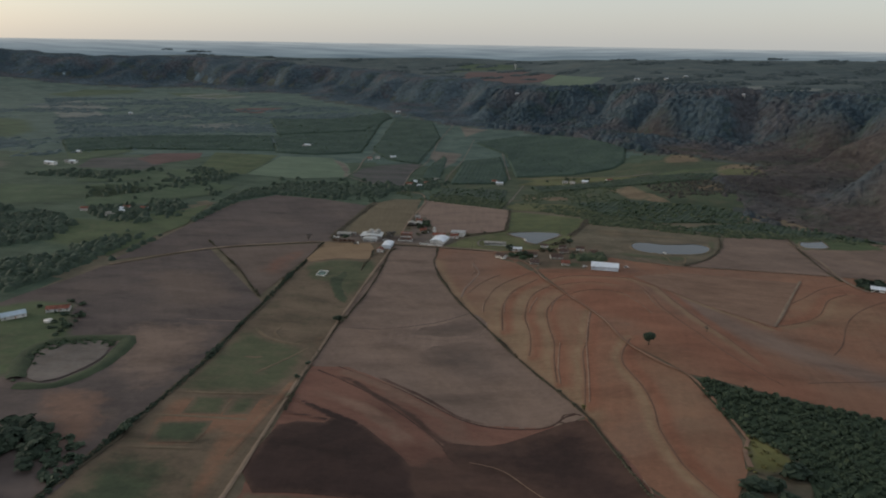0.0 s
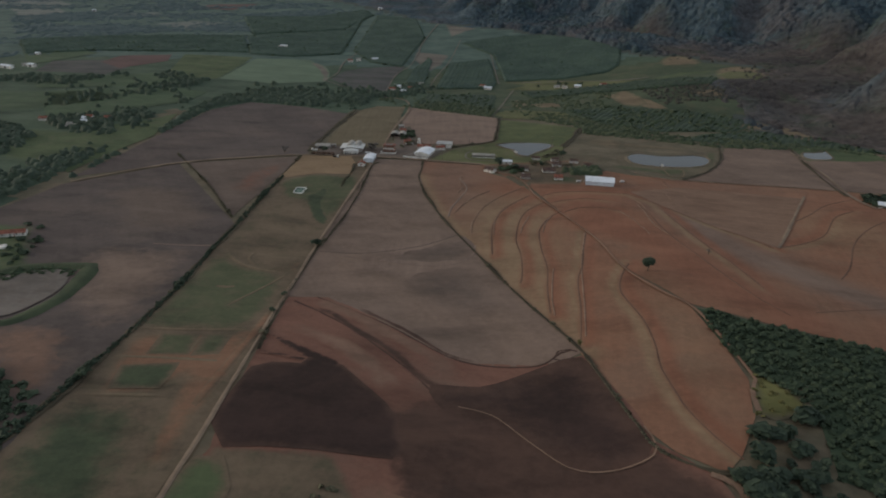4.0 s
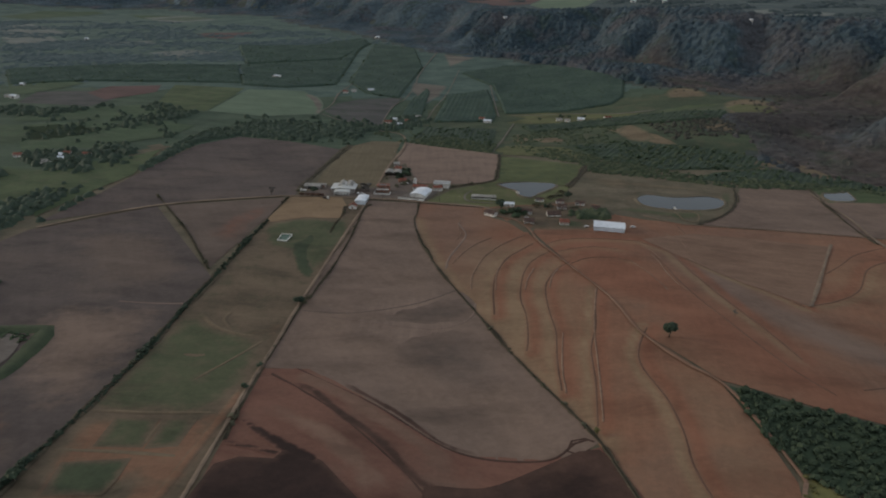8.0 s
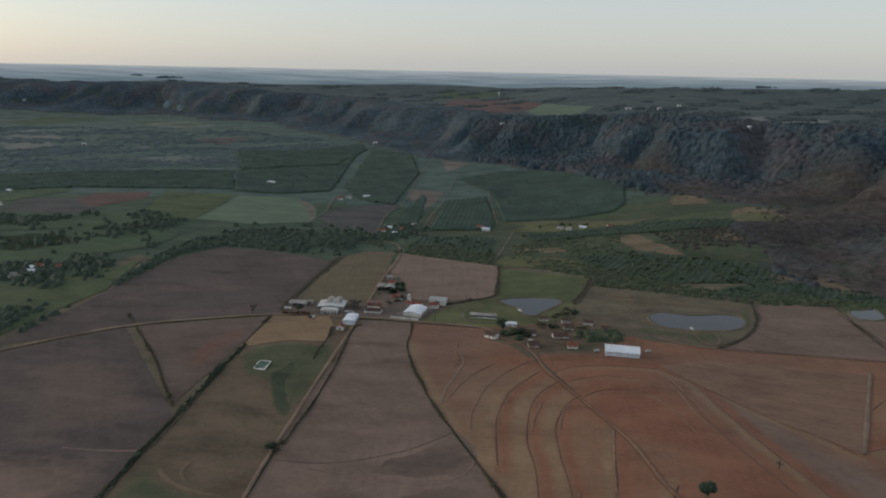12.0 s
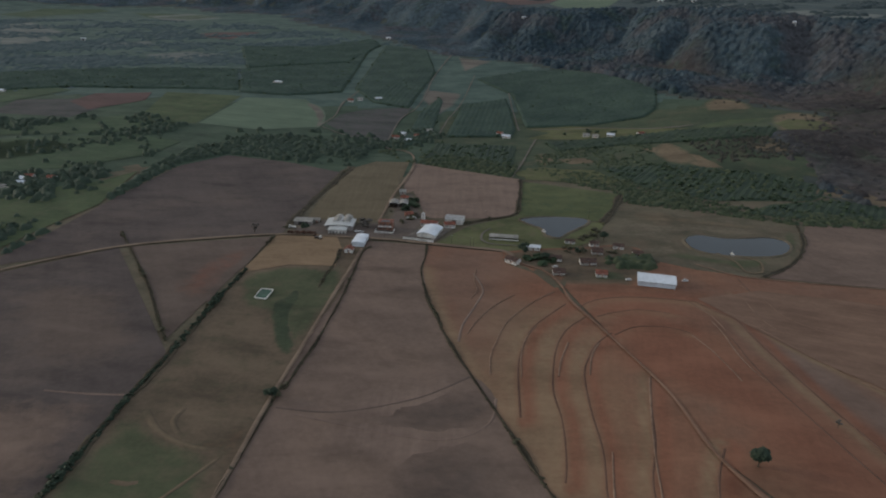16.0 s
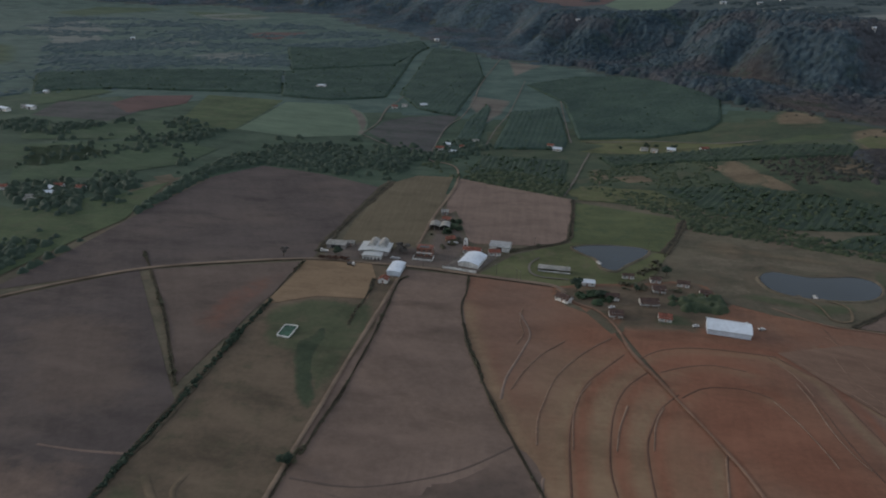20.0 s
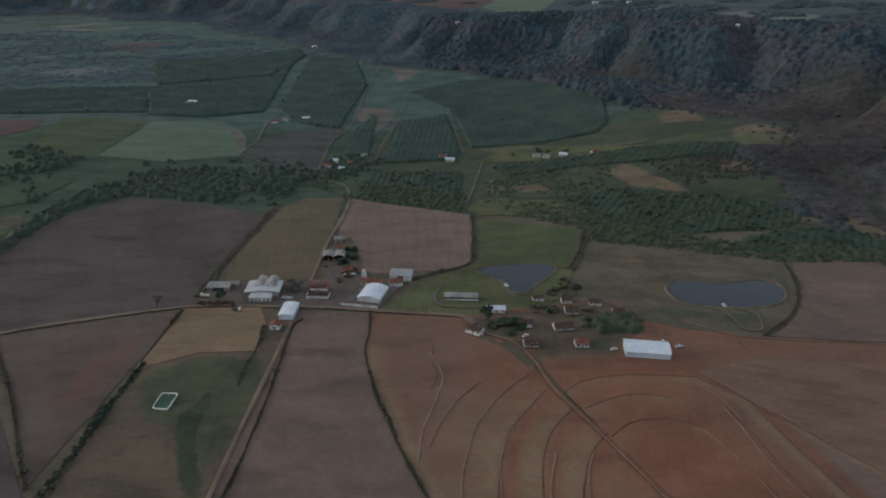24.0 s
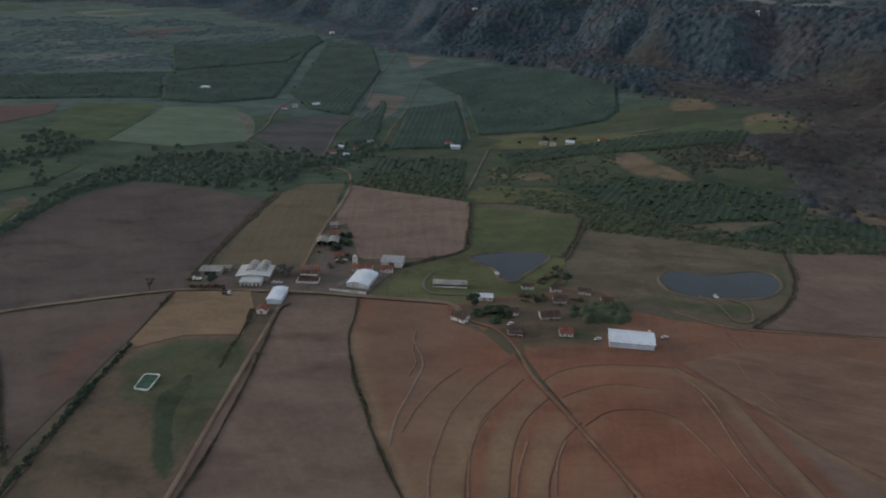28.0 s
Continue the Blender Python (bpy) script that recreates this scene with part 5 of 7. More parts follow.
def orchard(pts, row, gap, size, ang, label, seed, material="leaf_orchard", quads=14):
    """Rows of small trees inside an outline."""
    edge = straight(pts, 10)
    sheet("orchard_floor", pts, "orchard_soil", "shaded grassy orchard floor", "orchard floor", lift=0.35)
    rng = np.random.default_rng(seed)
    c = edge.mean(0)
    rad = np.abs(edge - c).max() * 1.5
    u, v = np.meshgrid(np.arange(-rad, rad, gap), np.arange(-rad, rad, row))
    a = radians(ang)
    x = c[0] + u.ravel() * math.cos(a) - v.ravel() * math.sin(a) + rng.normal(0, gap * 0.3, u.size)
    y = c[1] + u.ravel() * math.sin(a) + v.ravel() * math.cos(a) + rng.normal(0, row * 0.13, u.size)
    k = inside(x, y, edge) & (rng.random(len(x)) < 0.88)
    x, y = x[k], y[k]
    if quads >= 20:
        woods("orchard_trees", x, y, rng.uniform(0.75, 1.2, len(x)) * size * 0.9, quads, material, label, "orchard", 0.24, seed, 0.66, 0.0, 0.85)
        return
    st = row / 4
    m = int(2 * rad / st)
    u, v = np.meshgrid(np.linspace(-rad, rad, m), np.linspace(-rad, rad, m))
    gx = c[0] + u * math.cos(a) - v * math.sin(a)
    gy = c[1] + u * math.sin(a) + v * math.cos(a)
    ok = inside(gx.ravel(), gy.ravel(), edge).reshape(m, m)
    quad = ok[:-1, :-1] & ok[1:, :-1] & ok[:-1, 1:] & ok[1:, 1:]
    j, i = np.nonzero(quad)
    q = np.stack([j * m + i, j * m + i + 1, (j + 1) * m + i + 1, (j + 1) * m + i], 1)
    used, q = np.unique(q, return_inverse=True)
    gx, gy, v = gx.ravel()[used], gy.ravel()[used], v.ravel()[used]
    crown = np.clip(0.62 + 0.6 * np.cos(6.2832 * v / row), 0, 1) if edge[:, 1].mean() < 330 else np.clip(0.88 + 0.14 * np.cos(6.2832 * v / row), 0, 1) * size * rng.uniform(0.35, 0.85, len(gx))
    crown[np.bincount(q.ravel(), minlength=len(gx)) < 4] = -0.3
    # blocks beyond y 400 take the canopy colour that has haze in it
    ob = big_mesh("orchard_rows", np.column_stack([gx, gy, height(gx, gy) + 0.2 + crown]), q.reshape(-1, 4), "orchard_far_hazed" if edge[:, 1].mean() > 400 else "canopy_grove")
    ob.data.shade_smooth()
    tagged(ob, label, "orchard", kind="stuff")
    k = rng.random(len(x)) < 0.22
    woods("orchard_trees", x[k], y[k], rng.uniform(0.8, 1.15, k.sum()) * size, 9, material, "taller trees among the " + label.split(" ", 1)[1], "orchard", 0.4, seed, 0.75, 0.0, 0.7)


orchard([(234, -304), (272, -322), (333, -340), (430, -420), (330, -480), (254, -440), (263, -397), (248, -375), (239, -349)], 4.6, 2.7, 3.3, 35, "dense rows of dark green fruit trees", 101, "leaf_grove", quads=34)
orchard([(38, 370), (140, 367), (132, 243), (78, 262), (29, 288)], 6.5, 4.5, 3.6, 85, "dark green orchard block behind the lane", 102)
orchard([(47, 404), (62, 602), (133, 645), (143, 458), (137, 414)], 7.0, 5, 3.4, 85, "green orchard block between lanes", 103)
orchard([(80, 808), (172, 893), (250, 880), (308, 800), (340, 730), (368, 640), (345, 520), (321, 487), (248, 473), (155, 469), (141, 671)], 8.0, 6, 3.8, 5, "large dark orchard block under the hills", 104, quads=10)
orchard([(174, 384), (250, 403), (347, 414), (457, 372), (438, 334), (357, 341), (266, 353), (188, 334)], 8.0, 4, 3.8, 60, "orchard rows on a gentle rise", 105)
orchard([(226, 261), (307, 273), (408, 239), (456, 201), (416, 163), (321, 153), (262, 191)], 7.0, 4, 3.6, 60, "wide orchard of dark round trees", 106)
orchard([(338, 119), (373, 148), (440, 169), (501, 148), (560, 80), (476, 108), (374, 110)], 7.0, 4, 3.6, 60, "orchard block above the plum field", 107)
orchard([(-8, 331), (0, 529), (24, 653), (33, 618), (29, 375)], 7.0, 5, 3.2, 85, "narrow orchard strip beside the lane", 108)
orchard([(-123, 687), (-147, 1236), (-38, 1153), (2, 871), (-17, 561), (-78, 593)], 8.0, 6, 3.6, 85, "dark orchard beyond the lane", 109, quads=10)
orchard([(-378, 859), (-186, 967), (-176, 1230), (-138, 657), (-220, 620), (-302, 630)], 9.0, 7, 4.0, 20, "dark green groves in the valley", 110, quads=10)
orchard([(-790, 725), (-639, 813), (-378, 859), (-307, 645), (-425, 637), (-572, 626), (-685, 567)], 9.0, 7, 4.5, 10, "dark groves across the valley", 111, quads=10)
orchard([(-487, 1193), (-291, 1220), (-195, 1354), (-154, 1234), (-189, 984), (-371, 877)], 10.0, 8, 4.5, 20, "far dark groves", 112, quads=8)


def canopy(name, x, y, rad, tall, step, material, label, category, seed):
    """Closed woodland seen from above: one rounded, uneven crown after another, merged into a lumpy skin with gaps down to the ground."""
    rng = np.random.default_rng(seed)
    x0, y0 = x.min() - 14, y.min() - 14
    nx, ny = int((x.max() + 14 - x0) / step) + 1, int((y.max() + 14 - y0) / step) + 1
    top = np.zeros((ny, nx))
    for px, py, r, h in zip(x, y, rad, tall):
        i0, i1 = max(0, int((px - r - x0) / step)), min(nx, int((px + r - x0) / step) + 2)
        j0, j1 = max(0, int((py - r - y0) / step)), min(ny, int((py + r - y0) / step) + 2)
        gx, gy = np.meshgrid(x0 + step * np.arange(i0, i1) - px, y0 + step * np.arange(j0, j1) - py)
        q = 1 - (gx * gx + gy * gy) / (r * r)
        top[j0:j1, i0:i1] = np.maximum(top[j0:j1, i0:i1], h * np.sqrt(np.clip(q, 0, 1)))
    top = top * rng.uniform(0.8, 1.12, top.shape)
    cell = top > 0.2
    quad = cell[:-1, :-1] | cell[1:, :-1] | cell[:-1, 1:] | cell[1:, 1:]
    j, i = np.nonzero(quad)
    q = np.stack([j * nx + i, j * nx + i + 1, (j + 1) * nx + i + 1, (j + 1) * nx + i], 1)
    used, q = np.unique(q, return_inverse=True)
    gx = x0 + step * (used % nx) + rng.uniform(-0.3, 0.3, len(used)) * step
    gy = y0 + step * (used // nx) + rng.uniform(-0.3, 0.3, len(used)) * step
    t = top.ravel()[used]
    ob = big_mesh(name, np.column_stack([gx, gy, height(gx, gy) + np.where(t > 0.2, t, -0.4)]), q.reshape(-1, 4), material)
    ob.data.shade_smooth()
    return tagged(ob, label, category, kind="stuff")


def scatter(pts, count, lo, hi, material, label, seed, quads=20, leaf=0.34, slim=0.68):
    edge = straight(pts, 15)
    rng = np.random.default_rng(seed)
    skin = {"leaf_dark": "wood_canopy", "leaf_wood": "wood_canopy", "leaf_far_hazed": "wood_far_hazed", "leaf_brown": "scrub_canopy", "leaf_scrub_green": "hedge_canopy", "leaf_orchard": "hedge_canopy"}.get(material)
    wood = skin is not None and count > 60 and edge[:, 1].max() > -60
    far = material == "leaf_far_hazed"
    if wood:
        count, lo, hi = int(count * (2.2 if count > 140 else 1.1)), lo * 1.15, hi * 1.15
    l, h = edge.min(0), edge.max(0)
    x, y = rng.uniform(l[0], h[0], count * 6), rng.uniform(l[1], h[1], count * 6)
    clump = np.sin(x / 17 + seed) * np.sin(y / 23 + seed * 2) + np.sin(x / 41 - y / 37)
    if wood and count > 250:
        clump = clump + 0.5
    if far:
        clump = 1.6 * np.sin(x / 62 + seed + 1.5 * np.sin(y / 90)) * np.sin(y / 48 + seed * 2) + np.sin(x / 150 - y / 37) - 0.2
    k = inside(x, y, edge) & (rng.random(len(x)) < np.clip(0.5 + 0.5 * clump, 0.02 if wood else 0.06, 1))
    x, y = x[k][:count], y[k][:count]
    size = rng.uniform(lo, hi, len(x))
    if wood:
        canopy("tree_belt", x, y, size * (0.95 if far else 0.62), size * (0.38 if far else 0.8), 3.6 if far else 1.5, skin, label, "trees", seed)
        k = rng.random(len(x)) < (0.35 if skin == "wood_canopy" else 0.0)
        if k.any():
            woods("tree_tops", x[k], y[k], size[k] * 0.94, 30, material, "leafy crowns of the " + label, "trees", 0.16, seed, 0.55, 0.2, 0.9)
        return
    woods("tree_belt", x, y, size, quads, material, label, "trees", leaf, seed, slim, 0.05, 0.45 if leaf > 0.4 else 0.8)


scatter([(-259, -72), (-255.6, -0.3), (-243, 74), (-250, 223), (-234, 330), (-178, 371), (-69, 336), (-30, 325), (-49, 228), (-121, 247), (-195, 269), (-229, 220), (-238, 111), (-250, 7.6), (-260, -63)], 620, 2.4, 5.8, "leaf_dark", "dense dark tree belt along a stream", 201, 30)
scatter([(-248, 269), (-221, 381), (-150, 417), (-49, 401), (0, 331), (-62, 300), (-144, 333), (-224, 343)], 90, 3, 6.5, "leaf_dark", "dark riverside trees", 202, 30)
scatter([(-375, 112), (-367, 157), (-331, 185), (-285, 178), (-262, 101), (-291, 79), (-335, 76)], 104, 3, 7.02, "leaf_dark", "trees round the valley cottages", 203, 30)
scatter([(-513, 310), (-352, 370), (-267, 315), (-264, 193), (-336, 137), (-381, 111)], 128, 2.25, 6.24, "leaf_dark", "scattered pasture trees", 204, 28)
scatter([(-422, 397), (-384, 457), (-296, 431), (-304, 350), (-380, 345)], 104, 3, 6.24, "leaf_dark", "clump of pasture trees", 205, 24)
scatter([(-545, 358), (-438, 427), (-415, 398), (-471, 315), (-509, 304)], 72, 3, 6.24, "leaf_dark", "hedge of pasture trees", 206, 24)
scatter([(-1484, 1764), (-709, 1757), (-200, 1393), (6, 1104), (-89, 1239), (-291, 1220), (-550, 1206), (-825, 777)], 1040, 3.68, 7.28, "leaf_far_hazed", "dark far woods in the valley", 207, 11, 0.45, 0.95)
scatter([(-1050, 1114), (-663, 1197), (-481, 1174), (-383, 875), (-625, 831), (-803, 744)], 336, 2.62, 5.6, "leaf_far_hazed", "far groves and hedges", 208, 11, 0.45, 0.95)
scatter([(237, 168), (293, 175), (348, 135), (479, 113), (560, 70), (466, 93), (374, 91), (307, 115), (234, 138)], 560, 1.2, 3.0, "leaf_orchard", "green hedgerow along the pond field", 209, 22)
scatter([(150, 253), (221, 248), (262, 191), (346, 132), (310, 125), (235, 164), (181, 203)], 300, 1.0, 2.8, "leaf_scrub_green", "light scrub along the field edge", 210, 20)
scatter([(-27, 307), (6, 340), (139, 262), (131, 212), (14, 263)], 260, 1.5, 3.5, "leaf_orchard", "low green hedge behind the pink field", 211, 18)
scatter([(-25, 405), (12, 441), (47, 422), (35, 357), (-8, 330)], 90, 3, 6.5, "leaf_dark", "garden trees round lane-side houses", 212, 30)
scatter([(291, 818), (364, 638), (405, 502), (476, 435), (513, 320), (470, 214), (530, 135), (585, 244), (595, 516), (544, 753), (400, 815)], 110, 2, 4, "leaf_brown", "dry brown scrub on the lower slopes", 213, 11, 0.45, 0.95)
scatter([(160, 312), (236, 366), (300, 352), (300, 270), (232, 256), (160, 258)], 260, 1.2, 3.0, "leaf_scrub_green", "rough bushes between the orchards", 260, 18)
scatter([(300, 262), (420, 240), (470, 200), (430, 165), (330, 150), (268, 188)], 160, 1.5, 3.2, "leaf_orchard", "unruly trees at the orchard's margin", 261, 18)
scatter([(285, 394), (388, 377), (506, 320), (494, 289), (359, 271), (341, 338)], 220, 1.5, 3.5, "leaf_brown", "dry scrub between orchards", 214, 16)
scatter([(243, -401), (257, -398), (259, -410), (232, -441), (216, -467), (275, -500), (240, -480), (212, -442), (223, -428)], 95, 6, 10, "leaf_wood", "clump of tall dark trees at the field corner", 215, 120, 0.2)
scatter([(259, -398), (254, -440), (330, -480), (360, -560), (260, -560), (221, -461), (233, -438)], 220, 3, 7, "leaf_wood", "dark woodland south of the orchard", 216, 100, 0.2)
scatter([(246, -365), (252, -375), (261, -384), (263, -397), (257, -398), (238, -405), (234, -399)], 120, 0.8, 2.2, "leaf_yellow", "yellow-green weeds in the field corner", 217, 16)
scatter([(-135, -381), (-124, -386), (-101, -418), (-87, -446), (-175, -470), (-240, -430), (-215, -380)], 120, 5, 10, "leaf_wood", "dense dark wood beside the ploughed field", 218, 120, 0.2)
scatter([(-120, -394), (-95, -398), (-79, -430), (-87, -446)], 60, 1.5, 4, "leaf_dark", "bushes at the wood's edge", 219, 20)
scatter([(-178, -333), (-204, -276), (-196, -252), (-149, -246), (-139, -277), (-141, -288), (-158, -261), (-185, -264), (-191, -279), (-170, -328)], 140, 1, 2.6, "leaf_orchard", "bushes on the drained pond's bank", 220, 18)
scatter([(192.2, 2.8), (213.7, 6.7), (232.2, 2.8), (228.6, -16.1), (207.4, -17.4), (190.3, -10.8)], 85, 2.4, 5.2, "leaf_orchard", "dark garden trees behind the barn", 221, 46)
scatter([(134.1, -4.8), (153.2, 1.9), (162.3, -9.7), (149.6, -23.3), (132.4, -21.1), (119, -15)], 26, 2.5, 5, "leaf_orchard", "dark shrubs among the cottages", 222, 50)
scatter([(163.6, 21.5), (193.3, 16.4), (216, 15.6), (189.8, 0.5), (164.8, 5.4)], 22, 1.5, 4, "leaf_scrub", "bushes round the cottages", 223, 30)
scatter([(23, 125), (35, 137), (43, 90), (33, 80)], 20, 3, 6, "leaf_grove", "dark trees beside the twin-roofed shed", 224, 60)
scatter([(13, 92), (37, 85), (49, 70), (39.7, 56), (23, 61)], 26, 1.5, 3.5, "leaf_scrub", "garden shrubs in the farm yard", 225, 30)
scatter([(174.2, 38.4), (202, 76), (208, 86), (190.2, 29.2)], 24, 1.2, 3.5, "leaf_scrub", "weeds and bushes below the pond", 227, 26)
scatter([(-458, 56), (-413, 105), (-366, 56), (-356, -38), (-390, -42)], 112, 3.75, 7.02, "leaf_wood", "dark copse in the pasture", 228, 36)
scatter([(-358, -87), (-327.6, -54.4), (-299, 63), (-267.2, 53.4), (-281, -102), (-303, -167)], 192, 2.25, 6.24, "leaf_dark", "trees along the stream pasture", 229, 30)
scatter([(-263, -182), (-228, -172), (-205, -208), (-200, -253)], 22, 2, 4.5, "leaf_dark", "garden trees at the homestead", 230, 40)
scatter([(454, -58), (481, -57), (460, -96), (437, -92)], 30, 3, 6, "leaf_wood", "dark garden trees beside the eastern cottage", 232, 40)
scatter([(44, -450), (64, -451), (74, -464), (63, -475), (33, -477)], 26, 1, 2.4, "leaf_scrub", "scrub below the burnt field", 231, 24)


scatter([(-579, 107), (-528, 132), (-463, 126), (-403, 87), (-370, 38), (-407, 12), (-466, 7)], 336, 3.75, 7.8, "leaf_wood", "large dark copse in the pasture", 240, 40)
scatter([(-442, -14), (-413, 5), (-378, -11), (-364, -52), (-379, -70)], 96, 3, 6.24, "leaf_dark", "trees round a western homestead", 241, 36)
scatter([(-963, 701), (-889, 830), (-667, 1093), (-499, 1028), (-382, 989), (-274, 669), (-340, 636), (-492, 652), (-627, 586), (-750, 501)], 640, 3.15, 6.16, "leaf_far_hazed", "dark wood across the valley floor", 242, 11, 0.45, 0.95)
scatter([(-2062, 1417), (-1703, 1526), (-1446, 1156), (-1584, 995)], 280, 4.2, 7.28, "leaf_far_hazed", "far dark western wood", 243, 11, 0.45, 0.95)
scatter([(-808, 309), (-743, 315), (-657, 225), (-683, 199)], 96, 3, 6.24, "leaf_dark", "dark western thicket", 244, 24)
scatter([(-660, 179), (-641, 226), (-635, 284), (-616, 269), (-614, 184), (-633, 155)], 88, 3, 6.24, "leaf_dark", "hedge of trees on the western rise", 245, 24)
scatter([(-626, 346), (-569, 405), (-492, 388), (-467, 327), (-546, 338)], 104, 3, 6.24, "leaf_dark", "tree line by the fallow land", 246, 24)
scatter([(-420, 151), (-371, 161), (-339, 185), (-307, 211), (-290, 172), (-321, 139), (-291, 86), (-305, 72), (-367, 111)], 136, 3, 6.24, "leaf_dark", "garden trees round the cottages", 247, 30)
scatter([(-1033, 508), (-1002, 551), (-931, 495), (-953, 438)], 72, 3.75, 7.2, "leaf_far_hazed", "dark western hedge", 248, 20)
scatter([(-1311, 1152), (-1390, 1638), (-1180, 1397), (-1129, 1147), (-1200, 1063)], 160, 3.15, 5.6, "leaf_far_hazed", "far hedges and groves", 249, 11, 0.45, 0.95)
scatter([(-1009, 1098), (-890, 1278), (-620, 1328), (-691, 1142), (-911, 1003)], 208, 3.15, 5.6, "leaf_far_hazed", "far hedges in the valley", 250, 11, 0.45, 0.95)


def dryness(x, y):
    """How far the slope is dry scrub rather than green forest."""
    return smooth((x - 385 + 35 * np.sin(y / 40) + 25 * np.sin(x / 23 + y / 31)) / 110) * smooth((190 - behind(x, y) + 40 * np.sin(x / 50)) / 110)


def hill_woods():
    rng = np.random.default_rng(12)
    step = 5.0
    nx, ny = int(3800 / step), int(3000 / step)
    gx, gy = np.meshgrid(-2650 + step * np.arange(nx), -200 + step * np.arange(ny))
    gx, gy = gx.ravel(), gy.ravel()
    d = behind(gx, gy) + 22 * np.sin(gx / 31 + gy / 57) + 16 * np.sin(gy / 19 - gx / 43)
    cell = ((d > -34) & (d < 372)).reshape(ny, nx)
    quad = cell[:-1, :-1] & cell[1:, :-1] & cell[:-1, 1:] & cell[1:, 1:]
    j, i = np.nonzero(quad)
    q = np.stack([j * nx + i, j * nx + i + 1, (j + 1) * nx + i + 1, (j + 1) * nx + i], 1)
    used, q = np.unique(q, return_inverse=True)
    x = gx[used] + rng.uniform(-0.3, 0.3, len(used)) * step
    y = gy[used] + rng.uniform(-0.3, 0.3, len(used)) * step
    dry = dryness(x, y)
    rim = smooth((d[used] + 34) / 40) * smooth((372 - d[used]) / 40)
    z = height(x, y) - 2.5 * (1 - rim) + rim * (rng.uniform(2.5, 5.5, len(used)) * (1 - 0.6 * dry))
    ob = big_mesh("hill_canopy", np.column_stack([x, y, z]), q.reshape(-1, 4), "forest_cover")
    ob.data.shade_smooth()
    ob.data.attributes.new("dry", "FLOAT", "POINT").data.foreach_set("value", dry.astype(np.float32))
    tagged(ob, "hazy dark forest and brown scrub covering the hillsides", "forest", kind="stuff")
    rng = np.random.default_rng(11)
    x, y = rng.uniform(100, 1000, 16000), rng.uniform(120, 1350, 16000)
    d = behind(x, y)
    k = (d > -25) & (d < 350) & ((dryness(x, y) < 0.55) | (rng.random(len(x)) < 0.55))
    x, y = x[k], y[k]
    size = rng.uniform(4.0, 7.5, len(x)) * (1 - 0.45 * dryness(x, y))
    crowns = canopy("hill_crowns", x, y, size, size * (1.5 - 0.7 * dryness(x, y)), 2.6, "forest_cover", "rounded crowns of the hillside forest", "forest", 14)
    co = np.array([v.co for v in crowns.data.vertices])
    crowns.data.attributes.new("dry", "FLOAT", "POINT").data.foreach_set("value", dryness(co[:, 0], co[:, 1]).astype(np.float32))
    # groves and hedges on the plateau
    x, y = rng.uniform(-1700, 2200, 30000), rng.uniform(300, 3000, 30000)
    d = behind(x, y)
    lump = np.sin(x / 97 + 1.7 * np.sin(y / 140)) * np.sin(y / 71 + x / 230) + 0.6 * np.sin(x / 33 - y / 47)
    k = (d > 330) & (lump > np.where((x > 480) & (y < 1500), 0.0, 0.75))
    x, y = x[k], y[k]
    size = rng.uniform(6, 11, len(x))
    near = (x > 300) & (y < 1500)
    canopy("plateau_groves", x[near], y[near], size[near], size[near] * 0.6, 3.6, "plateau_canopy_hazed", "dark scrub and trees on the plateau's rim", "trees", 8)
    canopy("plateau_groves", x[~near], y[~near], size[~near] * 1.2, size[~near] * 0.6, 5.5, "plateau_canopy_hazed", "dark groves and hedges on the plateau", "trees", 9)


hill_woods()


def tapered(p0, p1, r0, r1, sides=7):
    p0, p1 = Vector(p0), Vector(p1)
    q = (p1 - p0).to_track_quat("Z", "Y")
    v = []
    for p, r in ((p0, r0), (p1, r1)):
        v += [p + q @ Vector((r * math.cos(6.2832 * i / sides), r * math.sin(6.2832 * i / sides), 0)) for i in range(sides)]
    f = [(i, (i + 1) % sides, sides + (i + 1) % sides, sides + i) for i in range(sides)] + [tuple(range(sides))[::-1], tuple(range(sides, 2 * sides))]
    return v, f


def tree(x, y, tall, radius, label, seed, material="leaf_wood", quads=520, name="tree", low=0.28):
    """A single tree: tapered trunk, limbs and an uneven crown of leaf clumps."""
    rng = np.random.default_rng(seed)
    e = new(name)
    e.matrix_world = pose(x, y, float(height(x, y)) + 0.2, 0, 0, rng.uniform(0, 360))
    tagged(e, label, "tree")
    v, f = tapered((0, 0, -0.5), (0.15, 0.1, tall * 0.5), tall * 0.035, tall * 0.02)
    mesh_object("trunk", v, f, "bark", e)
    for k in range(5):
        a = 6.2832 * k / 5 + rng.uniform(-0.4, 0.4)
        v, f = tapered((0.1, 0.05, tall * rng.uniform(0.25, 0.42)), (math.cos(a) * radius * 0.6, math.sin(a) * radius * 0.6, tall * rng.uniform(0.55, 0.75)), tall * 0.014, tall * 0.005, 5)
        mesh_object("limb", v, f, "bark", e)
    co = clumps(rng, quads, radius, tall, radius * 0.13, low)
    cr = big_mesh("crown", co, np.arange(len(co)).reshape(-1, 4), material)
    cr.parent = e
    return e


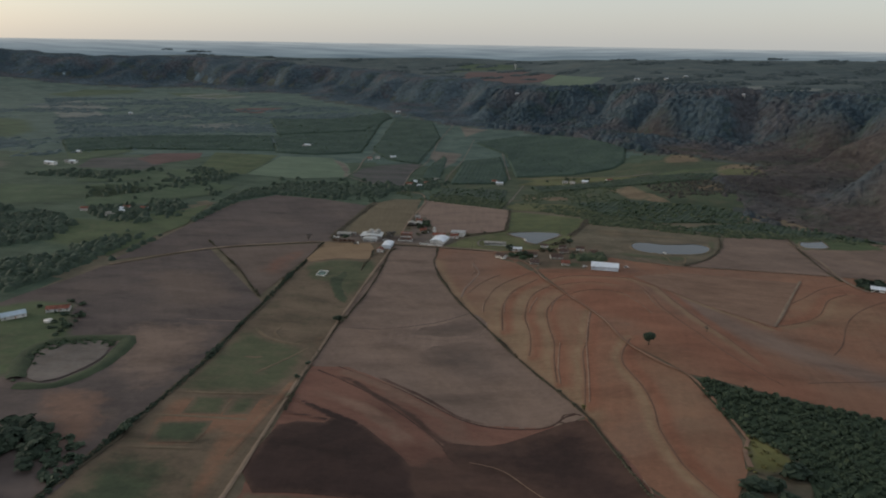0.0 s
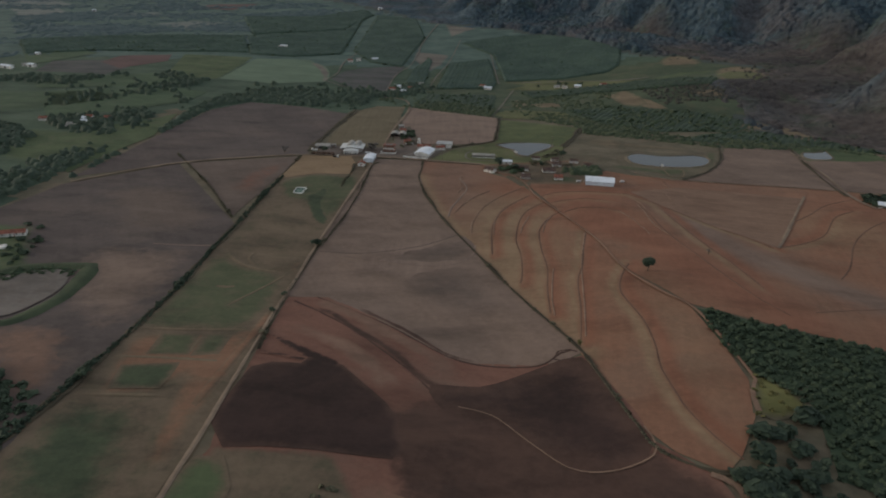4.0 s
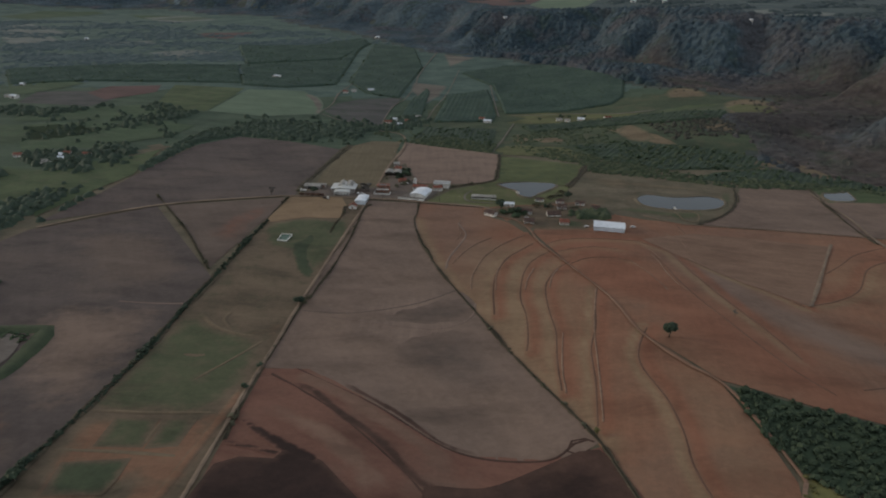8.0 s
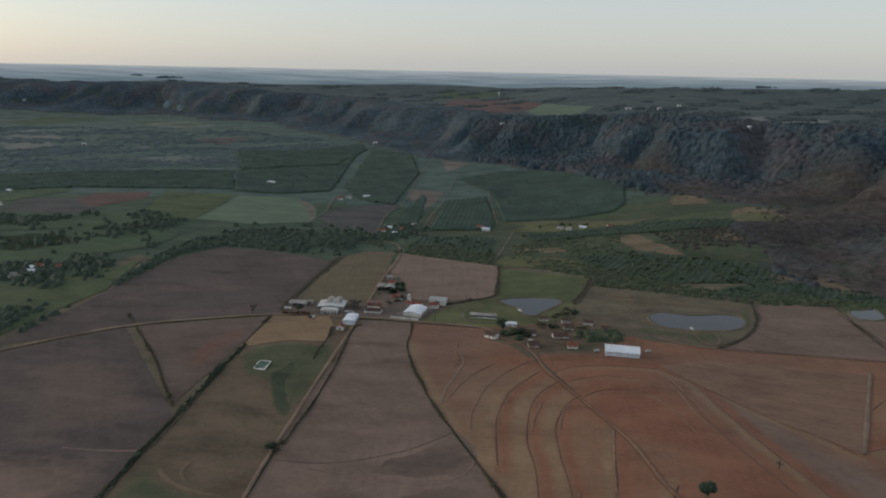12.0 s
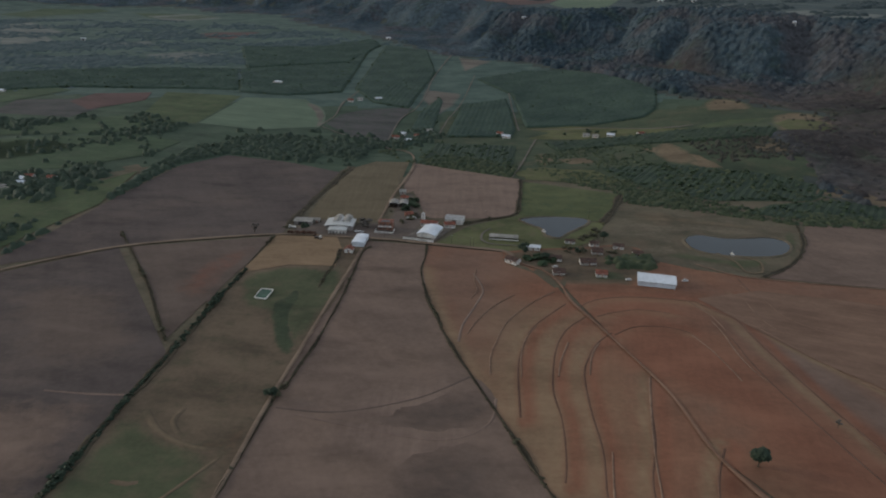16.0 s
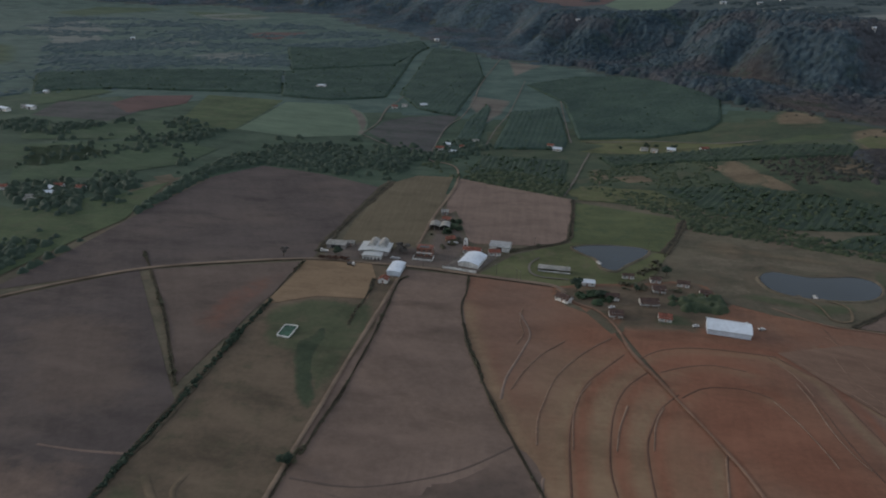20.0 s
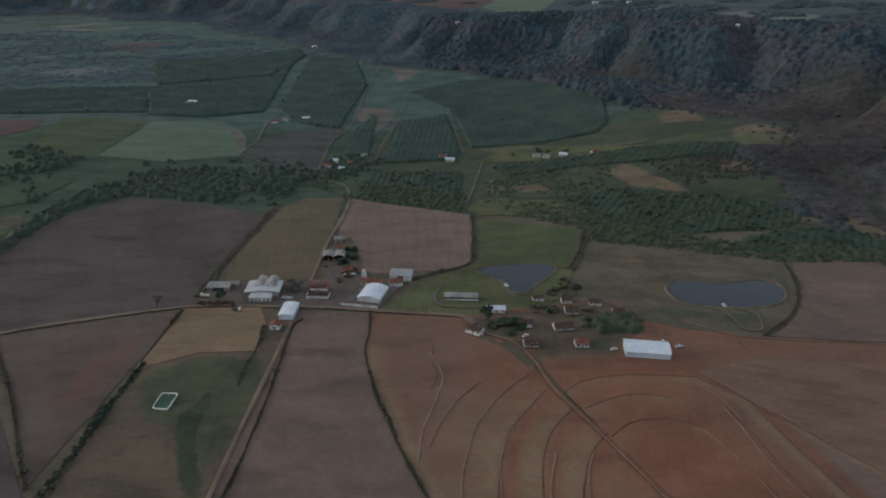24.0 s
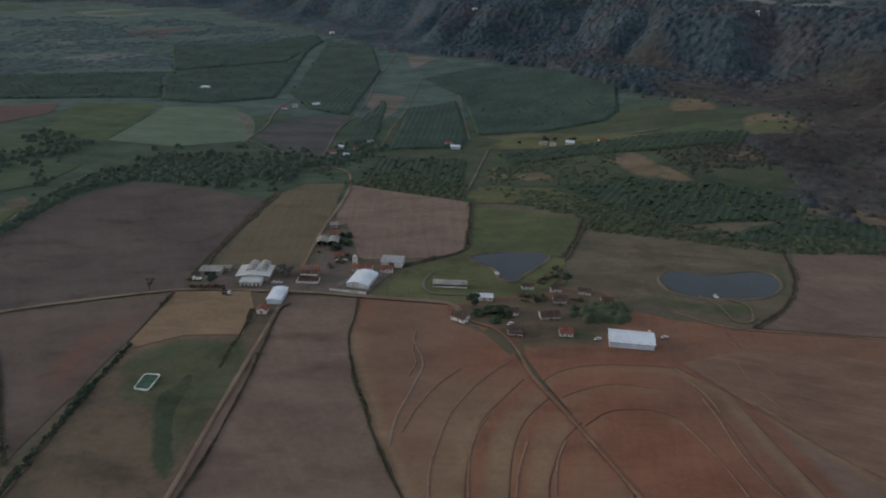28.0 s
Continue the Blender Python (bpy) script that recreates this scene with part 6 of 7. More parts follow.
for i, (px, py) in enumerate([(220.5, -251.0)]):
    tree(px, py, 11.0, 5.2, "lone dark broad-crowned tree on the red hill", 300 + i, quads=700, low=0.12)
for i, (px, py) in enumerate([(-5, -201)]):
    tree(px, py, 7.5, 4.0, "dark round tree beside the dirt track", 310 + i)
for i, (px, py) in enumerate([(-8, -282), (-9, -306), (166, -339), (270, -216), (-77, -389), (-85.4, 24.4)]):
    tree(px, py, (4, 4.5, 4, 5, 7, 8.5)[i], (2.2, 2.6, 2.2, 1.8, 4, 4)[i], ("dark bush on the track's verge", "dark bush on the track's verge", "yellowish bush at the ditch bend", "thin small tree on the red slope", "dark bushy tree on the hedge bank", "sparse leafless-looking tree beside the track")[i], 320 + i,
         ("leaf_dark", "leaf_dark", "leaf_yellow", "leaf_brown", "leaf_dark", "leaf_brown")[i], (260, 260, 200, 120, 320, 130)[i])
for i, (px, py) in enumerate([(133, 1.9), (148, -9.1), (174.3, 6.6), (199.1, 37.7), (-46.9, 32.9)]):
    tree(px, py, (10, 8, 6, 8, 7)[i], (5.2, 3.6, 3.2, 4.2, 4.6)[i], ("tall dense dark tree beside the white shed", "dark round tree near the cottages", "small dark round tree near the cottages", "dark round tree in the dry grass", "low dark round tree before the grey shed")[i], 340 + i, quads=500)
tree(3.5, 45.5, 8.5, 6.0, "bare brownish broad tree between the sheds", 360, "leaf_brown", 420, low=0.2)
tree(-2.5, 54.5, 6.0, 3.6, "bare brownish tree behind the depot", 361, "leaf_brown", 240, low=0.2)
for i, (px, py) in enumerate([(237, 428), (247, 426), (268, 421), (205, 424)]):
    tree(px, py, (8, 7, 7.5, 5)[i], (5.5, 4, 5, 3)[i], "dark round tree beside a white cottage", 370 + i, "leaf_dark", 260)
# ---------------------------------------------------------------- buildings
def solid(size, at=(0, 0, 0), bevel=0.0):
    w, d, h = size
    bm = bmesh.new()
    bmesh.ops.create_cube(bm, size=1)
    bmesh.ops.scale(bm, vec=(w, d, h), verts=bm.verts)
    if bevel:
        bmesh.ops.bevel(bm, geom=bm.edges[:], offset=bevel, segments=1, affect="EDGES")
    bmesh.ops.translate(bm, vec=at, verts=bm.verts)
    return bm


def part(name, bm, material, parent, label=""):
    me = bpy.data.meshes.new(name)
    bm.to_mesh(me)
    bm.free()
    me.materials.append(MATS[material])
    ob = new(name, me)
    ob.parent = parent
    if label:
        tagged(ob, label)
    return ob


def extrude(outline, y0, y1):
    """A prism: an outline in x and z, drawn out along y."""
    bm = bmesh.new()
    a = [bm.verts.new((x, y0, z)) for x, z in outline]
    b = [bm.verts.new((x, y1, z)) for x, z in outline]
    n = len(outline)
    bm.faces.new(a)
    bm.faces.new(b[::-1])
    for i in range(n):
        bm.faces.new((a[i], b[i], b[(i + 1) % n], a[(i + 1) % n]))
    bmesh.ops.recalc_face_normals(bm, faces=bm.faces[:])
    return bm


def arc(w, z, rise, n=12, thick=0.0):
    """Points along a shallow arch of that width; with thick, a closed shell."""
    up = [(-w / 2 + w * i / n, z + rise * (1 - (2 * i / n - 1) ** 2)) for i in range(n + 1)]
    return up + [(x, q - thick) for x, q in reversed(up)] if thick else up


def base(name, x, y, rz, label, category="building"):
    e = new(name)
    e.matrix_world = pose(x, y, float(height(x, y)) + 0.45, 0, 0, rz)
    return tagged(e, label, category)


def window(parent, x, y, z, w, h, side="front"):
    """A framed window on a wall that faces front (-y), or right (+x) or left (-x)."""
    size = (w + 0.16, 0.08, h + 0.16) if side == "front" else (0.08, w + 0.16, h + 0.16)
    pane = (w, 0.12, h) if side == "front" else (0.12, w, h)
    fr = part("window", solid(size, (x, y, z)), "white_wall", parent)
    part("pane", solid(pane, (x, y, z)), "dark_opening", fr, "dark glass pane")


def door(parent, x, y, z, w, h, material="dark_opening", side="front"):
    size = (w, 0.12, h) if side == "front" else (0.12, w, h)
    part("door", solid(size, (x, y, z + h / 2)), material, parent)


def four_walls(parent, w, d, h, material, thick=0.22, open_front=False):
    for sy in (-1, 1):
        if sy < 0 and open_front:
            for k in range(5):
                part("post", solid((0.25, 0.25, h + 0.5), (-w / 2 + 0.2 + k * (w - 0.4) / 4, -d / 2 + 0.15, h / 2 - 0.25)), material, parent)
            continue
        part("wall", solid((w, thick, h + 0.5), (0, sy * (d / 2 - thick / 2), h / 2 - 0.25)), material, parent)
    for sx in (-1, 1):
        part("wall", solid((thick, d - 2 * thick - 0.01, h + 0.5), (sx * (w / 2 - thick / 2), 0, h / 2 - 0.25)), material, parent)


def barrel_hall(name, x, y, w, d, h, rise, rz, label, roof="white_metal", wall="white_wall", door_w=4.0, ridge_x=False, over=0.5, ribs=7):
    """A hall with an arched sheet-metal roof. The arch shows at the front, or, with ridge_x, at the two ends."""
    e = base(name, x, y, rz, label)
    four_walls(e, w, d, h, wall)
    span, run = (d, w) if ridge_x else (w, d)
    turn = Matrix.Rotation(math.pi / 2, 4, "Z") if ridge_x else Matrix.Identity(4)
    shell = extrude(arc(span + 2 * over, h, rise, 16, 0.14), -run / 2 - over, run / 2 + over)
    bmesh.ops.transform(shell, matrix=turn, verts=shell.verts)
    rf = part("roof", shell, roof, e)
    for k in range(ribs):
        at = -run / 2 + run * k / (ribs - 1)
        rib = extrude(arc(span + 2 * over, h + 0.05, rise, 16, 0.08), at - 0.06, at + 0.06)
        bmesh.ops.transform(rib, matrix=turn, verts=rib.verts)
        part("roof_seam", rib, roof, rf)
    for sy in (-1, 1):
        g = extrude(arc(span - 0.3, h, rise - 0.2, 16), sy * (run / 2 - 0.2) - 0.1, sy * (run / 2 - 0.2) + 0.1)
        bmesh.ops.transform(g, matrix=turn, verts=g.verts)
        part("gable", g, wall, e)
    if door_w:
        door(e, 0, -d / 2 - 0.03, 0, door_w, min(h - 0.4, 3.2))
    for sx in (-1, 1):
        part("gutter", solid((0.18, d + 0.6, 0.16), (sx * (w / 2 + over + 0.05), 0, h - 0.1)) if not ridge_x else solid((w + 0.6, 0.18, 0.16), (0, sx * (d / 2 + over + 0.05), h - 0.1)), "grey_metal", e)
    return e


def cottage(name, x, y, w, d, h, rise, rz, label, wall="white_wall", roof="tile_roof", veranda=0.0, ridge_x=True, windows=2, chimney=False):
    """A small house with a pitched roof, windows, a door and an optional veranda along its front."""
    e = base(name, x, y, rz, label, "house")
    four_walls(e, w, d, h, wall)
    span, run = (d, w) if ridge_x else (w, d)
    turn = Matrix.Rotation(math.pi / 2, 4, "Z") if ridge_x else Matrix.Identity(4)
    for s in (-1, 1):
        slab = extrude([(0, h + rise + 0.08), (s * (span / 2 + 0.5), h - 0.18 * rise), (s * (span / 2 + 0.5), h - 0.18 * rise - 0.12), (0, h + rise - 0.06)], -run / 2 - 0.4, run / 2 + 0.4)
        bmesh.ops.transform(slab, matrix=turn, verts=slab.verts)
        rs = part("roof", slab, roof, e)
        for k in range(int(run)):
            at = -run / 2 + (k + 0.5) * run / int(run)
            rib = extrude([(0.05 * s, h + rise + 0.14), (s * (span / 2 + 0.5), h - 0.18 * rise + 0.06), (s * (span / 2 + 0.5), h - 0.18 * rise - 0.02), (0.05 * s, h + rise + 0.04)], at - 0.07, at + 0.07)
            bmesh.ops.transform(rib, matrix=turn, verts=rib.verts)
            part("tile_row", rib, roof, rs)
    cap = solid((0.3, run + 0.8, 0.18), (0, 0, h + rise + 0.1))
    bmesh.ops.transform(cap, matrix=turn, verts=cap.verts)
    part("ridge_cap", cap, roof, e)
    for s in (-1, 1):
        g = extrude([(-span / 2 + 0.1, h), (span / 2 - 0.1, h), (0, h + rise - 0.1)], s * (run / 2 - 0.12) - 0.1, s * (run / 2 - 0.12) + 0.1)
        bmesh.ops.transform(g, matrix=turn, verts=g.verts)
        part("gable", g, wall, e)
    for k in range(windows):
        window(e, -w / 2 + (k + 0.5) * w / windows + (0.4 if k else -0.3), -d / 2, h * 0.55, 1.1, 1.0)
    door(e, w * 0.06, -d / 2, 0, 0.9, 2.05, "brick_wall")
    window(e, w / 2, 0, h * 0.55, 1.0, 1.0, "right")
    window(e, -w / 2, 0, h * 0.55, 1.0, 1.0, "left")
    if veranda:
        part("veranda_roof", extrude([(-w / 2, 0), (w / 2, 0), (w / 2, 0.1), (-w / 2, 0.1)], 0, veranda), roof, e).matrix_basis = pose(0, -d / 2 - veranda, h - 0.75, 10)
        for k in range(4):
            part("post", solid((0.14, 0.14, h - 0.3), (-w / 2 + 0.2 + k * (w - 0.4) / 3, -d / 2 - veranda + 0.15, (h - 0.3) / 2 - 0.25)), "white_wall", e)
    if chimney:
        part("chimney", solid((0.6, 0.6, 1.6), (w * 0.3, d * 0.2, h + rise * 0.8), 0.03), "brick_wall", e)
    return e


barrel_hall("barn", 224.3, -41.2, 25.5, 14.5, 3.6, 2.0, -9.4, "long white metal barn beside the red field", ridge_x=True, wall="white_metal", ribs=12, door_w=0)
barrel_hall("metal_shed", 3.8, 12.4, 9.2, 17.5, 3.2, 0.9, -4, "pale blue-white metal shed beside the track", ribs=8, wall="white_metal", door_w=0)
cottage("tiled_hut", -1.5, -6.6, 6.2, 6.0, 2.7, 1.5, -4, "small white hut with a red tiled roof", ridge_x=False, windows=1)
barrel_hall("arched_hall", 57.4, 36.6, 15.2, 20.5, 2.9, 2.0, -15, "white arched sports hall in a walled yard", door_w=0, ribs=9)
barrel_hall("grey_hall", 76.5, 66.5, 15.5, 11, 4.0, 0.8, -7, "grey-roofed hall behind the white hall", roof="grey_metal", wall="white_wall", ridge_x=True)
cottage("tiled_annex", 55.5, 55.5, 14, 6, 3.0, 1.5, -7, "low annex with a red tiled roof", windows=4)
cottage("tiled_annex", 72.5, 54.5, 9, 6, 3.0, 1.4, 12, "small annex with a red tiled roof", windows=2)


def chapel_tower(x, y, rz):
    e = base("chapel_tower", x, y, rz, "slim white tower with a small pointed cap", "tower")
    part("shaft", solid((3.0, 3.0, 7.5), (0, 0, 3.5), 0.05), "white_wall", e)
    part("belfry", solid((2.4, 2.4, 2.0), (0, 0, 8.2), 0.05), "white_wall", e)
    bm = bmesh.new()
    bmesh.ops.create_cone(bm, cap_ends=True, segments=4, radius1=1.9, radius2=0.05, depth=1.6)
    bmesh.ops.rotate(bm, matrix=Matrix.Rotation(math.pi / 4, 3, "Z"), verts=bm.verts)
    bmesh.ops.translate(bm, vec=(0, 0, 10.0), verts=bm.verts)
    part("cap", bm, "white_wall", e)
    window(e, 0, -1.2, 8.2, 0.7, 1.2)
    window(e, 0, -1.5, 4.5, 0.8, 1.1)


chapel_tower(49.8, 58.8, -8)


def vault_barn(x, y, rz):
    """The white depot: a wide low roof, a lower front bay and two arched vaults that rise behind."""
    e = base("depot", x, y, rz, "large white depot with two arched vaults and side roofs")
    four_walls(e, 22, 17, 4.0, "grey_wall")
    for s in (-1, 1):
        part("roof", extrude([(0, 5.5), (s * 12, 4.0), (s * 12, 3.85), (0, 5.3)], -9.4, 8.8), "pale_metal", e)
        part("gable", extrude([(-10.9, 4.0), (10.9, 4.0), (0, 5.3)], s * 8.4 - 0.1, s * 8.4 + 0.1), "white_wall", e)
        cx = 1.0 + s * 3.7
        v = part("vault", extrude([(cx + px, pz) for px, pz in arc(7.2, 4.9, 1.9, 14, 0.2)], -2.0, 12.5), "fibre_roof", e)
        part("vault_end", extrude([(cx + px, pz) for px, pz in arc(6.8, 4.6, 1.9, 14)], -1.8, -1.6), "white_wall", v)
        part("vault_end", extrude([(cx + px, pz) for px, pz in arc(6.8, 4.6, 1.9, 14)], 12.1, 12.3), "white_wall", v)
        for sx in (-1, 1):
            part("wall", solid((0.2, 4.0, 5.4), (cx + sx * 3.3, 10.4, 2.2)), "white_wall", e)
    part("front_roof", extrude(arc(15, 3.3, 0.6, 14, 0.16), -17.2, -8.0), "pale_metal", e)
    for sx in (-1, 1):
        part("wall", solid((0.2, 7.6, 3.6), (sx * 7.1, -12.2, 1.5)), "white_wall", e)
    part("wall", solid((14.4, 0.2, 3.6), (0, -16.1, 1.5)), "white_wall", e)
    for k in range(5):
        door(e, -5.4 + 2.7 * k, -16.25, 0, 0.9, 2.0)
    for k in range(4):
        window(e, -9 + 6 * k, -8.5, 3.4, 1.2, 0.9)


vault_barn(-18.6, 45.6, 0)


def brick_house(x, y, rz):
    e = base("brick_house", x, y, rz, "two-storey brick house with a walled front yard", "house")
    four_walls(e, 11.5, 8.5, 6.0, "brick_wall")
    part("roof", solid((12.3, 9.3, 0.22), (0, 0, 6.1), 0.03), "tile_roof", e)
    part("parapet", solid((12.3, 0.25, 0.7), (0, -4.5, 6.5)), "brick_wall", e)
    # roof has no hole: a near-black slab paints the opening's shade
    part("dark_roof_slab", solid((7.0, 3.4, 0.3), (-0.5, -0.5, 6.3)), "dark_opening", e, "near-black slab in place of a shaded roof opening")
    part("balcony", solid((11.5, 1.6, 0.2), (0, -5.0, 3.0), 0.03), "white_wall", e)
    part("railing", solid((11.5, 0.12, 0.9), (0, -5.75, 3.5)), "white_wall", e)
    for k in range(3):
        window(e, -3.8 + 3.8 * k, -4.25, 1.5, 1.6, 1.3)
        window(e, -3.8 + 3.8 * k, -4.25, 4.5, 1.6, 1.3)
    for yy in (-1.8, 1.8):
        window(e, 5.75, yy, 4.4, 1.2, 1.2, "right")
    for sx in (-1, 1):
        part("yard_wall", solid((0.2, 8.0, 1.9), (sx * 7.6, -8.3, 0.5)), "white_wall", e)
    part("yard_wall", solid((15.4, 0.2, 1.9), (0, -12.3, 0.5)), "white_wall", e)


brick_house(20.0, 45.8, -3)
e = base("twin_shed", 23.6, 103.5, 0, "shed with two pale arched roofs side by side")
four_walls(e, 16.6, 10, 3.2, "grey_wall", open_front=True)
for s in (-1, 1):
    part("roof", extrude([(s * 4.3 + px, pz) for px, pz in arc(8.7, 3.2, 1.7, 14, 0.14)], -5.6, 5.4), "fibre_roof", e)
cottage("tiled_hut", 35.5, 77.0, 7, 5, 2.6, 1.3, 20, "small brick hut with a red tiled roof in the yard", wall="brick_wall", windows=1)
cottage("tiled_hut", 27.0, 122.0, 7, 5, 2.6, 1.2, -10, "small hut with a rusty tiled roof near the lane", wall="grey_wall", windows=1)
cottage("shed", 23.0, 140.0, 6, 6, 3, 1.1, 5, "small grey-roofed shed near the lane", roof="fibre_roof", wall="grey_wall", windows=1)
barrel_hall("machine_shed", -51.0, 51.0, 15, 9, 3.2, 0.7, 0, "low grey-roofed machine shed beside a hedge", roof="fibre_roof", wall="grey_wall", ridge_x=True, door_w=8)
cottage("lean_to", -41.0, 55.5, 5, 5, 2.6, 0.5, 0, "small grey lean-to beside the machine shed", roof="fibre_roof", wall="grey_wall", windows=1)


def long_shed(x, y, w, d, rz, label):
    e = base("poultry_shed", x, y, rz, label, "shed")
    for s in (-1, 1):
        part("roof", extrude([(s * 0.02, 3.6), (s * (d / 2 + 0.6), 2.4), (s * (d / 2 + 0.6), 2.28), (s * 0.02, 3.46)], -w / 2, w / 2), "fibre_roof", e).matrix_basis = pose(0, 0, 0, 0, 0, 90)
        part("low_wall", solid((w, 0.18, 1.2), (0, s * d / 2, 0.2)), "white_wall", e)
        for k in range(9):
            part("post", solid((0.16, 0.16, 3.0), (-w / 2 + 0.2 + k * (w - 0.4) / 8, s * d / 2 - s * 0.2, 1.1)), "grey_wall", e)
        part("end_wall", solid((0.2, d, 3.0), (s * (w / 2 - 0.2), 0, 1.1)), "grey_wall", e)


long_shed(118.0, 32.5, 23.5, 6.5, -4, "long open-sided shed with a pale fibre roof")
cottage("white_shed", 140.0, 13.0, 12, 5.5, 2.9, 0.8, -2, "low white shed beside a tall tree", roof="white_metal", windows=3)
HOUSES = [
    (124, -14, 10, 7, 2.8, 1.6, -35, "cottage with a dark brown tiled roof among shrubs", 0.0),
    (156, -6.5, 9.5, 6, 2.8, 1.4, 2, "white cottage with a dark tiled roof", 0.0),
    (156.6, -30.8, 8.6, 6.5, 2.8, 1.4, 0, "cottage with a cluttered pale front", 2.0),
    (180.2, -10.5, 12, 6, 2.9, 1.4, 6, "long cottage with a dark roof and white walls", 2.0),
    (187.3, -32.2, 8.0, 6.5, 2.8, 1.8, -4, "white cottage with a rust-red tiled roof", 0.0),
    (208.6, 23.2, 8.4, 5.5, 2.7, 1.2, -10, "white cottage with a brown roof", 0.0),
    (190, 11.2, 8.5, 6.5, 2.8, 1.5, -3, "white cottage with a dark brown tiled roof", 1.6),
    (221, 9.0, 7.6, 6.0, 2.8, 1.4, -5, "small white cottage with a brown tiled roof", 0.0),
    (189.8, 26.5, 7.0, 5.0, 2.7, 1.1, 0, "small dark-roofed wooden outhouse", 0.0),
    (171.0, 30.0, 8.0, 4.0, 2.5, 0.8, 0, "low brown-roofed outhouse below the pond", 0.0),
]
for x, y, w, d, h, r, rz, lab, ver in HOUSES:
    cottage("cottage", x, y, w, d, h, r, rz, lab, veranda=ver, roof="tile_roof" if "rust-red" in lab else "dark_tile", windows=3 if w > 9 else 2)


# ---- walled yard of the white hall
def wall_run(pts, h, thick, label):
    e = base("yard_wall", *pts[0], 0, label, "wall")
    o = Vector(pts[0])
    for a, b in zip(pts, pts[1:]):
        a, b = Vector(a) - o, Vector(b) - o
        d = b - a
        bm = solid((d.length + thick, thick, h + 0.6), (0, 0, h / 2 - 0.3))
        bmesh.ops.transform(bm, matrix=Matrix.Translation(((a.x + b.x) / 2, (a.y + b.y) / 2, 0)) @ Matrix.Rotation(math.atan2(d.y, d.x), 4, "Z"), verts=bm.verts)
        part("panel", bm, "white_wall", e)
        bm = solid((d.length + thick + 0.1, thick + 0.12, 0.12), (0, 0, h + 0.06))
        bmesh.ops.transform(bm, matrix=Matrix.Translation(((a.x + b.x) / 2, (a.y + b.y) / 2, 0)) @ Matrix.Rotation(math.atan2(d.y, d.x), 4, "Z"), verts=bm.verts)
        part("coping", bm, "concrete", e)


YARD = [(36.4, 23.4), (61.4, 18.4), (75.8, 49.9), (50.9, 55.4)]
sheet("concrete_yard", YARD, "concrete", "worn grey concrete yard", "yard", lift=0.62, step=6)
wall_run([YARD[0], YARD[1]], 1.8, 0.25, "white wall round the concrete yard")


# ---- the green tank with its white rim
def tank(pts):
    ring = curve(pts, 1.5, True)
    c = ring.mean(0)
    e = base("water_tank", float(c[0]), float(c[1]), 0, "green-lined reservoir with a white rim", "tank")
    n = len(ring)

    def band(s0, s1, z0, z1, mat, name):
        v = [(*(p - c) * s0, z0) for p in ring] + [(*(p - c) * s0, z1) for p in ring] + [(*(p - c) * s1, z1) for p in ring] + [(*(p - c) * s1, z0) for p in ring]
        f = []
        for i in range(n):
            j = (i + 1) % n
            f += [(i, j, n + j, n + i), (n + i, n + j, 2 * n + j, 2 * n + i), (2 * n + i, 2 * n + j, 3 * n + j, 3 * n + i)]
        mesh_object(name, v, f, mat, e, flat=True)

    band(1.05, 0.95, -0.4, 0.8, "white_wall", "rim")
    mesh_object("water", [(*(p - c) * 0.95, 0.45) for p in ring], [tuple(range(n))], "tank_green", e)


tank([(-48.8, -91.5), (-48.6, -86), (-48.2, -80), (-47.4, -79.1), (-44, -79.3), (-40.4, -79.6), (-39.8, -80.4), (-40.2, -86), (-40.8, -92.8), (-41.5, -93.6), (-45, -93), (-48, -92.4)])


# ---- left homestead, far houses
cottage("blue_roofed_house", -257, -216, 17, 9, 3.2, 1.6, 40, "house with a pale blue metal roof", roof="blue_metal", windows=3)
cottage("rust_roofed_shed", -231, -199, 17, 7, 3.0, 1.4, 18, "long white shed with a rust-red roof", windows=4)


def round_tank(x, y, r, h, label):
    e = base("round_tank", x, y, 0, label, "tank")
    bm = bmesh.new()
    bmesh.ops.create_cone(bm, cap_ends=True, segments=24, radius1=r, radius2=r, depth=h)
    bmesh.ops.translate(bm, vec=(0, 0, h / 2 - 0.3), verts=bm.verts)
    part("shell", bm, "white_wall", e)
    bm = bmesh.new()
    bmesh.ops.create_cone(bm, cap_ends=True, segments=24, radius1=r + 0.15, radius2=0.3, depth=0.7)
    bmesh.ops.translate(bm, vec=(0, 0, h), verts=bm.verts)
    part("lid", bm, "white_wall", e)


round_tank(-225.2, -222, 3.0, 1.8, "low round white water tank on grass")
round_tank(128, -17, 0.9, 2.2, "small white water tank by a cottage")
FAR = [(-399, 132), (-350, 103), (-347, 124), (-351, 145), (-356, 110), (-351, 136), (-327, 143), (-99, 604), (-71, 612), (-112, 593), (-266, 715), (128, 411), (120, 426), (233, 419), (264, 414), (301, 409), (244, 412), (-9, 408), (12, 399), (25, 431), (3, 371), (-15, 387), (-622, 465), (-660, 568)]
for i, (x, y) in enumerate(FAR):
    rng = np.random.default_rng(500 + i)
    cottage("farmhouse", x, y, rng.uniform(7, 11), rng.uniform(5, 7), 2.8, 1.3, rng.uniform(-25, 25), ("white farmhouse with a tiled roof", "pale farm shed with a grey roof", "white shed with a metal roof")[i % 3], roof=("tile_roof", "fibre_roof", "white_metal")[i % 3])
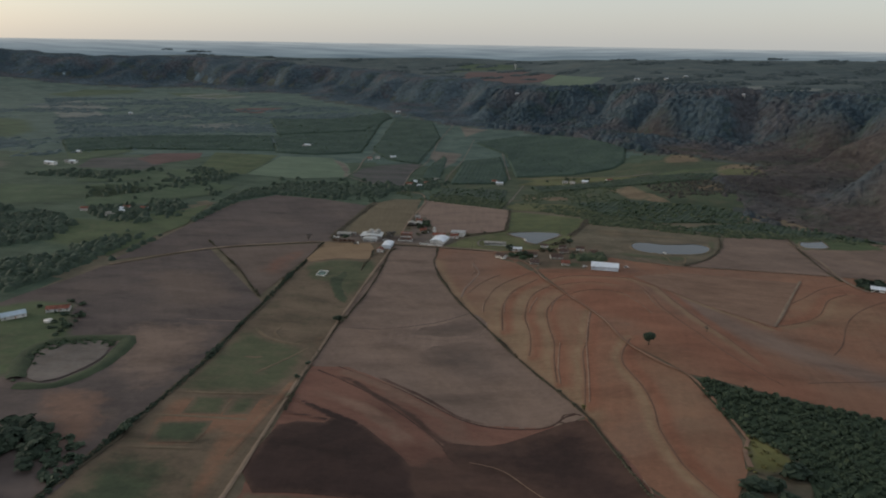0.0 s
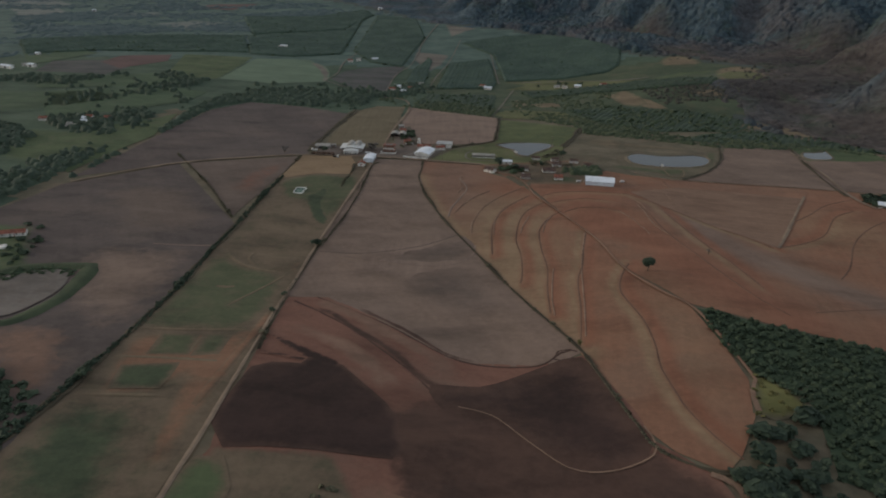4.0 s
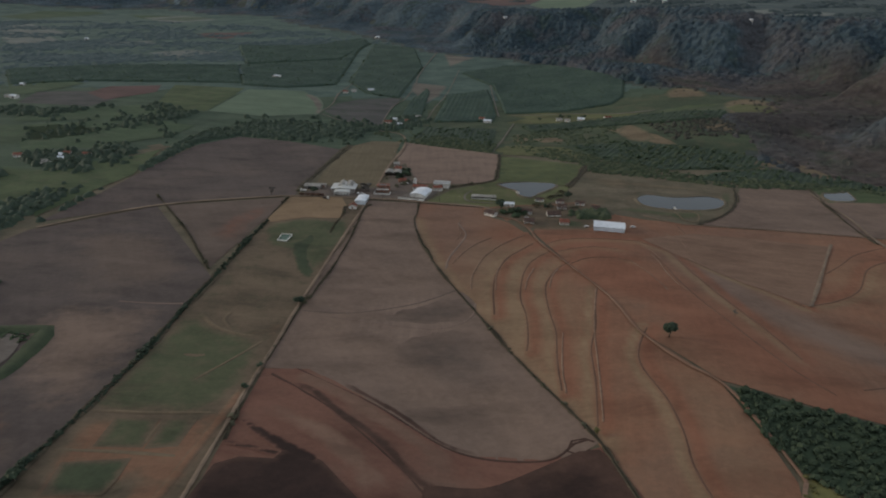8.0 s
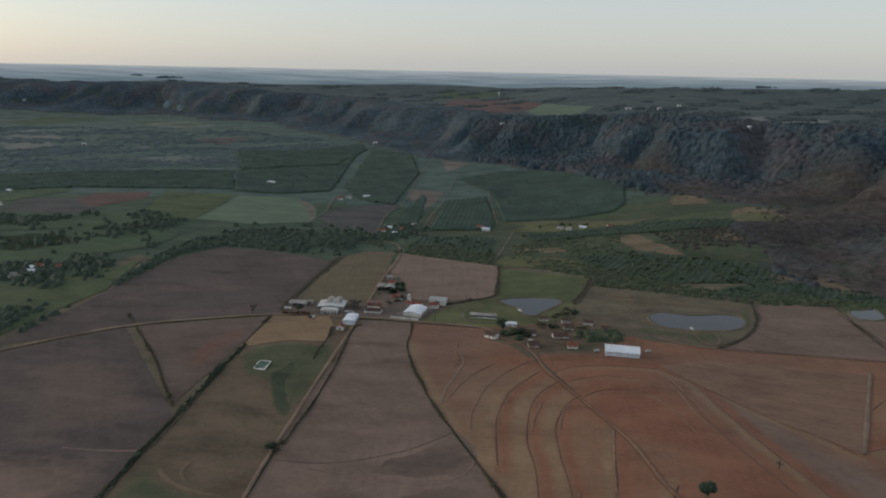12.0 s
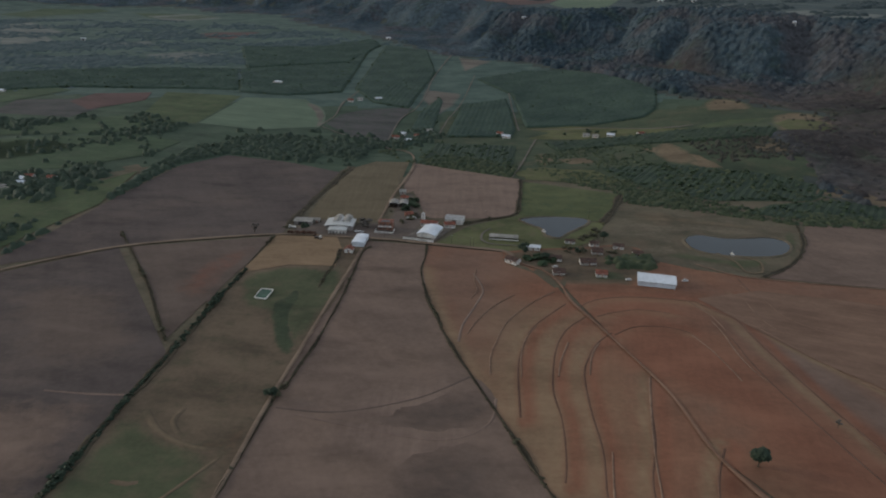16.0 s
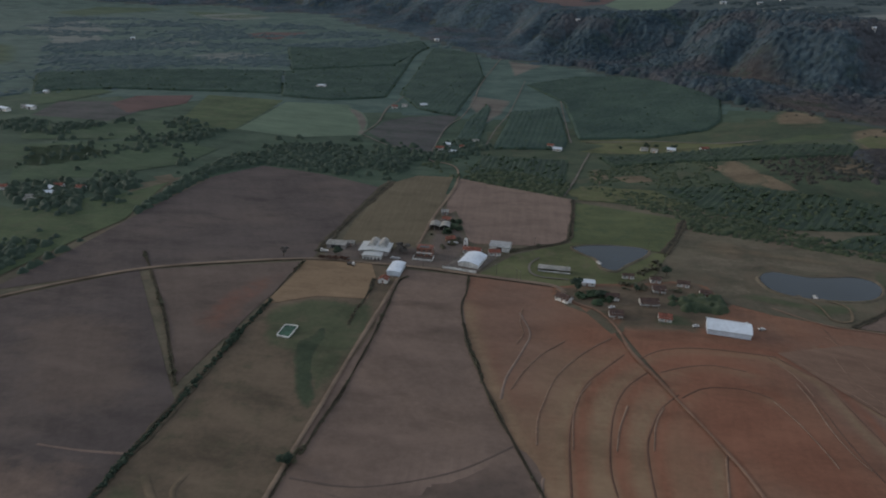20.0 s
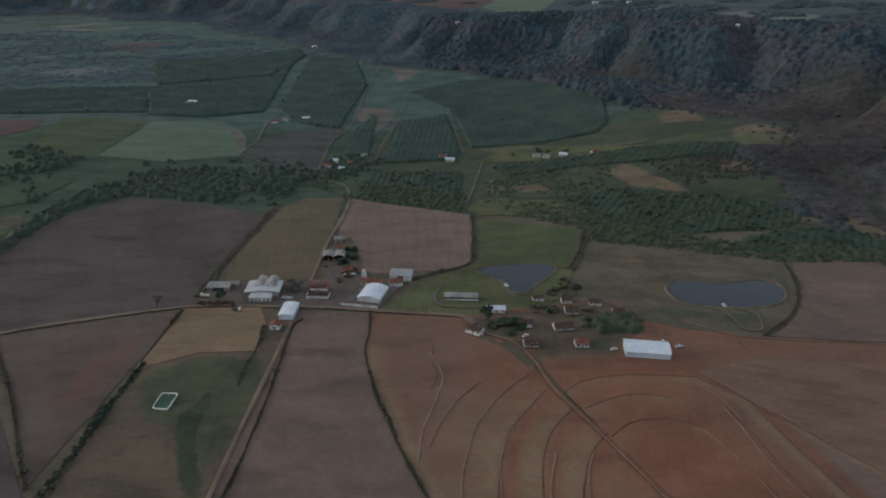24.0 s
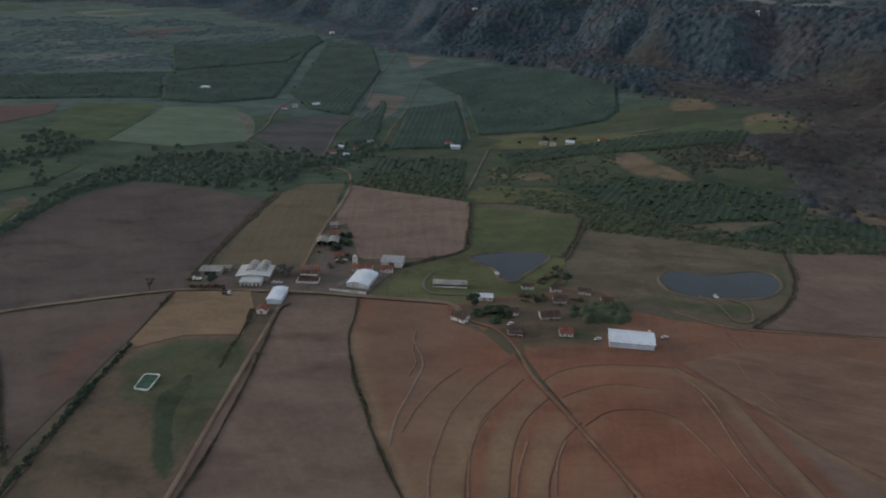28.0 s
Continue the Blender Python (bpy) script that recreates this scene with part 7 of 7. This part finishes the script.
# white sheds; the fourth, narrow and 10 m tall, is a slim mast
for i, (x, y) in enumerate([(-636, 441), (-605, 457), (-261, 716), (640, 838), (537, 1437), (621, 1434), (715, 1576), (185, 1293), (-157, 1366), (-899, 1239)]):
    barrel_hall("far_white_building", x, y, (24, 13, 12, 5, 14, 11, 10, 12, 11, 10)[i], 7, 4 if i != 3 else 10, 1.2, 5 * i - 20, "white building far across the land", ridge_x=True, ribs=4)

for x, y in [(455, -92)]:
    cottage("cottage", x, y, 11, 7, 3, 1.4, -20, "white cottage with a pale roof among dark trees", roof="white_metal", windows=3)
for x, y in [(222, 2553)]:
    e = base("far_tower", x, y, 0, "slim white water tower on the plateau", "tower")
    part("shaft", solid((4, 4, 16), (0, 0, 8), 0.1), "white_wall", e)
    part("tank", solid((7, 7, 6), (0, 0, 18), 0.4), "white_wall", e)

# ---------------------------------------------------------------- small farm things
def wheel(parent, x, y, r, w=0.3):
    bm = bmesh.new()
    bmesh.ops.create_cone(bm, cap_ends=True, segments=14, radius1=r, radius2=r, depth=w)
    bmesh.ops.rotate(bm, matrix=Matrix.Rotation(math.pi / 2, 3, "Y"), verts=bm.verts)
    bmesh.ops.translate(bm, vec=(x, y, r), verts=bm.verts)
    ob = part("wheel", bm, "rubber", parent)
    bm = bmesh.new()
    bmesh.ops.create_cone(bm, cap_ends=True, segments=10, radius1=r * 0.5, radius2=r * 0.5, depth=w + 0.06)
    bmesh.ops.rotate(bm, matrix=Matrix.Rotation(math.pi / 2, 3, "Y"), verts=bm.verts)
    bmesh.ops.translate(bm, vec=(x, y, r), verts=bm.verts)
    part("rim", bm, "grey_metal", ob)


def trailer(x, y, rz, mat, label):
    e = base("farm_trailer", x, y, rz, label, "trailer")
    part("bed", solid((2.3, 5.0, 0.25), (0, 0, 1.0), 0.03), "dark_metal", e)
    for sx in (-1, 1):
        part("side_board", solid((0.08, 5.0, 0.9), (sx * 1.13, 0, 1.55)), mat, e)
        wheel(e, sx * 1.0, -1.2, 0.5)
        wheel(e, sx * 1.0, 0.4, 0.5)
    for sy in (-1, 1):
        part("end_board", solid((2.2, 0.08, 0.9), (0, sy * 2.46, 1.55)), mat, e)
    part("drawbar", solid((0.16, 1.8, 0.14), (0, 3.3, 0.85)), "dark_metal", e)
    return e


first = trailer(-56, 25.6, 80, "rust_metal", "rusty farm trailer parked by the yard")
tagged(first, group="parked farm trailers")
for i, (x, y, rz) in enumerate(((-50.0, 25.6, 60), (-45.0, 25.8, 65), (-40.0, 26.0, 70), (-35.5, 24.4, 20))):
    copy_thing(first, pose(x, y, float(height(x, y)) + 0.45, 0, 0, rz))


def truck(x, y, rz, label, mat="white_wall", bed="white_wall"):
    e = base("truck", x, y, rz, label, "truck")
    part("chassis", solid((1.8, 6.0, 0.25), (0, 0, 0.75)), "dark_metal", e)
    part("cab", solid((2.1, 1.8, 1.9), (0, 2.1, 1.8), 0.15), mat, e)
    part("windscreen", solid((1.8, 0.1, 0.75), (0, 3.0, 2.2)), "dark_opening", e)
    part("bed", solid((2.2, 3.9, 0.9), (0, -1.0, 1.4), 0.04), bed, e)
    for sx in (-1, 1):
        for yy in (2.0, -1.9):
            wheel(e, sx * 0.95, yy, 0.48)


truck(-31.0, 16.5, -105, "truck with a white cab and a dark loaded bed", bed="dark_metal")
truck(-57.5, 37.6, 88, "white truck beside the grey shed")


def car(x, y, rz, mat, label):
    e = base("car", x, y, rz, label, "car")
    part("body", extrude([(-2.1, 0.35), (2.1, 0.35), (2.1, 0.8), (1.2, 0.95), (-1.9, 0.98), (-2.1, 0.8)], -0.85, 0.85), mat, e)
    part("cabin", extrude([(-1.6, 0.95), (1.0, 0.95), (0.4, 1.45), (-1.1, 1.45)], -0.72, 0.72), "dark_opening", e)
    part("roof", solid((1.5, 1.4, 0.06), (-0.35, 0, 1.48), 0.02), mat, e)
    for xx in (-1.3, 1.3):
        for sy in (-1, 1):
            bm = bmesh.new()
            bmesh.ops.create_cone(bm, cap_ends=True, segments=12, radius1=0.32, radius2=0.32, depth=0.2)
            bmesh.ops.rotate(bm, matrix=Matrix.Rotation(math.pi / 2, 3, "X"), verts=bm.verts)
            bmesh.ops.translate(bm, vec=(xx, sy * 0.8, 0.32), verts=bm.verts)
            part("wheel", bm, "rubber", e)


car(-3.0, 34.2, 10, "white_paint", "white car under the depot's side roof")
car(0.5, 33.6, 10, "white_paint", "white car beside the depot")
car(35.5, 70, 40, "white_paint", "white car in the farm yard")
car(40.5, 71, 20, "white_paint", "pale car in the farm yard")
car(238, -30, 60, "white_paint", "white car behind the barn")
car(246, -36, 10, "white_paint", "pale car on the red ground near the barn")
car(205.5, -38.5, 15, "white_paint", "white car on bare ground beside the barn")
car(155, -20.5, 30, "white_paint", "white car near the cottages")


def jetty(x, y, rz, label):
    e = base("jetty", x, y, rz, label, "jetty")
    part("deck", solid((2.4, 3.6, 0.15), (0, 0, 0.9), 0.02), "white_wall", e)
    for sx in (-1, 1):
        for sy in (-1, 1):
            part("post", solid((0.18, 0.18, 2.4), (sx * 1.05, sy * 1.6, 0.8)), "white_wall", e)
    part("pump_box", solid((1.0, 1.0, 1.3), (0, 0.6, 1.6), 0.03), "white_wall", e)


jetty(295.7, 17.6, 0, "small white pump jetty on the pond")
jetty(151.6, 51.0, 20, "small pale wooden jetty on the farm pond")


def pole(x, y, h, label="white concrete utility pole with a crossarm"):
    e = base("utility_pole", x, y, 0, label, "pole")
    v, f = tapered((0, 0, -0.5), (0, 0, h), 0.16, 0.1, 8)
    mesh_object("post", v, f, "concrete", e)
    part("crossarm", solid((1.8, 0.12, 0.14), (0, 0, h - 0.6)), "bark", e)
    for k in (-1, 0, 1):
        part("insulator", solid((0.1, 0.1, 0.2), (k * 0.8, 0, h - 0.43)), "white_wall", e)


for x, y in [(91.2, 13.4), (93.8, 11), (103, 76), (194, 93), (15, 174), (21.9, 22.4), (76.3, 17.9)]:
    pole(x, y, 8.0)
